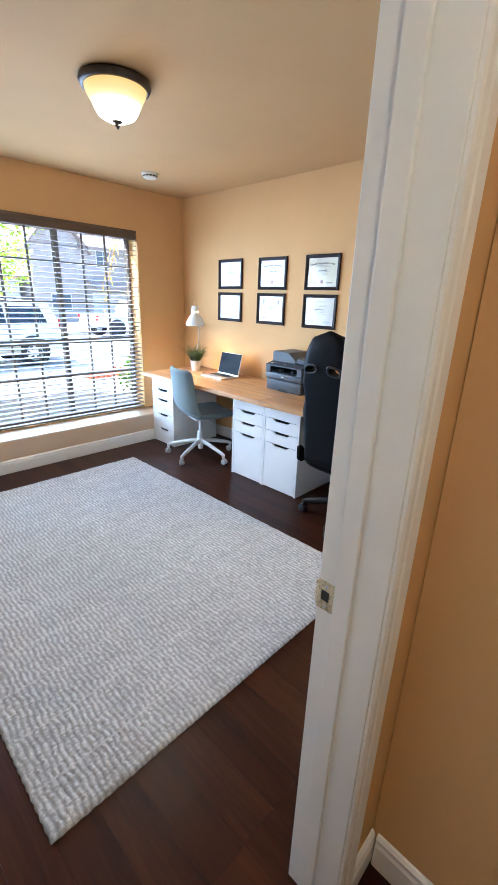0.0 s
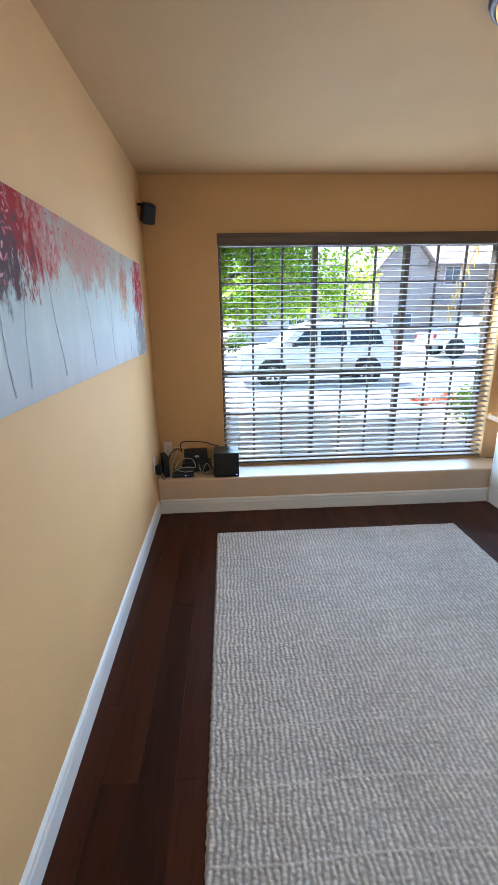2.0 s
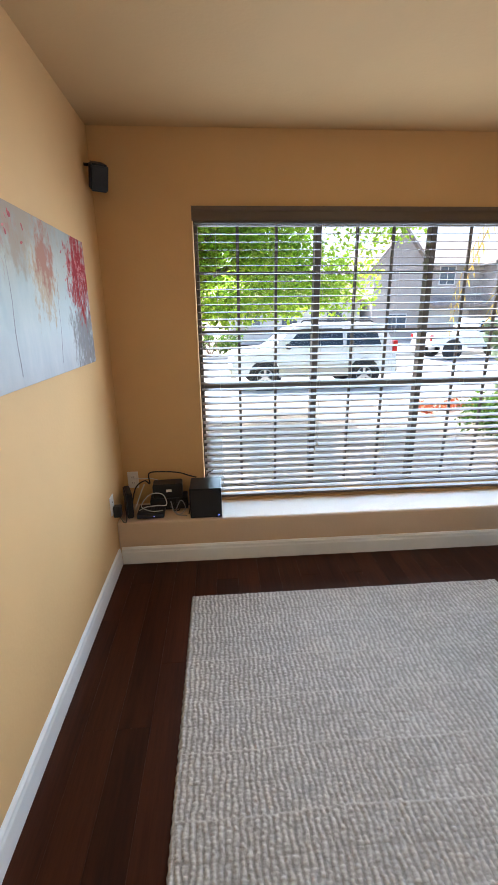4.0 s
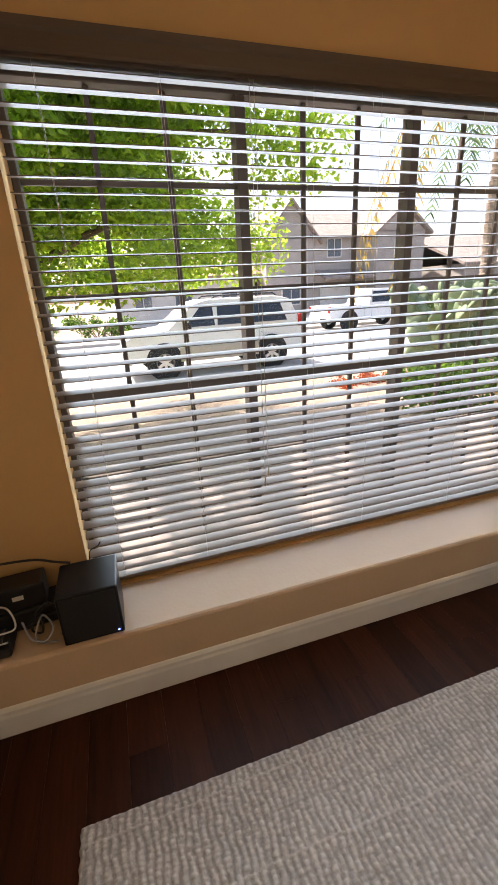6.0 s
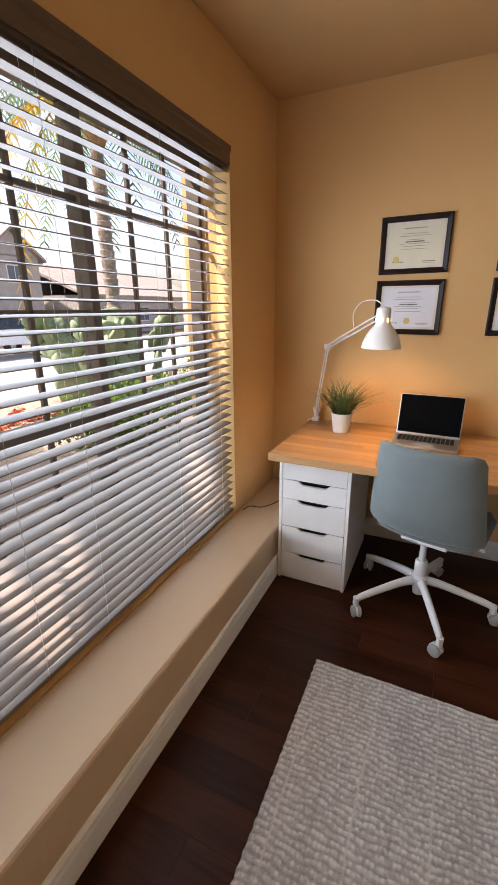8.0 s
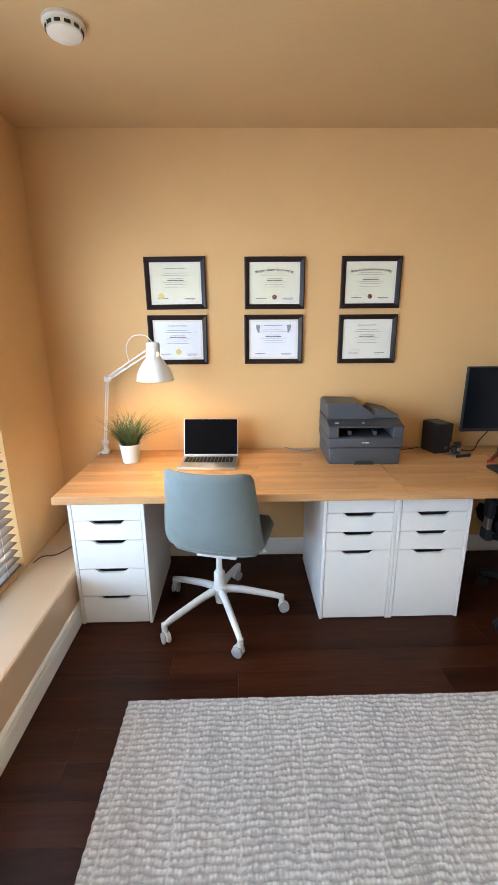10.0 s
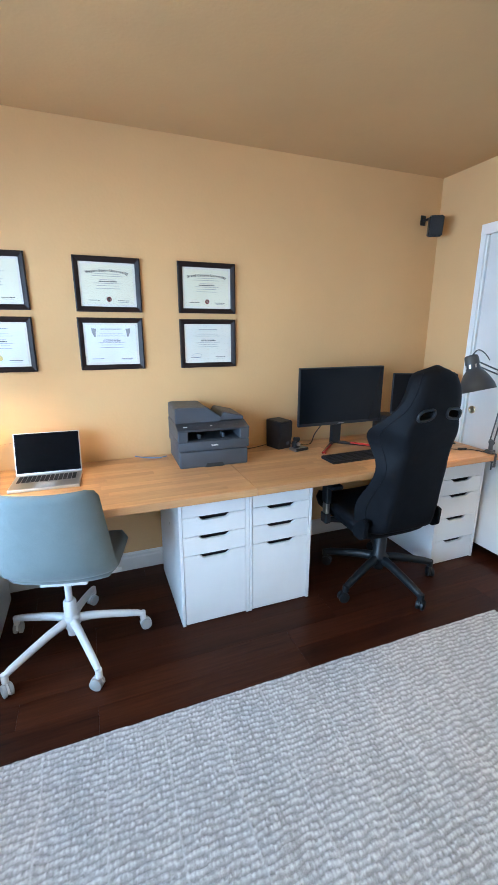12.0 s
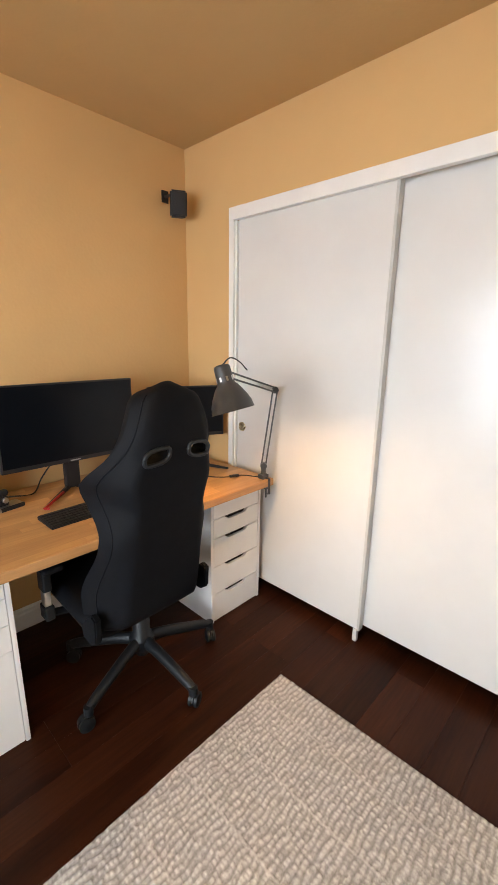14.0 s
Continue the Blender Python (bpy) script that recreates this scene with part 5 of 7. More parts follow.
cable("thin black cable on the worktop behind the printer", [(-2.12, 3.16, Z + 0.003), (-2.05, 3.12, Z + 0.003), (-1.97, 3.14, Z + 0.003), (-1.90, 3.17, Z + 0.003)], 0.0025, M_CABLE)
cable("black monitor cable on the worktop", [(-1.45, 3.12, 0.93), (-1.56, 3.12, 0.80), (-1.62, 3.08, Z + 0.004), (-1.70, 3.10, Z + 0.004), (-1.78, 3.15, Z + 0.004)], 0.0035, M_CABLE)

# printer
M_PRN = surface("dark slate plastic", (0.060, 0.065, 0.075), 0.5, vary=0.05, grain=0.25, grain_scale=800)
M_PRN2 = surface("charcoal plastic", (0.035, 0.038, 0.044), 0.45, vary=0.05, grain=0.2, grain_scale=800)
prn = thing("printer", "dark grey multifunction laser printer on the worktop", "printer", Matrix.Translation((-2.345, 2.845, Z)) @ pose(0, 0, 0, 0, 0, -2))
PW2 = 0.200
bm = bm_new()
box(bm, -PW2 + 0.006, PW2 - 0.006, 0.010, 0.345, 0.0, 0.095, 0.010, 3)
part("paper_tray", bm, M_PRN, prn, angle=40)
bm = bm_new()
prism(bm, [(-0.055, 0.0), (0.055, 0.0), (0.045, 0.022), (-0.045, 0.022)], 0.0085, 0.020, axis="y")
part("tray_grip", bm, M_DARK, prn)
bm = bm_new()
box(bm, -PW2, PW2, 0.004, 0.345, 0.097, 0.150, 0.008, 2)
part("front_cover", bm, M_PRN, prn, angle=40)
bm = bm_new()
box(bm, -PW2, -PW2 + 0.055, 0.004, 0.345, 0.150, 0.212, 0.006)
part("left_column", bm, M_PRN, prn)
bm = bm_new()
box(bm, PW2 - 0.055, PW2, 0.004, 0.345, 0.150, 0.212, 0.006)
part("right_column", bm, M_PRN, prn)
bm = bm_new()
box(bm, -PW2 + 0.055, PW2 - 0.055, 0.20, 0.345, 0.150, 0.212)
part("output_recess", bm, M_DARK, prn)
bm = bm_new()
prism(bm, [(0.02, 0.151), (0.20, 0.158), (0.20, 0.190), (0.19, 0.165), (0.02, 0.153)], -PW2 + 0.055, PW2 - 0.055, axis="x")
part("output_tray", bm, M_PRN2, prn)
for dx in (-0.075, 0.062):
    bm = bm_new()
    box(bm, dx - 0.008, dx + 0.008, 0.05, 0.10, 0.152, 0.180, 0.004)
    part("paper_guide", bm, M_PRN, prn)
bm = bm_new()
prism(bm, [(0.0, 0.206), (0.0, 0.216), (0.085, 0.238), (0.345, 0.238), (0.345, 0.210), (0.02, 0.210)], -PW2, PW2, axis="x")
bmesh.ops.bevel(bm, geom=list(bm.edges), offset=0.003, segments=2, affect="EDGES")
part("control_panel", bm, M_PRN2, prn, "charcoal control panel with small buttons")
for k in range(9):
    bm = bm_new()
    x = -0.165 + k * 0.037
    box(bm, x, x + (0.022 if k in (0, 1) else 0.012), -0.004, 0.004, 0.0, 0.003, 0.001)
    part("button", bm, M_PLATE if k in (0, 4) else M_PRN, prn, at=Matrix.Translation((0, 0.035 + 0.016 * (k % 2), 0.2262 + 0.004 * (k % 2))) @ pose(0, 0, 0, 14.5))
bm = bm_new()
prism(bm, [(-PW2 + 0.002, 0.238), (-PW2 + 0.002, 0.318), (-PW2 + 0.015, 0.324), (-0.02, 0.320), (0.045, 0.268), (0.06, 0.262), (0.06, 0.238)], 0.085, 0.345, axis="y")
bmesh.ops.bevel(bm, geom=list(bm.edges), offset=0.004, segments=2, affect="EDGES")
part("document_feeder", bm, M_PRN, prn)
bm = bm_new()
prism(bm, [(0.06, 0.240), (0.06, 0.262), (0.075, 0.284), (0.085, 0.286), (PW2 - 0.01, 0.262), (PW2 - 0.004, 0.254), (PW2 - 0.004, 0.240)], 0.095, 0.340, axis="y")
bmesh.ops.bevel(bm, geom=list(bm.edges), offset=0.003, segments=1, affect="EDGES")
part("scanner_lid", bm, M_PRN, prn)
for dx in (0.09, 0.14):
    bm = bm_new()
    box(bm, dx, dx + 0.012, 0.14, 0.24, 0.274 - (dx - 0.09) * 0.25, 0.281 - (dx - 0.09) * 0.25, 0.002)
    part("lid_rib", bm, M_PRN2, prn)
bm = bm_new()
for k in range(6):
    box(bm, -0.018 + k * 0.0064, -0.0135 + k * 0.0064, 0.0015, 0.0035, 0.122, 0.130 if k in (0, 3, 4) else 0.128)
part("maker_mark", bm, M_PLATE, prn, "small pale plain bars")


# monitors
def monitor(name, m, W, H, zb, red):
    t = thing("monitor", name, "monitor", m, group="monitors")
    bm = bm_new()
    box(bm, -W / 2, W / 2, 0.0, 0.022, zb, zb + H, 0.004)
    box(bm, -W * 0.3, W * 0.3, 0.022, 0.05, zb + H * 0.25, zb + H * 0.8, 0.006)
    body = part("housing", bm, M_BLACKP, t)
    bm = bm_new()
    box(bm, -W / 2 + 0.007, W / 2 - 0.007, -0.0012, 0.001, zb + 0.020, zb + H - 0.007)
    part("screen", bm, M_PANEL, t, "switched-off glossy dark screen")
    bm = bm_new()
    box(bm, -0.024, 0.024, -0.0015, 0.0005, zb + 0.006, zb + 0.011)
    part("maker_mark", bm, M_CABLEG, t)
    bm = bm_new()
    box(bm, -0.035, 0.035, 0.045, 0.075, 0.006, zb + 0.14, 0.006)
    box(bm, -0.025, 0.025, 0.045, 0.06, zb + 0.10, zb + 0.20, 0.004)
    part("stand_post", bm, M_BLACKP, t)
    for s in (-1, 1):
        bm = bm_new()
        tube(bm, [(s * 0.02, 0.06, 0.010), (s * 0.10, -0.02, 0.008), (s * 0.20, -0.12, 0.006)], [0.012, 0.010, 0.006], 8)
        foot = part("stand_foot", bm, M_BLACKP, t)
        if red:
            bm = bm_new()
            tube(bm, [(s * 0.075, -0.012, 0.017), (s * 0.205, -0.135, 0.011), (s * 0.188, -0.142, 0.008)], 0.006, 6)
            part("red_accent", bm, surface("red plastic", (0.42, 0.02, 0.015), 0.35), foot, "red foot accent")
    return t


monitor("wide black monitor, switched off, on a stand with red feet", Matrix.Translation((-1.456, 2.978, Z)), 0.618, 0.366, 0.146, True)
monitor("smaller black monitor turned towards the chair, switched off", Matrix.Translation((-0.845, 2.925, Z)) @ pose(0, 0, 0, 0, 0, -26), 0.42, 0.28, 0.175, False)


def desk_speaker(m):
    s = thing("desk_speaker", "small black desktop loudspeaker", "speaker", m, group="desktop speakers")
    bm = bm_new()
    prism(bm, [(-0.065, 0.0), (-0.078, 0.172), (-0.070, 0.180), (0.06, 0.182), (0.065, 0.175), (0.060, 0.0)], -0.052, 0.052, axis="x")
    bmesh.ops.bevel(bm, geom=list(bm.edges), offset=0.004, segments=2, affect="EDGES")
    part("cabinet", bm, M_BLACKP, s)
    bm = bm_new()
    prism(bm, [(-0.0805, 0.070), (-0.0685, 0.070), (-0.0735, 0.165), (-0.0805, 0.165)], -0.045, 0.045, axis="x")
    part("grille", bm, M_SPK, s)
    bm = bm_new()
    lathe(bm, [(0, 0.006), (0.010, 0.006), (0.012, 0)], 18, m=Matrix.Translation((0.02, -0.068, 0.035)) @ pose(0, 0, 0, 94))
    part("volume_knob", bm, M_PRN, s)
    return s


desk_speaker(Matrix.Translation((-1.842, 3.105, Z)) @ pose(0, 0, 0, 0, 0, 16))
desk_speaker(Matrix.Translation((-1.075, 3.03, Z)) @ pose(0, 0, 0, 0, 0, -14))

# keyboard
kb = thing("keyboard", "slim black keyboard on the worktop", "keyboard", Matrix.Translation((-1.492, 2.715, Z)) @ pose(0, 0, 0, 0, 0, 1.5))
bm = bm_new()
prism(bm, [(-0.066, 0.0), (-0.066, 0.008), (0.066, 0.018), (0.066, 0.0)], -0.222, 0.222, axis="x")
bmesh.ops.bevel(bm, geom=list(bm.edges), offset=0.003, segments=2, affect="EDGES")
part("tray", bm, M_BLACKP, kb)
for r_ in range(6):
    for c_ in range(21):
        bm = bm_new()
        x = -0.215 + c_ * 0.0205
        y = -0.060 + r_ * 0.0198
        z = 0.0085 + (y + 0.066) * 0.0758
        box(bm, x, x + 0.0175, y, y + 0.0168, z - 0.001, z + 0.0045)
        part("key", bm, M_KEYW, kb)

# small camera dock beside the loudspeaker
dock = thing("camera_dock", "small black and silver gadget dock on the worktop", "gadget", Matrix.Translation((-1.752, 2.985, Z)) @ pose(0, 0, 0, 0, 0, 12))
bm = bm_new()
box(bm, -0.055, 0.05, -0.035, 0.035, 0.0, 0.018, 0.005)
part("base", bm, M_STEEL, dock)
bm = bm_new()
box(bm, -0.050, 0.048, -0.0375, -0.030, 0.002, 0.020, 0.003)
part("front_strip", bm, M_BLACKP, dock)
bm = bm_new()
box(bm, -0.045, -0.005, -0.015, 0.022, 0.018, 0.060, 0.006)
box(bm, -0.040, 0.00, -0.012, 0.018, 0.060, 0.085, 0.008)
part("camera_body", bm, M_BLACKP, dock)
bm = bm_new()
lathe(bm, [(0, 0.012), (0.010, 0.012), (0.012, 0.010), (0.012, 0)], 18, m=Matrix.Translation((-0.022, -0.015, 0.045)) @ pose(0, 0, 0, 90))
part("lens", bm, M_STEEL, dock)

# ---- things on the window seat ----
BZ = BENCH_Z
sub = thing("subwoofer", "black cube subwoofer with a tiny blue light on the window seat", "subwoofer", Matrix.Translation((0, 0, BZ)))
bm = bm_new()
box(bm, -4.065, -3.872, 0.302, 0.498, 0.004, 0.200, 0.006, 3)
part("cabinet", bm, surface("black satin vinyl", (0.008, 0.009, 0.010), 0.32, spec=0.3, vary=0.1, scale=20), sub)
bm = bm_new()
box(bm, -3.8725, -3.8685, 0.312, 0.488, 0.016, 0.190, 0.002)
part("grille", bm, M_SPK, sub)
bm = bm_new()
lathe(bm, [(0, 0.002), (0.003, 0.001), (0.0035, 0)], 10, m=Matrix.Translation((-3.868, 0.480, 0.022)) @ pose(0, 0, 0, 0, 90))
part("status_light", bm, glow("blue light", (0.15, 0.2, 1.0), 4.0), sub, "blue status light")
for x, y in ((-4.05, 0.317), (-4.05, 0.483), (-3.888, 0.317), (-3.888, 0.483)):
    bm = bm_new()
    lathe(bm, [(0, 0), (0.008, 0), (0.009, 0.005), (0, 0.005)], 10, x, y)
    part("foot", bm, M_BLACKP, sub)

modem = thing("modem", "black upright modem on the window seat", "modem", Matrix.Translation((-3.985, -0.095, BZ)) @ pose(0, 0, 0, 0, 0, 20))
bm = bm_new()
prism(bm, [(-0.075, 0.0), (0.075, 0.0), (0.070, 0.165), (-0.055, 0.175)], -0.020, 0.020, axis="y")
bmesh.ops.bevel(bm, geom=list(bm.edges), offset=0.006, segments=2, affect="EDGES")
part("case", bm, M_BLACKP, modem)
for k in range(6):
    bm = bm_new()
    box(bm, -0.05, 0.05, 0.0195, 0.0215, 0.03 + k * 0.02, 0.036 + k * 0.02)
    part("vent_rib", bm, M_PRN2, modem)
router = thing("router", "flat black router with a small blue light on the window seat", "router", Matrix.Translation((-3.975, 0.05, BZ)) @ pose(0, 0, 0, 0, 0, 92))
bm = bm_new()
box(bm, -0.085, 0.085, -0.085, 0.065, 0.004, 0.036, 0.008)
part("case", bm, M_BLACKP, router)
bm = bm_new()
box(bm, 0.02, 0.026, -0.0865, -0.084, 0.018, 0.022)
part("status_light", bm, glow("violet light", (0.2, 0.2, 1.0), 3.0), router)
for k in range(7):
    bm = bm_new()
    box(bm, -0.06 + k * 0.018, -0.053 + k * 0.018, -0.05, 0.04, 0.0355, 0.0375)
    part("vent_rib", bm, M_PRN2, router)
recv = thing("receiver", "black set-top receiver leaning behind the router", "receiver", Matrix.Translation((-4.06, 0.16, BZ)) @ pose(0, 0, 0, 0, 0, 4) @ Matrix.Diagonal((1, 1, 1.7, 1)))
bm = bm_new()
box(bm, -0.06, 0.055, -0.125, 0.115, 0.004, 0.048, 0.005)
part("case", bm, M_BLACKP, recv)
bm = bm_new()
box(bm, -0.055, 0.045, -0.105, 0.085, 0.048, 0.105, 0.008)
part("power_brick", bm, M_BLACKP, recv)
bm = bm_new()
box(bm, 0.045, 0.0465, -0.02, 0.015, 0.075, 0.085)
part("sticker", bm, M_PLATE, recv)
cr = random.Random(8)
cable("white cable looped over the black boxes", [(-3.93, -0.02, BZ + 0.045), (-3.915, 0.03, BZ + 0.075), (-3.92, 0.10, BZ + 0.080), (-3.95, 0.15, BZ + 0.07), (-4.0, 0.12, BZ + 0.12), (-4.0, 0.04, BZ + 0.12), (-3.96, -0.01, BZ + 0.06), (-3.92, 0.06, BZ + 0.042), (-3.91, 0.13, BZ + 0.05)], 0.0032, M_CABLEW)
cable("pale upright antenna lead beside the router", [(-4.0, -0.06, BZ + 0.02), (-4.03, -0.03, BZ + 0.10), (-4.06, 0.0, BZ + 0.17)], 0.004, M_CABLEW)
cable("thick black cable arching over the boxes", [(-4.08, -0.10, BZ + 0.003), (-4.07, -0.06, BZ + 0.14), (-4.08, 0.0, BZ + 0.185), (-4.09, 0.03, BZ + 0.16), (-4.09, 0.03, BZ + 0.23), (-4.08, 0.10, BZ + 0.245), (-4.08, 0.22, BZ + 0.235), (-4.07, 0.29, BZ + 0.215), (-4.06, 0.34, BZ + 0.204)], 0.0045, M_CABLE)
cable("grey cable bundle between the boxes", [(-3.93, 0.18, BZ + 0.10), (-3.91, 0.20, BZ + 0.04), (-3.91, 0.24, BZ + 0.02), (-3.92, 0.27, BZ + 0.06), (-3.94, 0.24, BZ + 0.10), (-3.92, 0.21, BZ + 0.02), (-3.90, 0.28, BZ + 0.012)], 0.0035, M_CABLEG)
cable("white cord from the outlet to the ledge", [(XW + 0.012, -0.08, 0.47), (-4.10, -0.03, 0.475), (-4.105, 0.05, 0.47), (-4.11, 0.10, 0.44), (-4.11, 0.12, 0.36), (-4.10, 0.12, BZ + 0.004)], 0.003, M_CABLEW)
cable("thin cable end sticking up behind the subwoofer", [(-4.075, 0.40, BZ + 0.15), (-4.08, 0.41, BZ + 0.22), (-4.085, 0.44, BZ + 0.235), (-4.085, 0.452, BZ + 0.25)], 0.0022, M_CABLE)
cable("tangle of black cables on the window seat", [(-3.93, 0.29, BZ + 0.01)] + [(-4.0 + cr.uniform(-0.06, 0.07), 0.23 + cr.uniform(-0.06, 0.06), BZ + 0.055 + cr.uniform(-0.04, 0.06)) for _ in range(14)], 0.004, M_CABLE)
adapter = thing("power_adapter", "black plug adapter hanging at the wall outlet", "adapter", Matrix.Translation((-3.80, YS + 0.0095, 0.405)))
bm = bm_new()
box(bm, -0.022, 0.022, 0.0, 0.045, -0.045, 0.025, 0.006)
part("body", bm, M_BLACKP, adapter)
bm = bm_new()
tube(bm, smooth_path([(0.0, 0.03, -0.045), (0.0, 0.05, -0.085), (-0.03, 0.06, -0.095), (-0.08, 0.05, -0.06), (-0.12, 0.05, -0.10)], 6), 0.003, 6)
part("lead", bm, M_CABLE, adapter)

# ---- outdoors: ground and street ----
M_GRAVEL, nt, b = nodes_of("tan decomposed gravel")
v = coords(nt)
g1 = ramp(nt, noise_node(nt, v, 22, 6, 0.75), [(0.3, (0.13, 0.10, 0.075)), (0.55, (0.30, 0.235, 0.175)), (0.75, (0.46, 0.38, 0.29))])
g2 = ramp(nt, noise_node(nt, v, 1.2, 4), [(0.35, (0.22, 0.165, 0.12)), (0.65, (0.38, 0.31, 0.24))])
nt.links.new(mix_colour(nt, 0.4, g1, g2), b.inputs["Base Color"])
b.inputs["Roughness"].default_value = 0.95
bump(nt, b, noise_node(nt, v, 40, 5), 0.8, 0.03)
M_ROAD = surface("sun-bleached asphalt", (0.30, 0.295, 0.285), 0.85, vary=0.08, scale=0.6, grain=0.4, grain_scale=60)
M_CONC = surface("pale concrete", (0.46, 0.44, 0.40), 0.85, vary=0.06, scale=1.5, grain=0.3, grain_scale=40)
YX, KX, FX = XW - 0.26, -11.3, -22.5


def sheet_part(name, pts, thick, mat, label, category, kind="structure"):
    bm = bm_new()
    top = [bm.verts.new(p) for p in pts]
    low = [bm.verts.new((p[0], p[1], p[2] - thick)) for p in pts]
    bm.faces.new(top)
    bm.faces.new(list(reversed(low)))
    for i in range(len(pts)):
        j = (i + 1) % len(pts)
        bm.faces.new((top[i], low[i], low[j], top[j]))
    return tagged(part(name, bm, mat), label, category, kind=kind)


slab("ground", [(-420, YX, -320, 320, -1.3, -0.71)], M_GRAVEL, "tan gravel ground reaching to the horizon", "ground")
bm = bm_new()
rows_ = []
yr = random.Random(21)
for i in range(29):
    x = YX - (YX - (KX + 0.16)) * i / 28
    row_ = []
    for j in range(61):
        y = -12 + 34 * j / 60
        z = -0.14 - 0.31 * (i / 28) ** 0.9 + (yr.uniform(-0.02, 0.02) if 0 < i < 28 else 0)
        row_.append(bm.verts.new((x, y, z)))
    rows_.append(row_)
for a, c in zip(rows_, rows_[1:]):
    for j in range(60):
        bm.faces.new((a[j], a[j + 1], c[j + 1], c[j]))
tagged(part("front_yard", bm, M_GRAVEL, smooth=True), "tan gravel front yard sloping to the street", "yard", kind="structure")
slab("kerb", [(KX, KX + 0.16, -60, 60, -0.70, -0.45)], M_CONC, "pale concrete kerb along the street", "kerb", bevel=0.02)
slab("road", [(FX, KX, -200, 200, -0.70, -0.585)], M_ROAD, "sun-bleached street", "road")
slab("kerb_far", [(FX - 0.16, FX, -60, 60, -0.70, -0.45)], M_CONC, "pale concrete kerb across the street", "kerb", bevel=0.02)
slab("driveway", [(-40, FX - 0.16, 9.5, 15.0, -0.70, -0.47)], M_CONC, "pale concrete driveway across the street", "driveway")
slab("pavement", [(FX - 1.6, FX - 0.16, -60, 9.4, -0.70, -0.45)], M_CONC, "pale concrete sidewalk across the street", "pavement")

# unseen roof edge added to shade the window, and own garage wing
M_STUCCO = surface("cream stucco", (0.56, 0.50, 0.42), 0.9, vary=0.05, scale=4, grain=0.6, grain_scale=50)
M_TILE = surface("clay roof tile", (0.34, 0.22, 0.16), 0.8, vary=0.15, scale=6, grain=0.3, grain_scale=30)
slab("added_eave", [(YX - 0.16, YX, -3.5, 8.3, 2.72, 2.86)], M_STUCCO, "unseen cream stucco eave added to shade the window", "eave")
slab("wall_garage", [(-8.3, YX, 8.45, 8.7, -0.5, 2.9)], M_STUCCO, "sunlit cream stucco garage wing wall", "wall")


# ---- leaves ----
def leaf_material(name, dark, light, glow_through):
    m, nt, b = nodes_of(name)
    geo = nt.nodes.new("ShaderNodeNewGeometry")
    col = ramp(nt, geo.outputs["Random Per Island"], [(0.0, dark), (1.0, light)])
    nt.links.new(col, b.inputs["Base Color"])
    b.inputs["Roughness"].default_value = 0.5
    tr = nt.nodes.new("ShaderNodeBsdfTranslucent")
    bright = nt.nodes.new("ShaderNodeVectorMath")
    bright.operation = "MULTIPLY"
    bright.inputs[1].default_value = glow_through
    nt.links.new(col, bright.inputs[0])
    nt.links.new(bright.outputs[0], tr.inputs[0])
    mx = nt.nodes.new("ShaderNodeMixShader")
    mx.inputs[0].default_value = 0.72
    nt.links.new(b.outputs[0], mx.inputs[1])
    nt.links.new(tr.outputs[0], mx.inputs[2])
    nt.links.new(mx.outputs[0], nt.nodes["Material Output"].inputs[0])
    return m


M_TREE = leaf_material("green tree leaf", (0.08, 0.14, 0.028), (0.14, 0.22, 0.040), (4.4, 3.9, 1.8))
M_BARK = surface("grey-brown bark", (0.22, 0.16, 0.11), 0.9, vary=0.2, scale=8, grain=1.0, grain_scale=40, stretch=(1, 1, 0.3))
M_BUSHL = leaf_material("glossy shrub leaf", (0.03, 0.07, 0.015), (0.09, 0.16, 0.04), (1.5, 1.5, 0.8))


def leaf_cloud(name, parent, centres, n, size, mat, seed, label="", gaps=()):
    """Many small bent leaves round a set of clump centres (x, y, z, radius)."""
    r = np.random.RandomState(seed)
    w = np.array([c[3] ** 2 for c in centres])
    pick = r.choice(len(centres), n, p=w / w.sum())
    c = np.array(centres)[pick]
    d = r.normal(size=(n, 3))
    d /= np.linalg.norm(d, axis=1)[:, None]
    p = c[:, :3] + d * (c[:, 3] * r.rand(n) ** 0.45)[:, None] * np.array([1, 1, 0.75])
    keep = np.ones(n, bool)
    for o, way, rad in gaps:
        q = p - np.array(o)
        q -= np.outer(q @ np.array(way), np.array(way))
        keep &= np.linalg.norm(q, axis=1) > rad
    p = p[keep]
    n = len(p)
    ax = r.normal(size=(n, 3)) * np.array([1, 1, 0.5]) + np.array([0, 0, -0.7])
    ax /= np.linalg.norm(ax, axis=1)[:, None]
    sd = np.cross(ax, r.normal(size=(n, 3)))
    sd /= np.linalg.norm(sd, axis=1)[:, None]
    up = np.cross(sd, ax)
    s = size * (0.6 + 0.8 * r.rand(n))[:, None]
    v0 = p
    v1 = p + ax * s * 0.5 + sd * s * 0.30 + up * s * 0.06
    v2 = p + ax * s
    v3 = p + ax * s * 0.5 - sd * s * 0.30 + up * s * 0.06
    co = np.stack([v0, v1, v2, v3], 1).reshape(-1, 3)
    f = np.arange(4 * n).reshape(-1, 4)
    f = np.concatenate([f[:, [0, 1, 2]], f[:, [0, 2, 3]]])
    me = bpy.data.meshes.new(name)
    me.from_pydata(co.tolist(), [], f.tolist())
    me.materials.append(mat)
    ob = new(name, me)
    ob.parent = parent
    if label:
        ob["label"] = label
    return ob


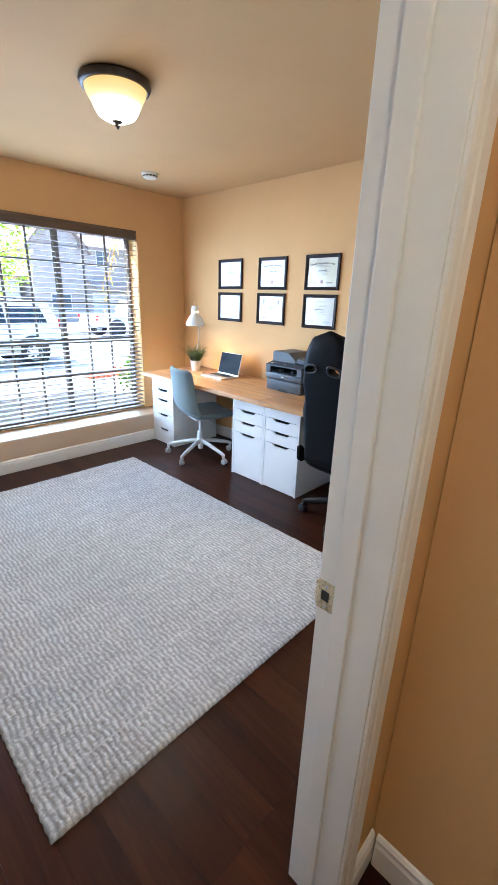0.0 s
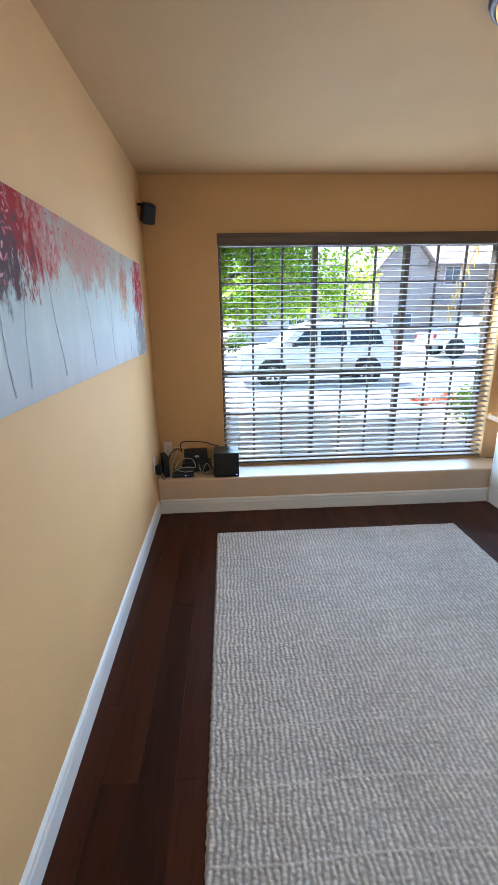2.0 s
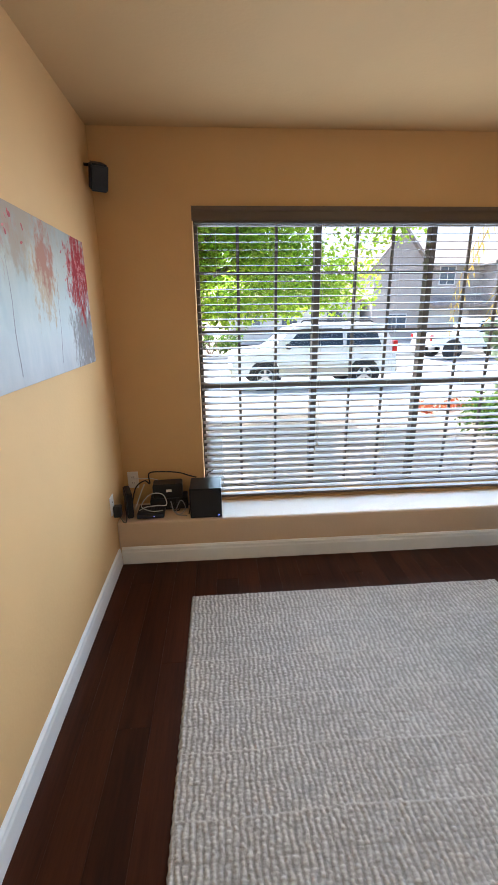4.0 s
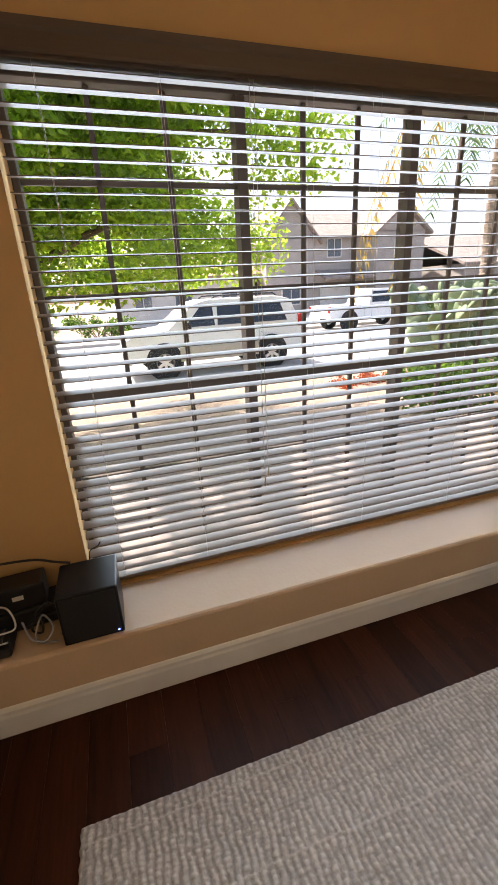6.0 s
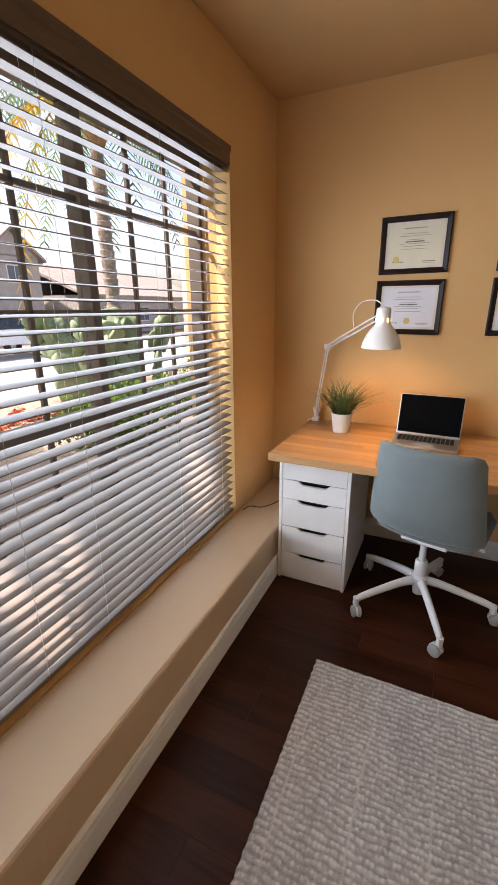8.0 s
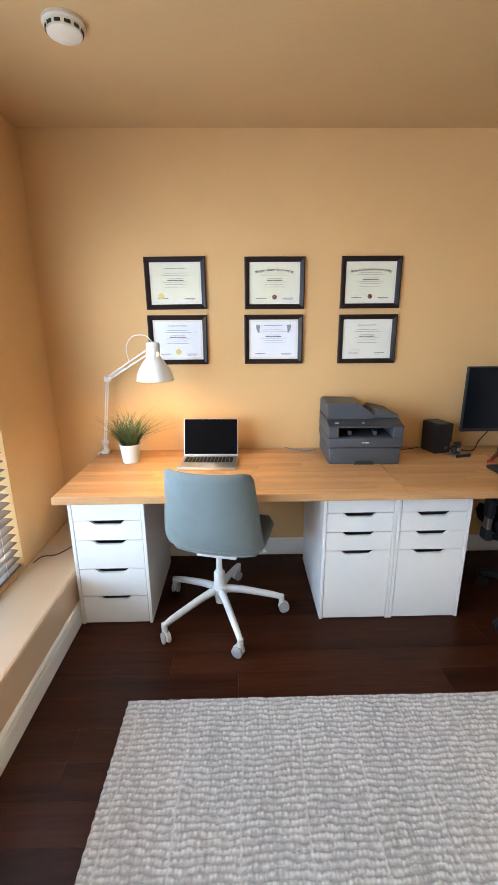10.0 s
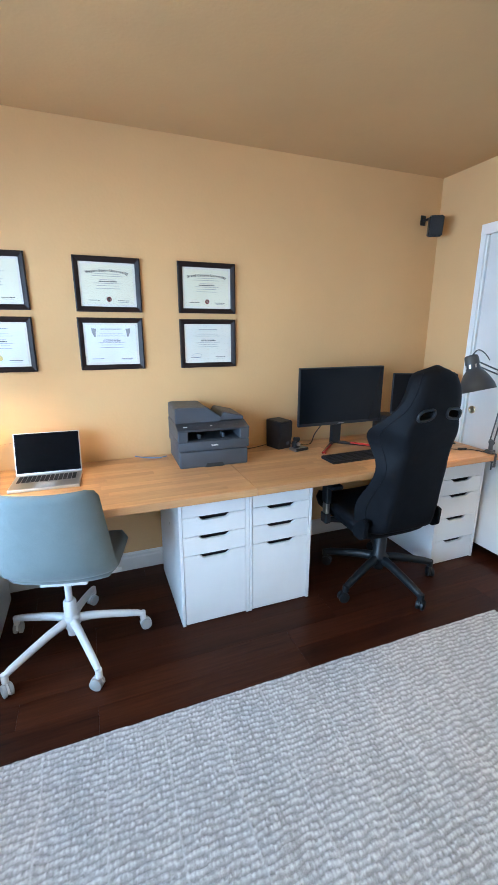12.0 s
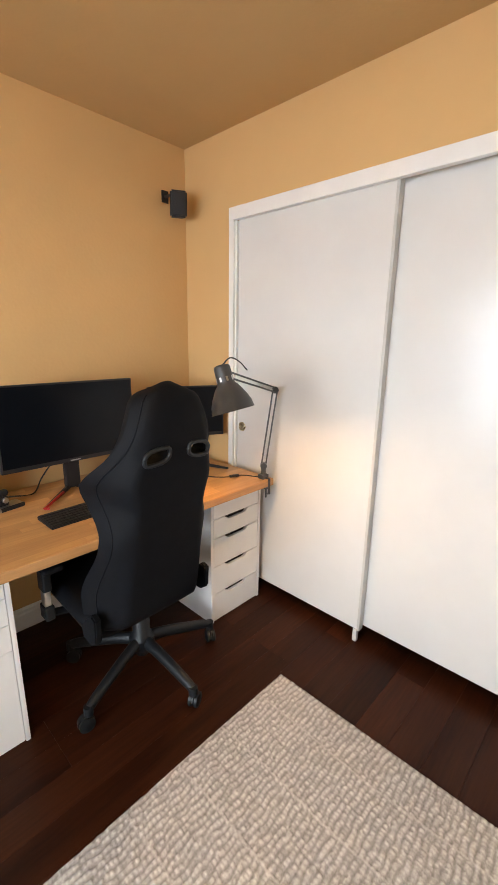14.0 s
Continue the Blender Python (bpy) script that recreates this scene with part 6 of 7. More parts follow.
tree = thing("tree", "leafy green shade tree in the front yard", "tree", Matrix.Translation((-8.6, -0.50, -0.34)))
bm = bm_new()
tube(bm, smooth_path([(0, 0, -0.1), (0.03, 0.02, 0.8), (-0.04, 0.06, 1.7), (0.05, 0.10, 2.6), (0.0, 0.2, 3.6)], 6), [0.20 - 0.10 * k / 24 for k in range(25)], 14)
trunk = part("trunk", bm, M_BARK, tree, smooth=True)
tr_ = random.Random(5)
clumps = []
for k in range(13):
    a = 2 * math.pi * k / 13 + tr_.uniform(-0.2, 0.2)
    ln, z0 = tr_.uniform(1.6, 3.2), tr_.uniform(2.2, 3.5)
    rise = tr_.uniform(0.2, 2.2)
    end = Vector((math.cos(a) * ln * 0.72, 0.25 + math.sin(a) * ln * 1.05, z0 + rise))
    bm = bm_new()
    pts = smooth_path([(0, 0.12, z0 - 0.2), tuple(Vector((0, 0.15, z0)).lerp(end, 0.5) + Vector((0, 0, 0.3))), tuple(end)], 6)
    tube(bm, pts, [0.06 - 0.045 * i / (len(pts) - 1) for i in range(len(pts))], 7)
    part("limb", bm, M_BARK, tree, smooth=True)
    for f in (0.55, 0.8, 1.05):
        q = Vector((0, 0.15, z0)).lerp(end, f) + Vector((tr_.uniform(-0.3, 0.3), tr_.uniform(-0.3, 0.3), tr_.uniform(-0.2, 0.5)))
        clumps.append((q.x, q.y, q.z, tr_.uniform(0.55, 0.95)))
for k in range(90):
    a, e = tr_.uniform(0, 2 * math.pi), tr_.uniform(-0.5, 1.2)
    rr = tr_.uniform(0.35, 1.0)
    clumps.append((2.5 * rr * math.cos(a) * math.cos(e), 0.1 + 3.45 * rr * math.sin(a) * math.cos(e), 4.7 + 2.6 * rr * math.sin(e), tr_.uniform(0.55, 0.95)))
for k in range(95):
    a = tr_.uniform(0, 2 * math.pi)
    rr = tr_.uniform(0.2, 1.0)
    clumps.append((2.2 * rr * math.cos(a), 0.2 + 2.6 * rr * math.sin(a), tr_.uniform(2.45, 3.7), tr_.uniform(0.3, 0.55)))
# the drooping skirt of the crown
for k in range(70):
    clumps.append((tr_.uniform(-1.8, 1.8), tr_.uniform(-2.2, 2.5), tr_.uniform(1.85, 2.75), tr_.uniform(0.28, 0.46)))
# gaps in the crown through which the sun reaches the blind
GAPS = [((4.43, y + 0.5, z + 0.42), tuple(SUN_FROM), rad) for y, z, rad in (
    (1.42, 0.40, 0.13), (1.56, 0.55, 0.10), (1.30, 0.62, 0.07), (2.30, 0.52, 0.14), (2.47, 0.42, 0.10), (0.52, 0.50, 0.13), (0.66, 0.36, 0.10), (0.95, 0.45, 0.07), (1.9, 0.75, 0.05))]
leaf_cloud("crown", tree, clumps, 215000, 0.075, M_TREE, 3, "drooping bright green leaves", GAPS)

# ---- shrub, cactus, palm ----
shrub = thing("shrub", "dense green shrub beneath the window view", "shrub", Matrix.Translation((-6.9, 5.6, -0.27)))
bm = bm_new()
sr = random.Random(9)
for k in range(12):
    a = sr.uniform(0, 6.28)
    tube(bm, smooth_path([(0.1 * math.cos(a), 0.3 * math.sin(a), 0), (0.4 * math.cos(a), 0.9 * math.sin(a), 0.35), (0.6 * math.cos(a), 1.3 * math.sin(a), 0.75)], 4), 0.012, 5)
part("stems", bm, M_BARK, shrub)
leaf_cloud("foliage", shrub, [(sr.uniform(-0.5, 0.5), sr.uniform(-1.35, 1.6), sr.uniform(0.18, 0.62), sr.uniform(0.22, 0.36)) for _ in range(44)], 6500, 0.075, M_BUSHL, 5)

M_CACTUS = surface("grey-green cactus pad", (0.16, 0.22, 0.12), 0.6, vary=0.12, scale=14, grain=0.4, grain_scale=60)
cactus = thing("prickly_pear", "large grey-green prickly pear cactus in the yard", "cactus", Matrix.Translation((-10.0, 8.1, -0.41)))
kr = random.Random(17)
bm = bm_new()
lathe(bm, [(0, -0.5), (0.28, -0.5), (0.36, -0.2), (0.40, 0.1), (0.34, 0.35), (0.18, 0.5), (0, 0.52)], 14)
for vtx in bm.verts:
    vtx.co.z *= 0.62
    vtx.co.y *= 0.22
pad_me = finish(bm, True)
pad_me.materials.append(M_CACTUS)
made = []


def pad(base, lean, turn, size):
    m = Matrix.Translation(base) @ pose(0, 0, 0, 0, lean, 0) @ pose(0, 0, 0, 0, 0, turn) @ Matrix.Translation((0, 0, 0.29 * size)) @ Matrix.Scale(size, 4)
    o = new("pad", pad_me)
    o.parent = cactus
    o.matrix_basis = m
    made.append(o)
    return Matrix.Translation(base) @ pose(0, 0, 0, 0, lean, 0) @ Vector((0, 0, 0.56 * size)), lean


def grow(base, lean, level):
    size = max(0.42, (1.05 - 0.12 * level) * kr.uniform(0.75, 1.1))
    tip, l2 = pad(base, lean, kr.uniform(0, 180), size)
    if level < 4:
        for s in range(kr.choice((1, 2, 2)) if level else 2):
            if tip.z < 2.55:
                grow(tip + Vector((kr.uniform(-0.1, 0.1), kr.uniform(-0.12, 0.12), -0.06)), max(-48, min(48, l2 + kr.uniform(-32, 32))), level + 1)


for dy in (-1.2, -0.7, -0.2, 0.3, 0.8, 1.3):
    grow(Vector((kr.uniform(-0.35, 0.35), dy, -0.02)), kr.uniform(-15, 15), 0)

M_PALMT = surface("grey palm trunk", (0.26, 0.21, 0.17), 0.9, vary=0.2, scale=5, grain=0.8, grain_scale=25, stretch=(1, 1, 3))
M_FROND = leaf_material("blue-green palm leaflet", (0.05, 0.09, 0.05), (0.12, 0.17, 0.09), (1.3, 1.4, 1.1))
M_FRONDY = leaf_material("dry yellow palm leaflet", (0.30, 0.22, 0.05), (0.46, 0.36, 0.08), (1.5, 1.35, 0.8))
palm = thing("palm_tree", "feather palm with grey trunk and some dry yellow fronds", "palm tree", Matrix.Translation((-11.2, 9.55, -0.47)))
bm = bm_new()
for k in range(26):
    z = k * 0.22
    r_ = 0.20 - 0.0022 * k
    lathe(bm, [(r_ * 0.92, z), (r_ * 1.08, z + 0.20), (r_ * 0.92, z + 0.22)], 14, 0.04 * math.sin(k * 0.2), 0.03 * math.cos(k * 0.23))
part("trunk", bm, M_PALMT, palm)
bm = bm_new()
lathe(bm, [(0.16, 5.5), (0.30, 5.8), (0.32, 6.1), (0.2, 6.5), (0, 6.6)], 14)
part("crown_base", bm, surface("brown palm boots", (0.28, 0.17, 0.09), 0.9, vary=0.25, scale=6, grain=1.0, grain_scale=20), palm)
pm = random.Random(31)


def frond(a, droop, length, mat, label=""):
    bm = bm_new()
    d = Vector((math.cos(a), math.sin(a), 0))
    pts = []
    for i in range(17):
        f = i / 16
        pts.append(Vector((0, 0, 6.2)) + d * length * (f - 0.22 * f * f * droop) + Vector((0, 0, length * (0.55 * (1.6 - droop) * f - 0.85 * droop * f * f))))
    tube(bm, pts, [0.022 - 0.017 * i / 16 for i in range(17)], 5)
    for i in range(2, 17):
        for sub in (0.0, 0.5):
            q = pts[i] if sub == 0 or i == 16 else pts[i].lerp(pts[i + 1] if i < 16 else pts[i], sub)
            tang = (pts[min(i + 1, 16)] - pts[i - 1]).normalized()
            side = tang.cross(Vector((0, 0, 1)))
            side = side.normalized() if side.length > 0.05 else Vector((-d.y, d.x, 0))
            for s in (-1, 1):
                ll = 0.55 * (1 - abs(i / 16 - 0.5) * 0.9) * pm.uniform(0.8, 1.1)
                tip = q + side * s * ll * 0.75 + tang * ll * 0.45 + Vector((0, 0, -ll * 0.55 * pm.uniform(0.5, 1.3)))
                w = tang * 0.026
                mid = q.lerp(tip, 0.5) + Vector((0, 0, 0.03))
                a0, a1 = bm.verts.new(q - w), bm.verts.new(q + w)
                m0, m1 = bm.verts.new(mid - w), bm.verts.new(mid + w)
                t0 = bm.verts.new(tip)
                bm.faces.new((a0, a1, m1, m0))
                bm.faces.new((m0, m1, t0))
    part("frond", bm, mat, palm, label)


for k in range(18):
    frond(2 * math.pi * k / 18 + pm.uniform(-0.15, 0.15), pm.uniform(0.7, 1.15), pm.uniform(2.9, 3.6), M_FROND)
for a, dr, ln in ((-1.80, 1.25, 4.6), (-1.66, 1.3, 4.9), (-1.55, 1.2, 4.7), (-1.42, 1.35, 4.3)):
    frond(a, dr, ln, M_FRONDY, "dry yellow frond")

# red groundcover by the kerb
M_REDL = leaf_material("rust red groundcover leaf", (0.24, 0.06, 0.03), (0.42, 0.13, 0.06), (1.2, 1.0, 0.8))
for k, (x, y) in enumerate(((-9.3, 4.7), (-9.6, 5.4), (-9.2, 5.9))):
    g = thing("red_shrub", "low rust-red groundcover plant near the street", "shrub", Matrix.Translation((x, y, -0.38)), group="red groundcover")
    leaf_cloud("foliage", g, [(kr.uniform(-0.3, 0.3), kr.uniform(-0.3, 0.3), 0.08, 0.14) for _ in range(8)], 420, 0.06, M_REDL, 40 + k)

# ---- vehicles ----
M_CARW = surface("white car paint", (0.76, 0.76, 0.74), 0.2, vary=0.01, scale=2)
M_CART = surface("champagne lower cladding", (0.46, 0.41, 0.33), 0.35, vary=0.03, scale=3)
M_CARG = surface("tinted car glass", (0.015, 0.02, 0.025), 0.06, vary=0.0)
M_TYRE = surface("tyre rubber", (0.018, 0.018, 0.018), 0.8, vary=0.1)
M_RIM = surface("alloy rim", (0.55, 0.55, 0.55), 0.3, metal=0.8)
M_TAIL = surface("red tail lamp", (0.45, 0.02, 0.02), 0.2)
M_HEAD = surface("clear head lamp", (0.7, 0.72, 0.75), 0.1)


def wheel(parent, y, x, r=0.38):
    bm = bm_new()
    m = Matrix.Translation((x, y, r)) @ pose(0, 0, 0, 0, 90)
    lathe(bm, [(r * 0.62, -0.12), (r * 0.93, -0.12), (r, -0.085), (r, 0.085), (r * 0.93, 0.12), (r * 0.62, 0.12)], 28, m=m)
    w = part("wheel", bm, M_TYRE, parent, angle=40)
    bm = bm_new()
    lathe(bm, [(r * 0.64, 0.10), (r * 0.58, 0.115), (r * 0.52, 0.07), (r * 0.18, 0.085), (0, 0.09)], 24, m=m)
    for k in range(6):
        a = math.pi * k / 3
        v0 = len(bm.verts)
        box(bm, r * 0.12, r * 0.56, -0.035, 0.035, 0.078, 0.108)
        bm.verts.ensure_lookup_table()
        bmesh.ops.transform(bm, matrix=m @ pose(0, 0, 0, 0, 0, math.degrees(a)), verts=bm.verts[v0:])
    part("rim", bm, M_RIM, w)


def body_from(outline, half, tuck):
    """A car body: the side outline (y, z), pinched in above the belt line."""
    bm = bm_new()
    n = len(outline)
    cols = []
    for s in (-1, -0.86, 0.86, 1):
        col = []
        for y, z in outline:
            w = half * s * (1 - tuck(z))
            lift = -0.02 if abs(s) == 1 else 0.0
            col.append(bm.verts.new((w, y, z + (lift if z > 1.0 else 0))))
        cols.append(col)
    for a, c in zip(cols, cols[1:]):
        for i in range(n):
            j = (i + 1) % n
            bm.faces.new((a[i], a[j], c[j], c[i]))
    bm.faces.new(list(reversed(cols[0])))
    bm.faces.new(cols[-1])
    return bm


def suv(m):
    car = thing("car", "white sport utility vehicle with champagne lower trim, parked at the kerb", "car", m)
    tuck = lambda z: 0.0 if z < 1.05 else 0.20 * (z - 1.05) / 0.75
    out = [(-2.42, 0.42), (-2.46, 0.62), (-2.40, 0.98), (-2.20, 1.10), (-1.35, 1.18), (-0.62, 1.76), (-0.25, 1.84), (1.70, 1.84), (2.05, 1.76), (2.34, 1.15), (2.40, 0.70), (2.36, 0.42)]
    part("body", body_from(out, 0.98, tuck), M_CARW, car, angle=35)
    for s in (-1, 1):
        bm = bm_new()
        box(bm, s * 0.985 - 0.02, s * 0.985 + 0.012, -1.10, 1.05, 0.36, 0.72, 0.02)
        part("lower_trim", bm, M_CART, car)
        for y0, y1, z1 in ((-0.92, -0.12, 1.70), (-0.04, 0.78, 1.70), (0.88, 1.92, 1.68)):
            bm = bm_new()
            fr = -0.42 if y0 < -0.5 else (y0 + 0.03)
            bk = y1 - (0.16 if y1 > 1.5 else 0.02)
            x0, x1 = s * 0.985 * (1 - tuck(1.20)), s * 0.985 * (1 - tuck(z1))
            vs = [bm.verts.new(p) for p in ((x0, y0, 1.20), (x0, y1, 1.20), (x1, bk, z1), (x1, fr, z1))]
            vs2 = [bm.verts.new(v_.co - Vector((s * 0.03, 0, 0))) for v_ in vs]
            bm.faces.new(vs)
            bm.faces.new(list(reversed(vs2)))
            for i in range(4):
                bm.faces.new((vs[i], vs2[i], vs2[(i + 1) % 4], vs[(i + 1) % 4]))
            part("side_window", bm, M_CARG, car)
        for y in (-1.50, 1.42):
            bm = bm_new()
            lathe(bm, [(0, 0.0), (0.47, 0.0), (0.47, 0.012), (0, 0.012)], 28, m=Matrix.Translation((s * 0.972, y, 0.40)) @ pose(0, 0, 0, 0, 90 * s))
            part("wheel_arch", bm, M_DARK, car)
            wheel(car, y, s * 0.90)
        bm = bm_new()
        box(bm, s * 0.93 - 0.06, s * 0.93 + 0.055, 2.25, 2.39, 1.02, 1.34, 0.02)
        part("tail_lamp", bm, M_TAIL, car)
        bm = bm_new()
        box(bm, s * 0.86 - 0.12, s * 0.86 + 0.11, -2.46, -2.22, 0.80, 0.98, 0.02)
        part("head_lamp", bm, M_HEAD, car)
        bm = bm_new()
        box(bm, s * 1.07 - 0.09, s * 1.07 + 0.09, -0.92, -0.78, 1.16, 1.32, 0.03)
        part("mirror", bm, M_BLACKP, car)
        bm = bm_new()
        tube(bm, [(s * 0.72, -0.1, 1.85), (s * 0.72, 0.0, 1.91), (s * 0.72, 1.6, 1.91), (s * 0.72, 1.7, 1.85)], 0.022, 6)
        part("roof_rail", bm, M_BLACKP, car)
    for nm, y0, y1, z0, z1 in (("bumper", -2.50, -2.30, 0.38, 0.66), ("bumper", 2.28, 2.46, 0.40, 0.66)):
        bm = bm_new()
        box(bm, -0.95, 0.95, y0, y1, z0, z1, 0.04)
        part(nm, bm, M_CART, car)
    bm = bm_new()
    prism(bm, [(-1.30, 1.20), (-0.66, 1.73), (-0.64, 1.72), (-1.27, 1.18)], -0.80, 0.80, axis="x")
    part("windscreen", bm, M_CARG, car)
    return car


suv(Matrix.Translation((-14.35, 3.27, -0.585)) @ pose(0, 0, 0, 0, 0, 2))


def pickup(m):
    car = thing("truck", "white pickup truck parked across the street", "truck", m)
    tuck = lambda z: 0.0 if z < 1.1 else 0.18 * (z - 1.1) / 0.7
    out = [(-2.7, 0.55), (-2.72, 1.0), (-2.6, 1.12), (-1.5, 1.20), (-0.95, 1.80), (0.35, 1.84), (0.55, 1.22), (0.62, 1.16), (2.65, 1.16), (2.68, 0.60)]
    part("body", body_from(out, 0.96, tuck), M_CARW, car, angle=35)
    for s in (-1, 1):
        bm = bm_new()
        x0, x1 = s * 0.965 * (1 - tuck(1.22)), s * 0.965 * (1 - tuck(1.7))
        vs = [bm.verts.new(p) for p in ((x0, -1.2, 1.22), (x0, 0.42, 1.22), (x1, 0.28, 1.7), (x1, -0.85, 1.7))]
        vs2 = [bm.verts.new(v_.co - Vector((s * 0.03, 0, 0))) for v_ in vs]
        bm.faces.new(vs)
        bm.faces.new(list(reversed(vs2)))
        for i in range(4):
            bm.faces.new((vs[i], vs2[i], vs2[(i + 1) % 4], vs[(i + 1) % 4]))
        part("side_window", bm, M_CARG, car)
        for y in (-1.65, 1.62):
            bm = bm_new()
            lathe(bm, [(0, 0.0), (0.48, 0.0), (0.48, 0.012), (0, 0.012)], 24, m=Matrix.Translation((s * 0.955, y, 0.45)) @ pose(0, 0, 0, 0, 90 * s))
            part("wheel_arch", bm, M_DARK, car)
            wheel(car, y, s * 0.86, 0.40)
        bm = bm_new()
        box(bm, s * 0.9 - 0.05, s * 0.9 + 0.05, 2.6, 2.72, 0.85, 1.12, 0.01)
        part("tail_lamp", bm, M_TAIL, car)
    return car


pickup(Matrix.Translation((-21.2, 12.8, -0.585)) @ pose(0, 0, 0, 0, 0, 182))

# ---- houses across the street ----
M_GREYS = surface("taupe stucco", (0.36, 0.325, 0.29), 0.9, vary=0.05, scale=2, grain=0.4, grain_scale=20)
M_WHITES = surface("white stucco", (0.62, 0.60, 0.56), 0.9, vary=0.04, scale=2)
M_ROOFG = surface("grey brown roof tile", (0.26, 0.22, 0.19), 0.85, vary=0.12, scale=3, grain=0.4, grain_scale=8)
M_HWIN = surface("far window glass", (0.10, 0.12, 0.14), 0.1, vary=0.0)
HOUSE_Z = -0.6


def house_window(parent, x, y0, y1, z0, z1):
    bm = bm_new()
    box(bm, x - 0.05, x + 0.03, y0, y1, z0, z1)
    w = part("window", bm, M_WHITES, parent)
    bm = bm_new()
    ym = (y0 + y1) / 2
    for a, c in ((y0 + 0.08, ym - 0.03), (ym + 0.03, y1 - 0.08)):
        box(bm, x + 0.03, x + 0.045, a, c, z0 + 0.08, z1 - 0.08)
    part("pane", bm, M_HWIN, w)


def gable_roof(parent, x0, x1, y0, y1, ze, zr, mat, over=0.4):
    """A ridged roof with its gable towards the street: the ridge runs along x."""
    ym = (y0 + y1) / 2
    bm = bm_new()
    k = (zr - ze) / (ym - y0)
    prism(bm, [(y0 - over, ze - over * k), (ym, zr), (y1 + over, ze - over * k), (y1 + over, ze - over * k + 0.18), (ym, zr + 0.2), (y0 - over, ze - over * k + 0.18)], x0, x1 + over, axis="x")
    r = part("roof", bm, mat, parent)
    bm = bm_new()
    prism(bm, [(y0, ze - 0.05), (ym, zr - 0.05), (y1, ze - 0.05)], x1 - 0.2, x1, axis="x")
    part("gable", bm, M_GREYS, parent)
    return r


house = thing("house", "two-storey taupe stucco house with gabled tile roof", "house")
bm = bm_new()
box(bm, -42, -32, 11.6, 24.5, HOUSE_Z, 4.75)
part("wall", bm, M_GREYS, house)
gable_roof(house, -42, -32, 11.6, 15.4, 4.75, 7.0, M_ROOFG)
bm = bm_new()
prism(bm, [(-31.6, 4.62), (-37, 6.9), (-42.4, 4.62), (-42.4, 4.82), (-37, 7.1), (-31.6, 4.82)], 15.0, 24.9, axis="y")
part("roof", bm, M_ROOFG, house)
bm = bm_new()
box(bm, -32, -30.6, 19.6, 23.6, HOUSE_Z, 5.0)
part("wing_wall", bm, M_GREYS, house)
gable_roof(house, -36, -30.6, 19.6, 23.6, 5.0, 6.6, M_ROOFG)
house_window(house, -31.99, 16.3, 17.5, 3.4, 4.7)
house_window(house, -30.59, 21.0, 22.2, 3.2, 4.4)
house_window(house, -31.99, 12.7, 14.2, 0.3, 1.5)
bm = bm_new()
box(bm, -32.02, -31.9, 15.8, 18.8, HOUSE_Z, 1.7)
gd = part("garage_door", bm, M_WHITES, house)
for k in range(4):
    bm = bm_new()
    box(bm, -31.905, -31.885, 15.9, 18.7, HOUSE_Z + 0.06 + k * 0.56, HOUSE_Z + 0.58 + k * 0.56)
    part("panel", bm, M_WHITES, gd)
bm = bm_new()
prism(bm, [(-32, 2.4), (-30.4, 1.9), (-30.4, 2.05), (-32, 2.6)], 15.4, 19.4, axis="y")
part("porch_roof", bm, M_ROOFG, house)

low = thing("house", "low white stucco house with a clay tile roof", "house")
bm = bm_new()
box(bm, -44, -33.5, 1.2, 11.2, HOUSE_Z, 2.5)
part("wall", bm, M_WHITES, low)
bm = bm_new()
prism(bm, [(-32.9, 2.35), (-38.5, 4.2), (-44.5, 2.35), (-44.5, 2.5), (-38.5, 4.4), (-32.9, 2.55)], 0.7, 11.6, axis="y")
part("roof", bm, M_TILE, low)
for y0 in (2.4, 5.2, 8.6):
    house_window(low, -33.49, y0, y0 + 1.3, 0.6, 1.8)
third = thing("house", "single-storey tan stucco house with a grey roof", "house")
bm = bm_new()
box(bm, -42, -30, 27.0, 44.0, HOUSE_Z, 2.6)
part("wall", bm, M_GREYS, third)
bm = bm_new()
prism(bm, [(-29.4, 2.45), (-36, 4.9), (-42.6, 2.45), (-42.6, 2.6), (-36, 5.1), (-29.4, 2.65)], 26.4, 44.6, axis="y")
part("roof", bm, M_ROOFG, third)
for y0 in (29.0, 33.5, 38.0):
    house_window(third, -29.99, y0, y0 + 1.6, 0.4, 1.7)
fourth = thing("house", "tan stucco house beyond the shade tree", "house")
bm = bm_new()
box(bm, -46, -35, -22.0, -6.0, HOUSE_Z, 2.7)
part("wall", bm, M_GREYS, fourth)
bm = bm_new()
prism(bm, [(-34.4, 2.55), (-40.5, 4.8), (-46.6, 2.55), (-46.6, 2.7), (-40.5, 5.0), (-34.4, 2.75)], -22.6, -5.4, axis="y")
part("roof", bm, M_TILE, fourth)
for y0 in (-20.0, -15.0, -10.0):
    house_window(fourth, -34.99, y0, y0 + 1.6, 0.5, 1.8)

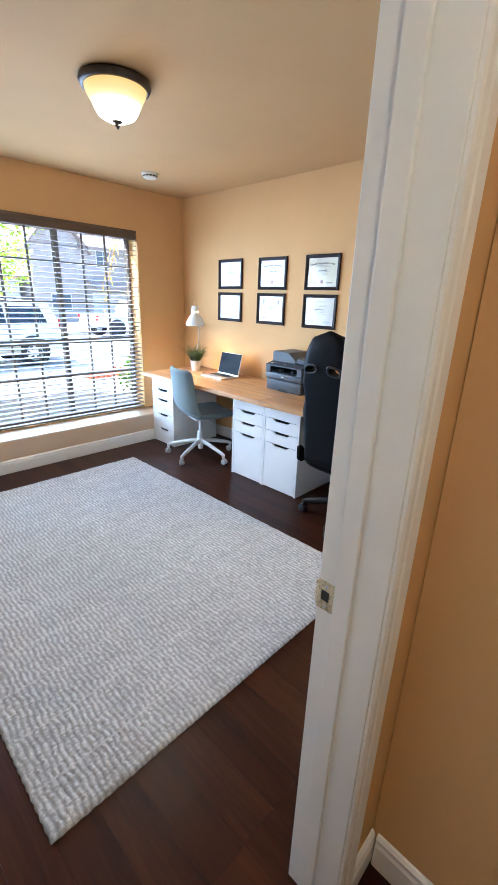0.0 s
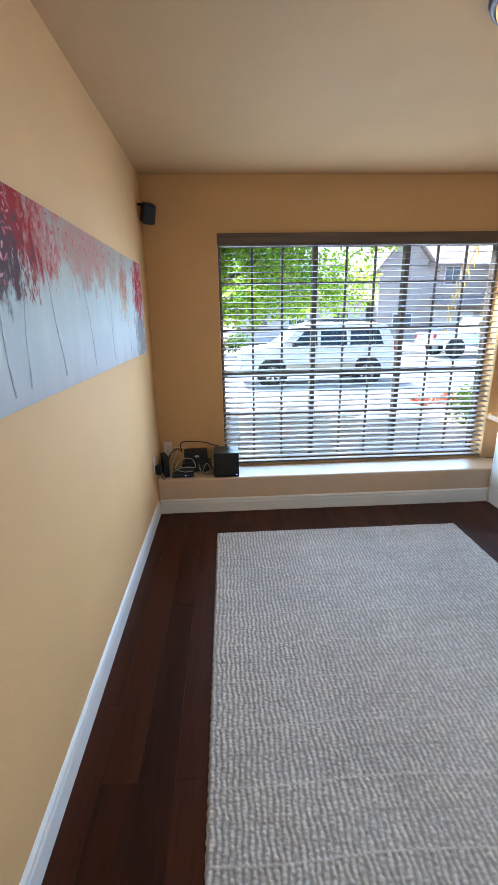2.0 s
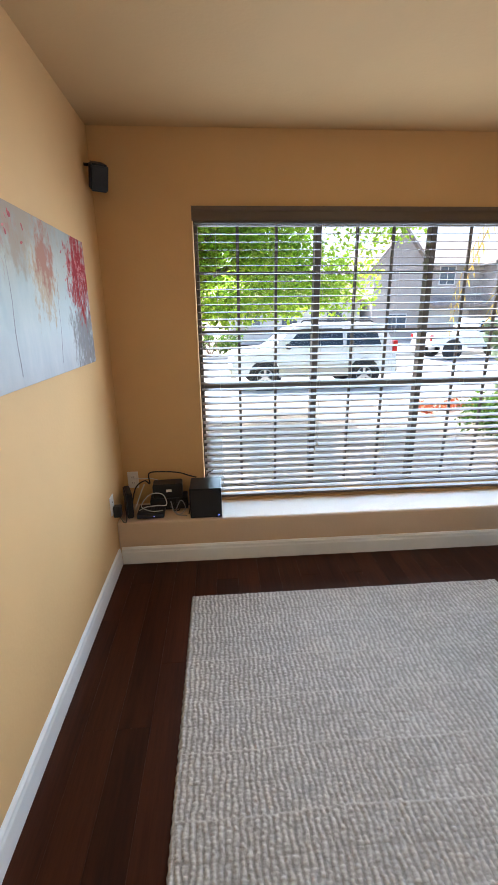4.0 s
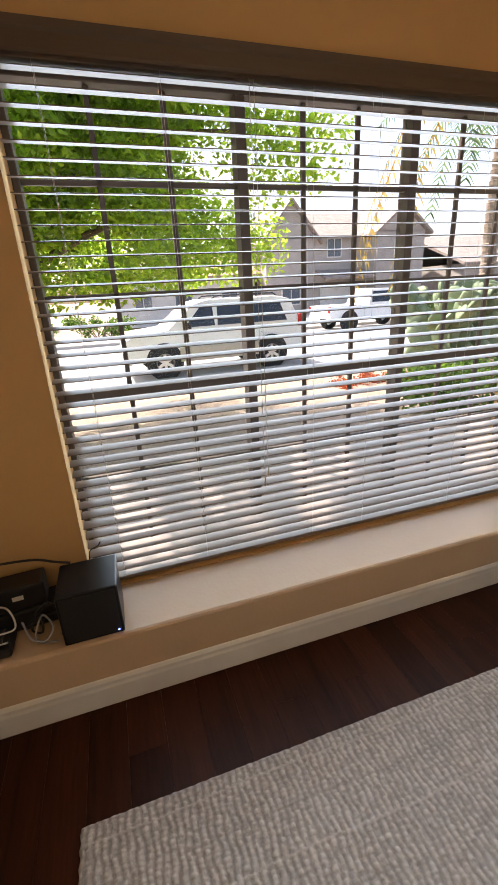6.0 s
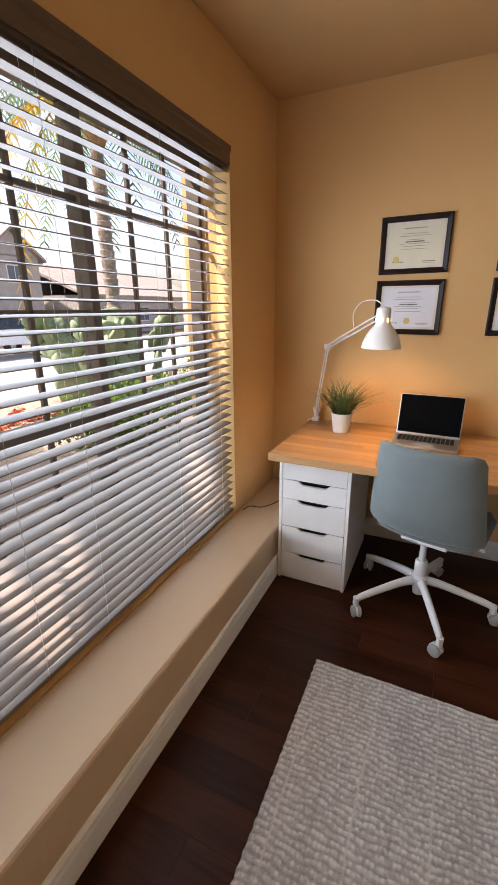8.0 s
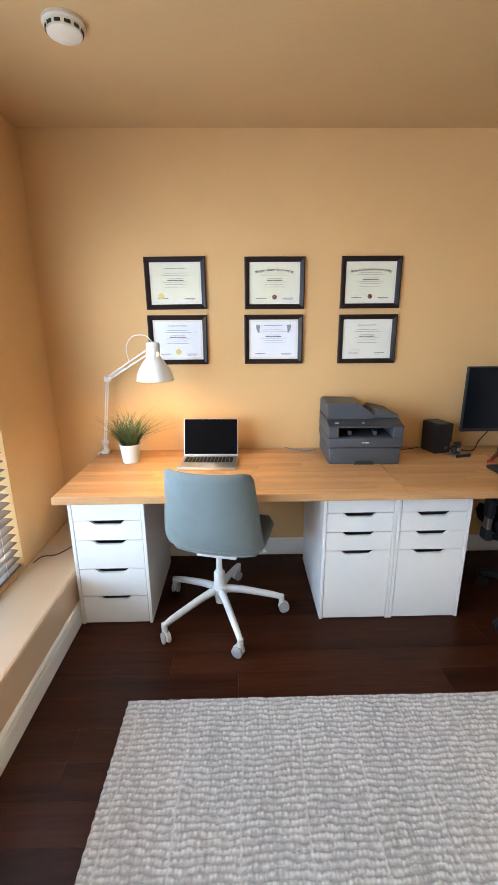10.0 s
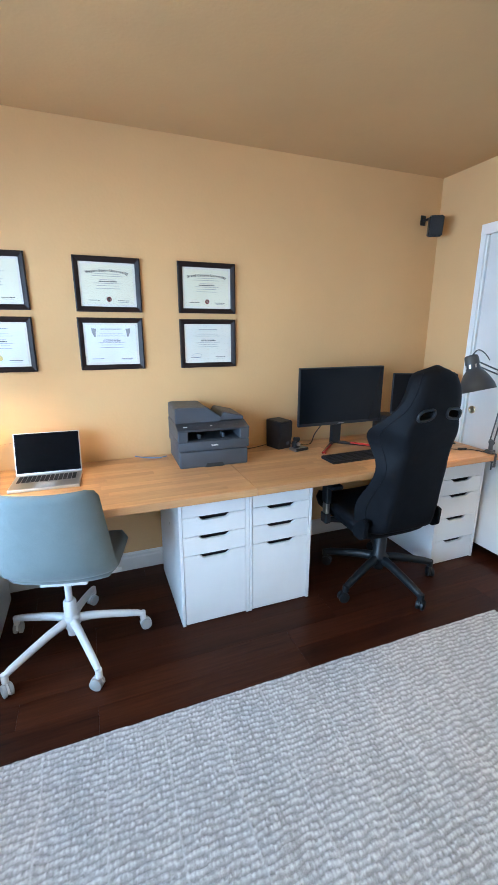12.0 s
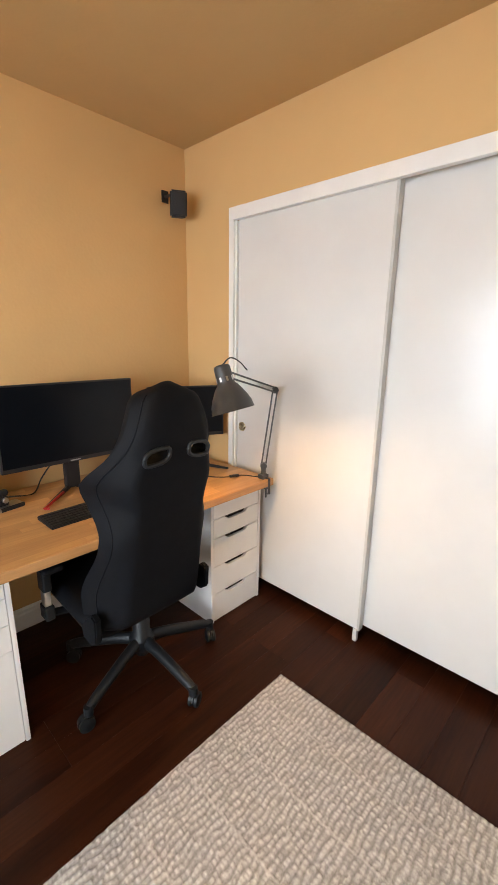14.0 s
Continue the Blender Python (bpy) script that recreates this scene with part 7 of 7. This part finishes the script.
hr = random.Random(77)
for k, (x, y, n, w) in enumerate(((-26.5, -4.5, 2600, 2.4), (-27.0, 0.0, 1500, 1.5), (-25.5, 19.0, 1300, 1.2), (-29.5, 26.5, 1800, 1.7))):
    h = thing("hedge", "rounded green garden shrub across the street", "shrub", Matrix.Translation((x, y, HOUSE_Z)), group="far shrubs")
    bm = bm_new()
    for s in range(6):
        a = hr.uniform(0, 6.28)
        tube(bm, [(0.1 * math.cos(a), 0.1 * math.sin(a), -0.1), (0.4 * math.cos(a), w * 0.5 * math.sin(a), 0.7)], 0.03, 5)
    part("stems", bm, M_BARK, h)
    leaf_cloud("foliage", h, [(hr.uniform(-0.6, 0.6), hr.uniform(-w, w), hr.uniform(0.3, 1.0), hr.uniform(0.4, 0.6)) for _ in range(14)], n, 0.16, M_BUSHL, 60 + k)
sign = thing("yard_sign", "small red and white sign on a post across the street", "sign", Matrix.Translation((-22.9, 13.0, -0.5)))
bm = bm_new()
tube(bm, [(0, 0, 0), (0, 0, 1.5)], 0.04, 8)
part("post", bm, M_WHITES, sign)
bm = bm_new()
box(bm, 0.03, 0.06, -0.35, 0.35, 0.75, 1.45)
bd = part("board", bm, M_CARW, sign)
bm = bm_new()
box(bm, 0.06, 0.065, -0.32, 0.32, 1.05, 1.25)
part("red_bar", bm, M_TAIL, bd)

# ---- floor planks ----
PW, PT = 0.125, 0.014
plank_meshes = {}


def plank_mesh(length):
    key = round(length, 3)
    if key not in plank_meshes:
        bm = bm_new()
        vs = box(bm, 0, length - 0.0003, 0, PW - 0.0003, -PT, 0)
        top = [e for e in bm.edges if all(abs(v.co.z) < 1e-6 for v in e.verts)]
        bmesh.ops.bevel(bm, geom=top, offset=0.0004, segments=1, affect="EDGES")
        me = finish(bm)
        me.materials.append(M_FLOOR)
        plank_meshes[key] = me
    return plank_meshes[key]


floor_ob = bpy.data.objects["floor"]
rng = random.Random(4)
row, y = 0, YS - 0.02
while y < YN:
    x = XW - 0.1 - rng.choice((0.0, 0.3, 0.6, 0.9))
    end = 1.5
    while x < end:
        L = rng.choice((0.9, 1.2, 1.2))
        if x + L > BENCH_X - 0.05 and not (x > HALL_X and y > HALL_Y):
            o = new("plank", plank_mesh(L))
            o.parent = floor_ob
            o.matrix_basis = Matrix.Translation((x, y, rng.uniform(-0.0003, 0.0)))
        x += L
    y += PW
    row += 1
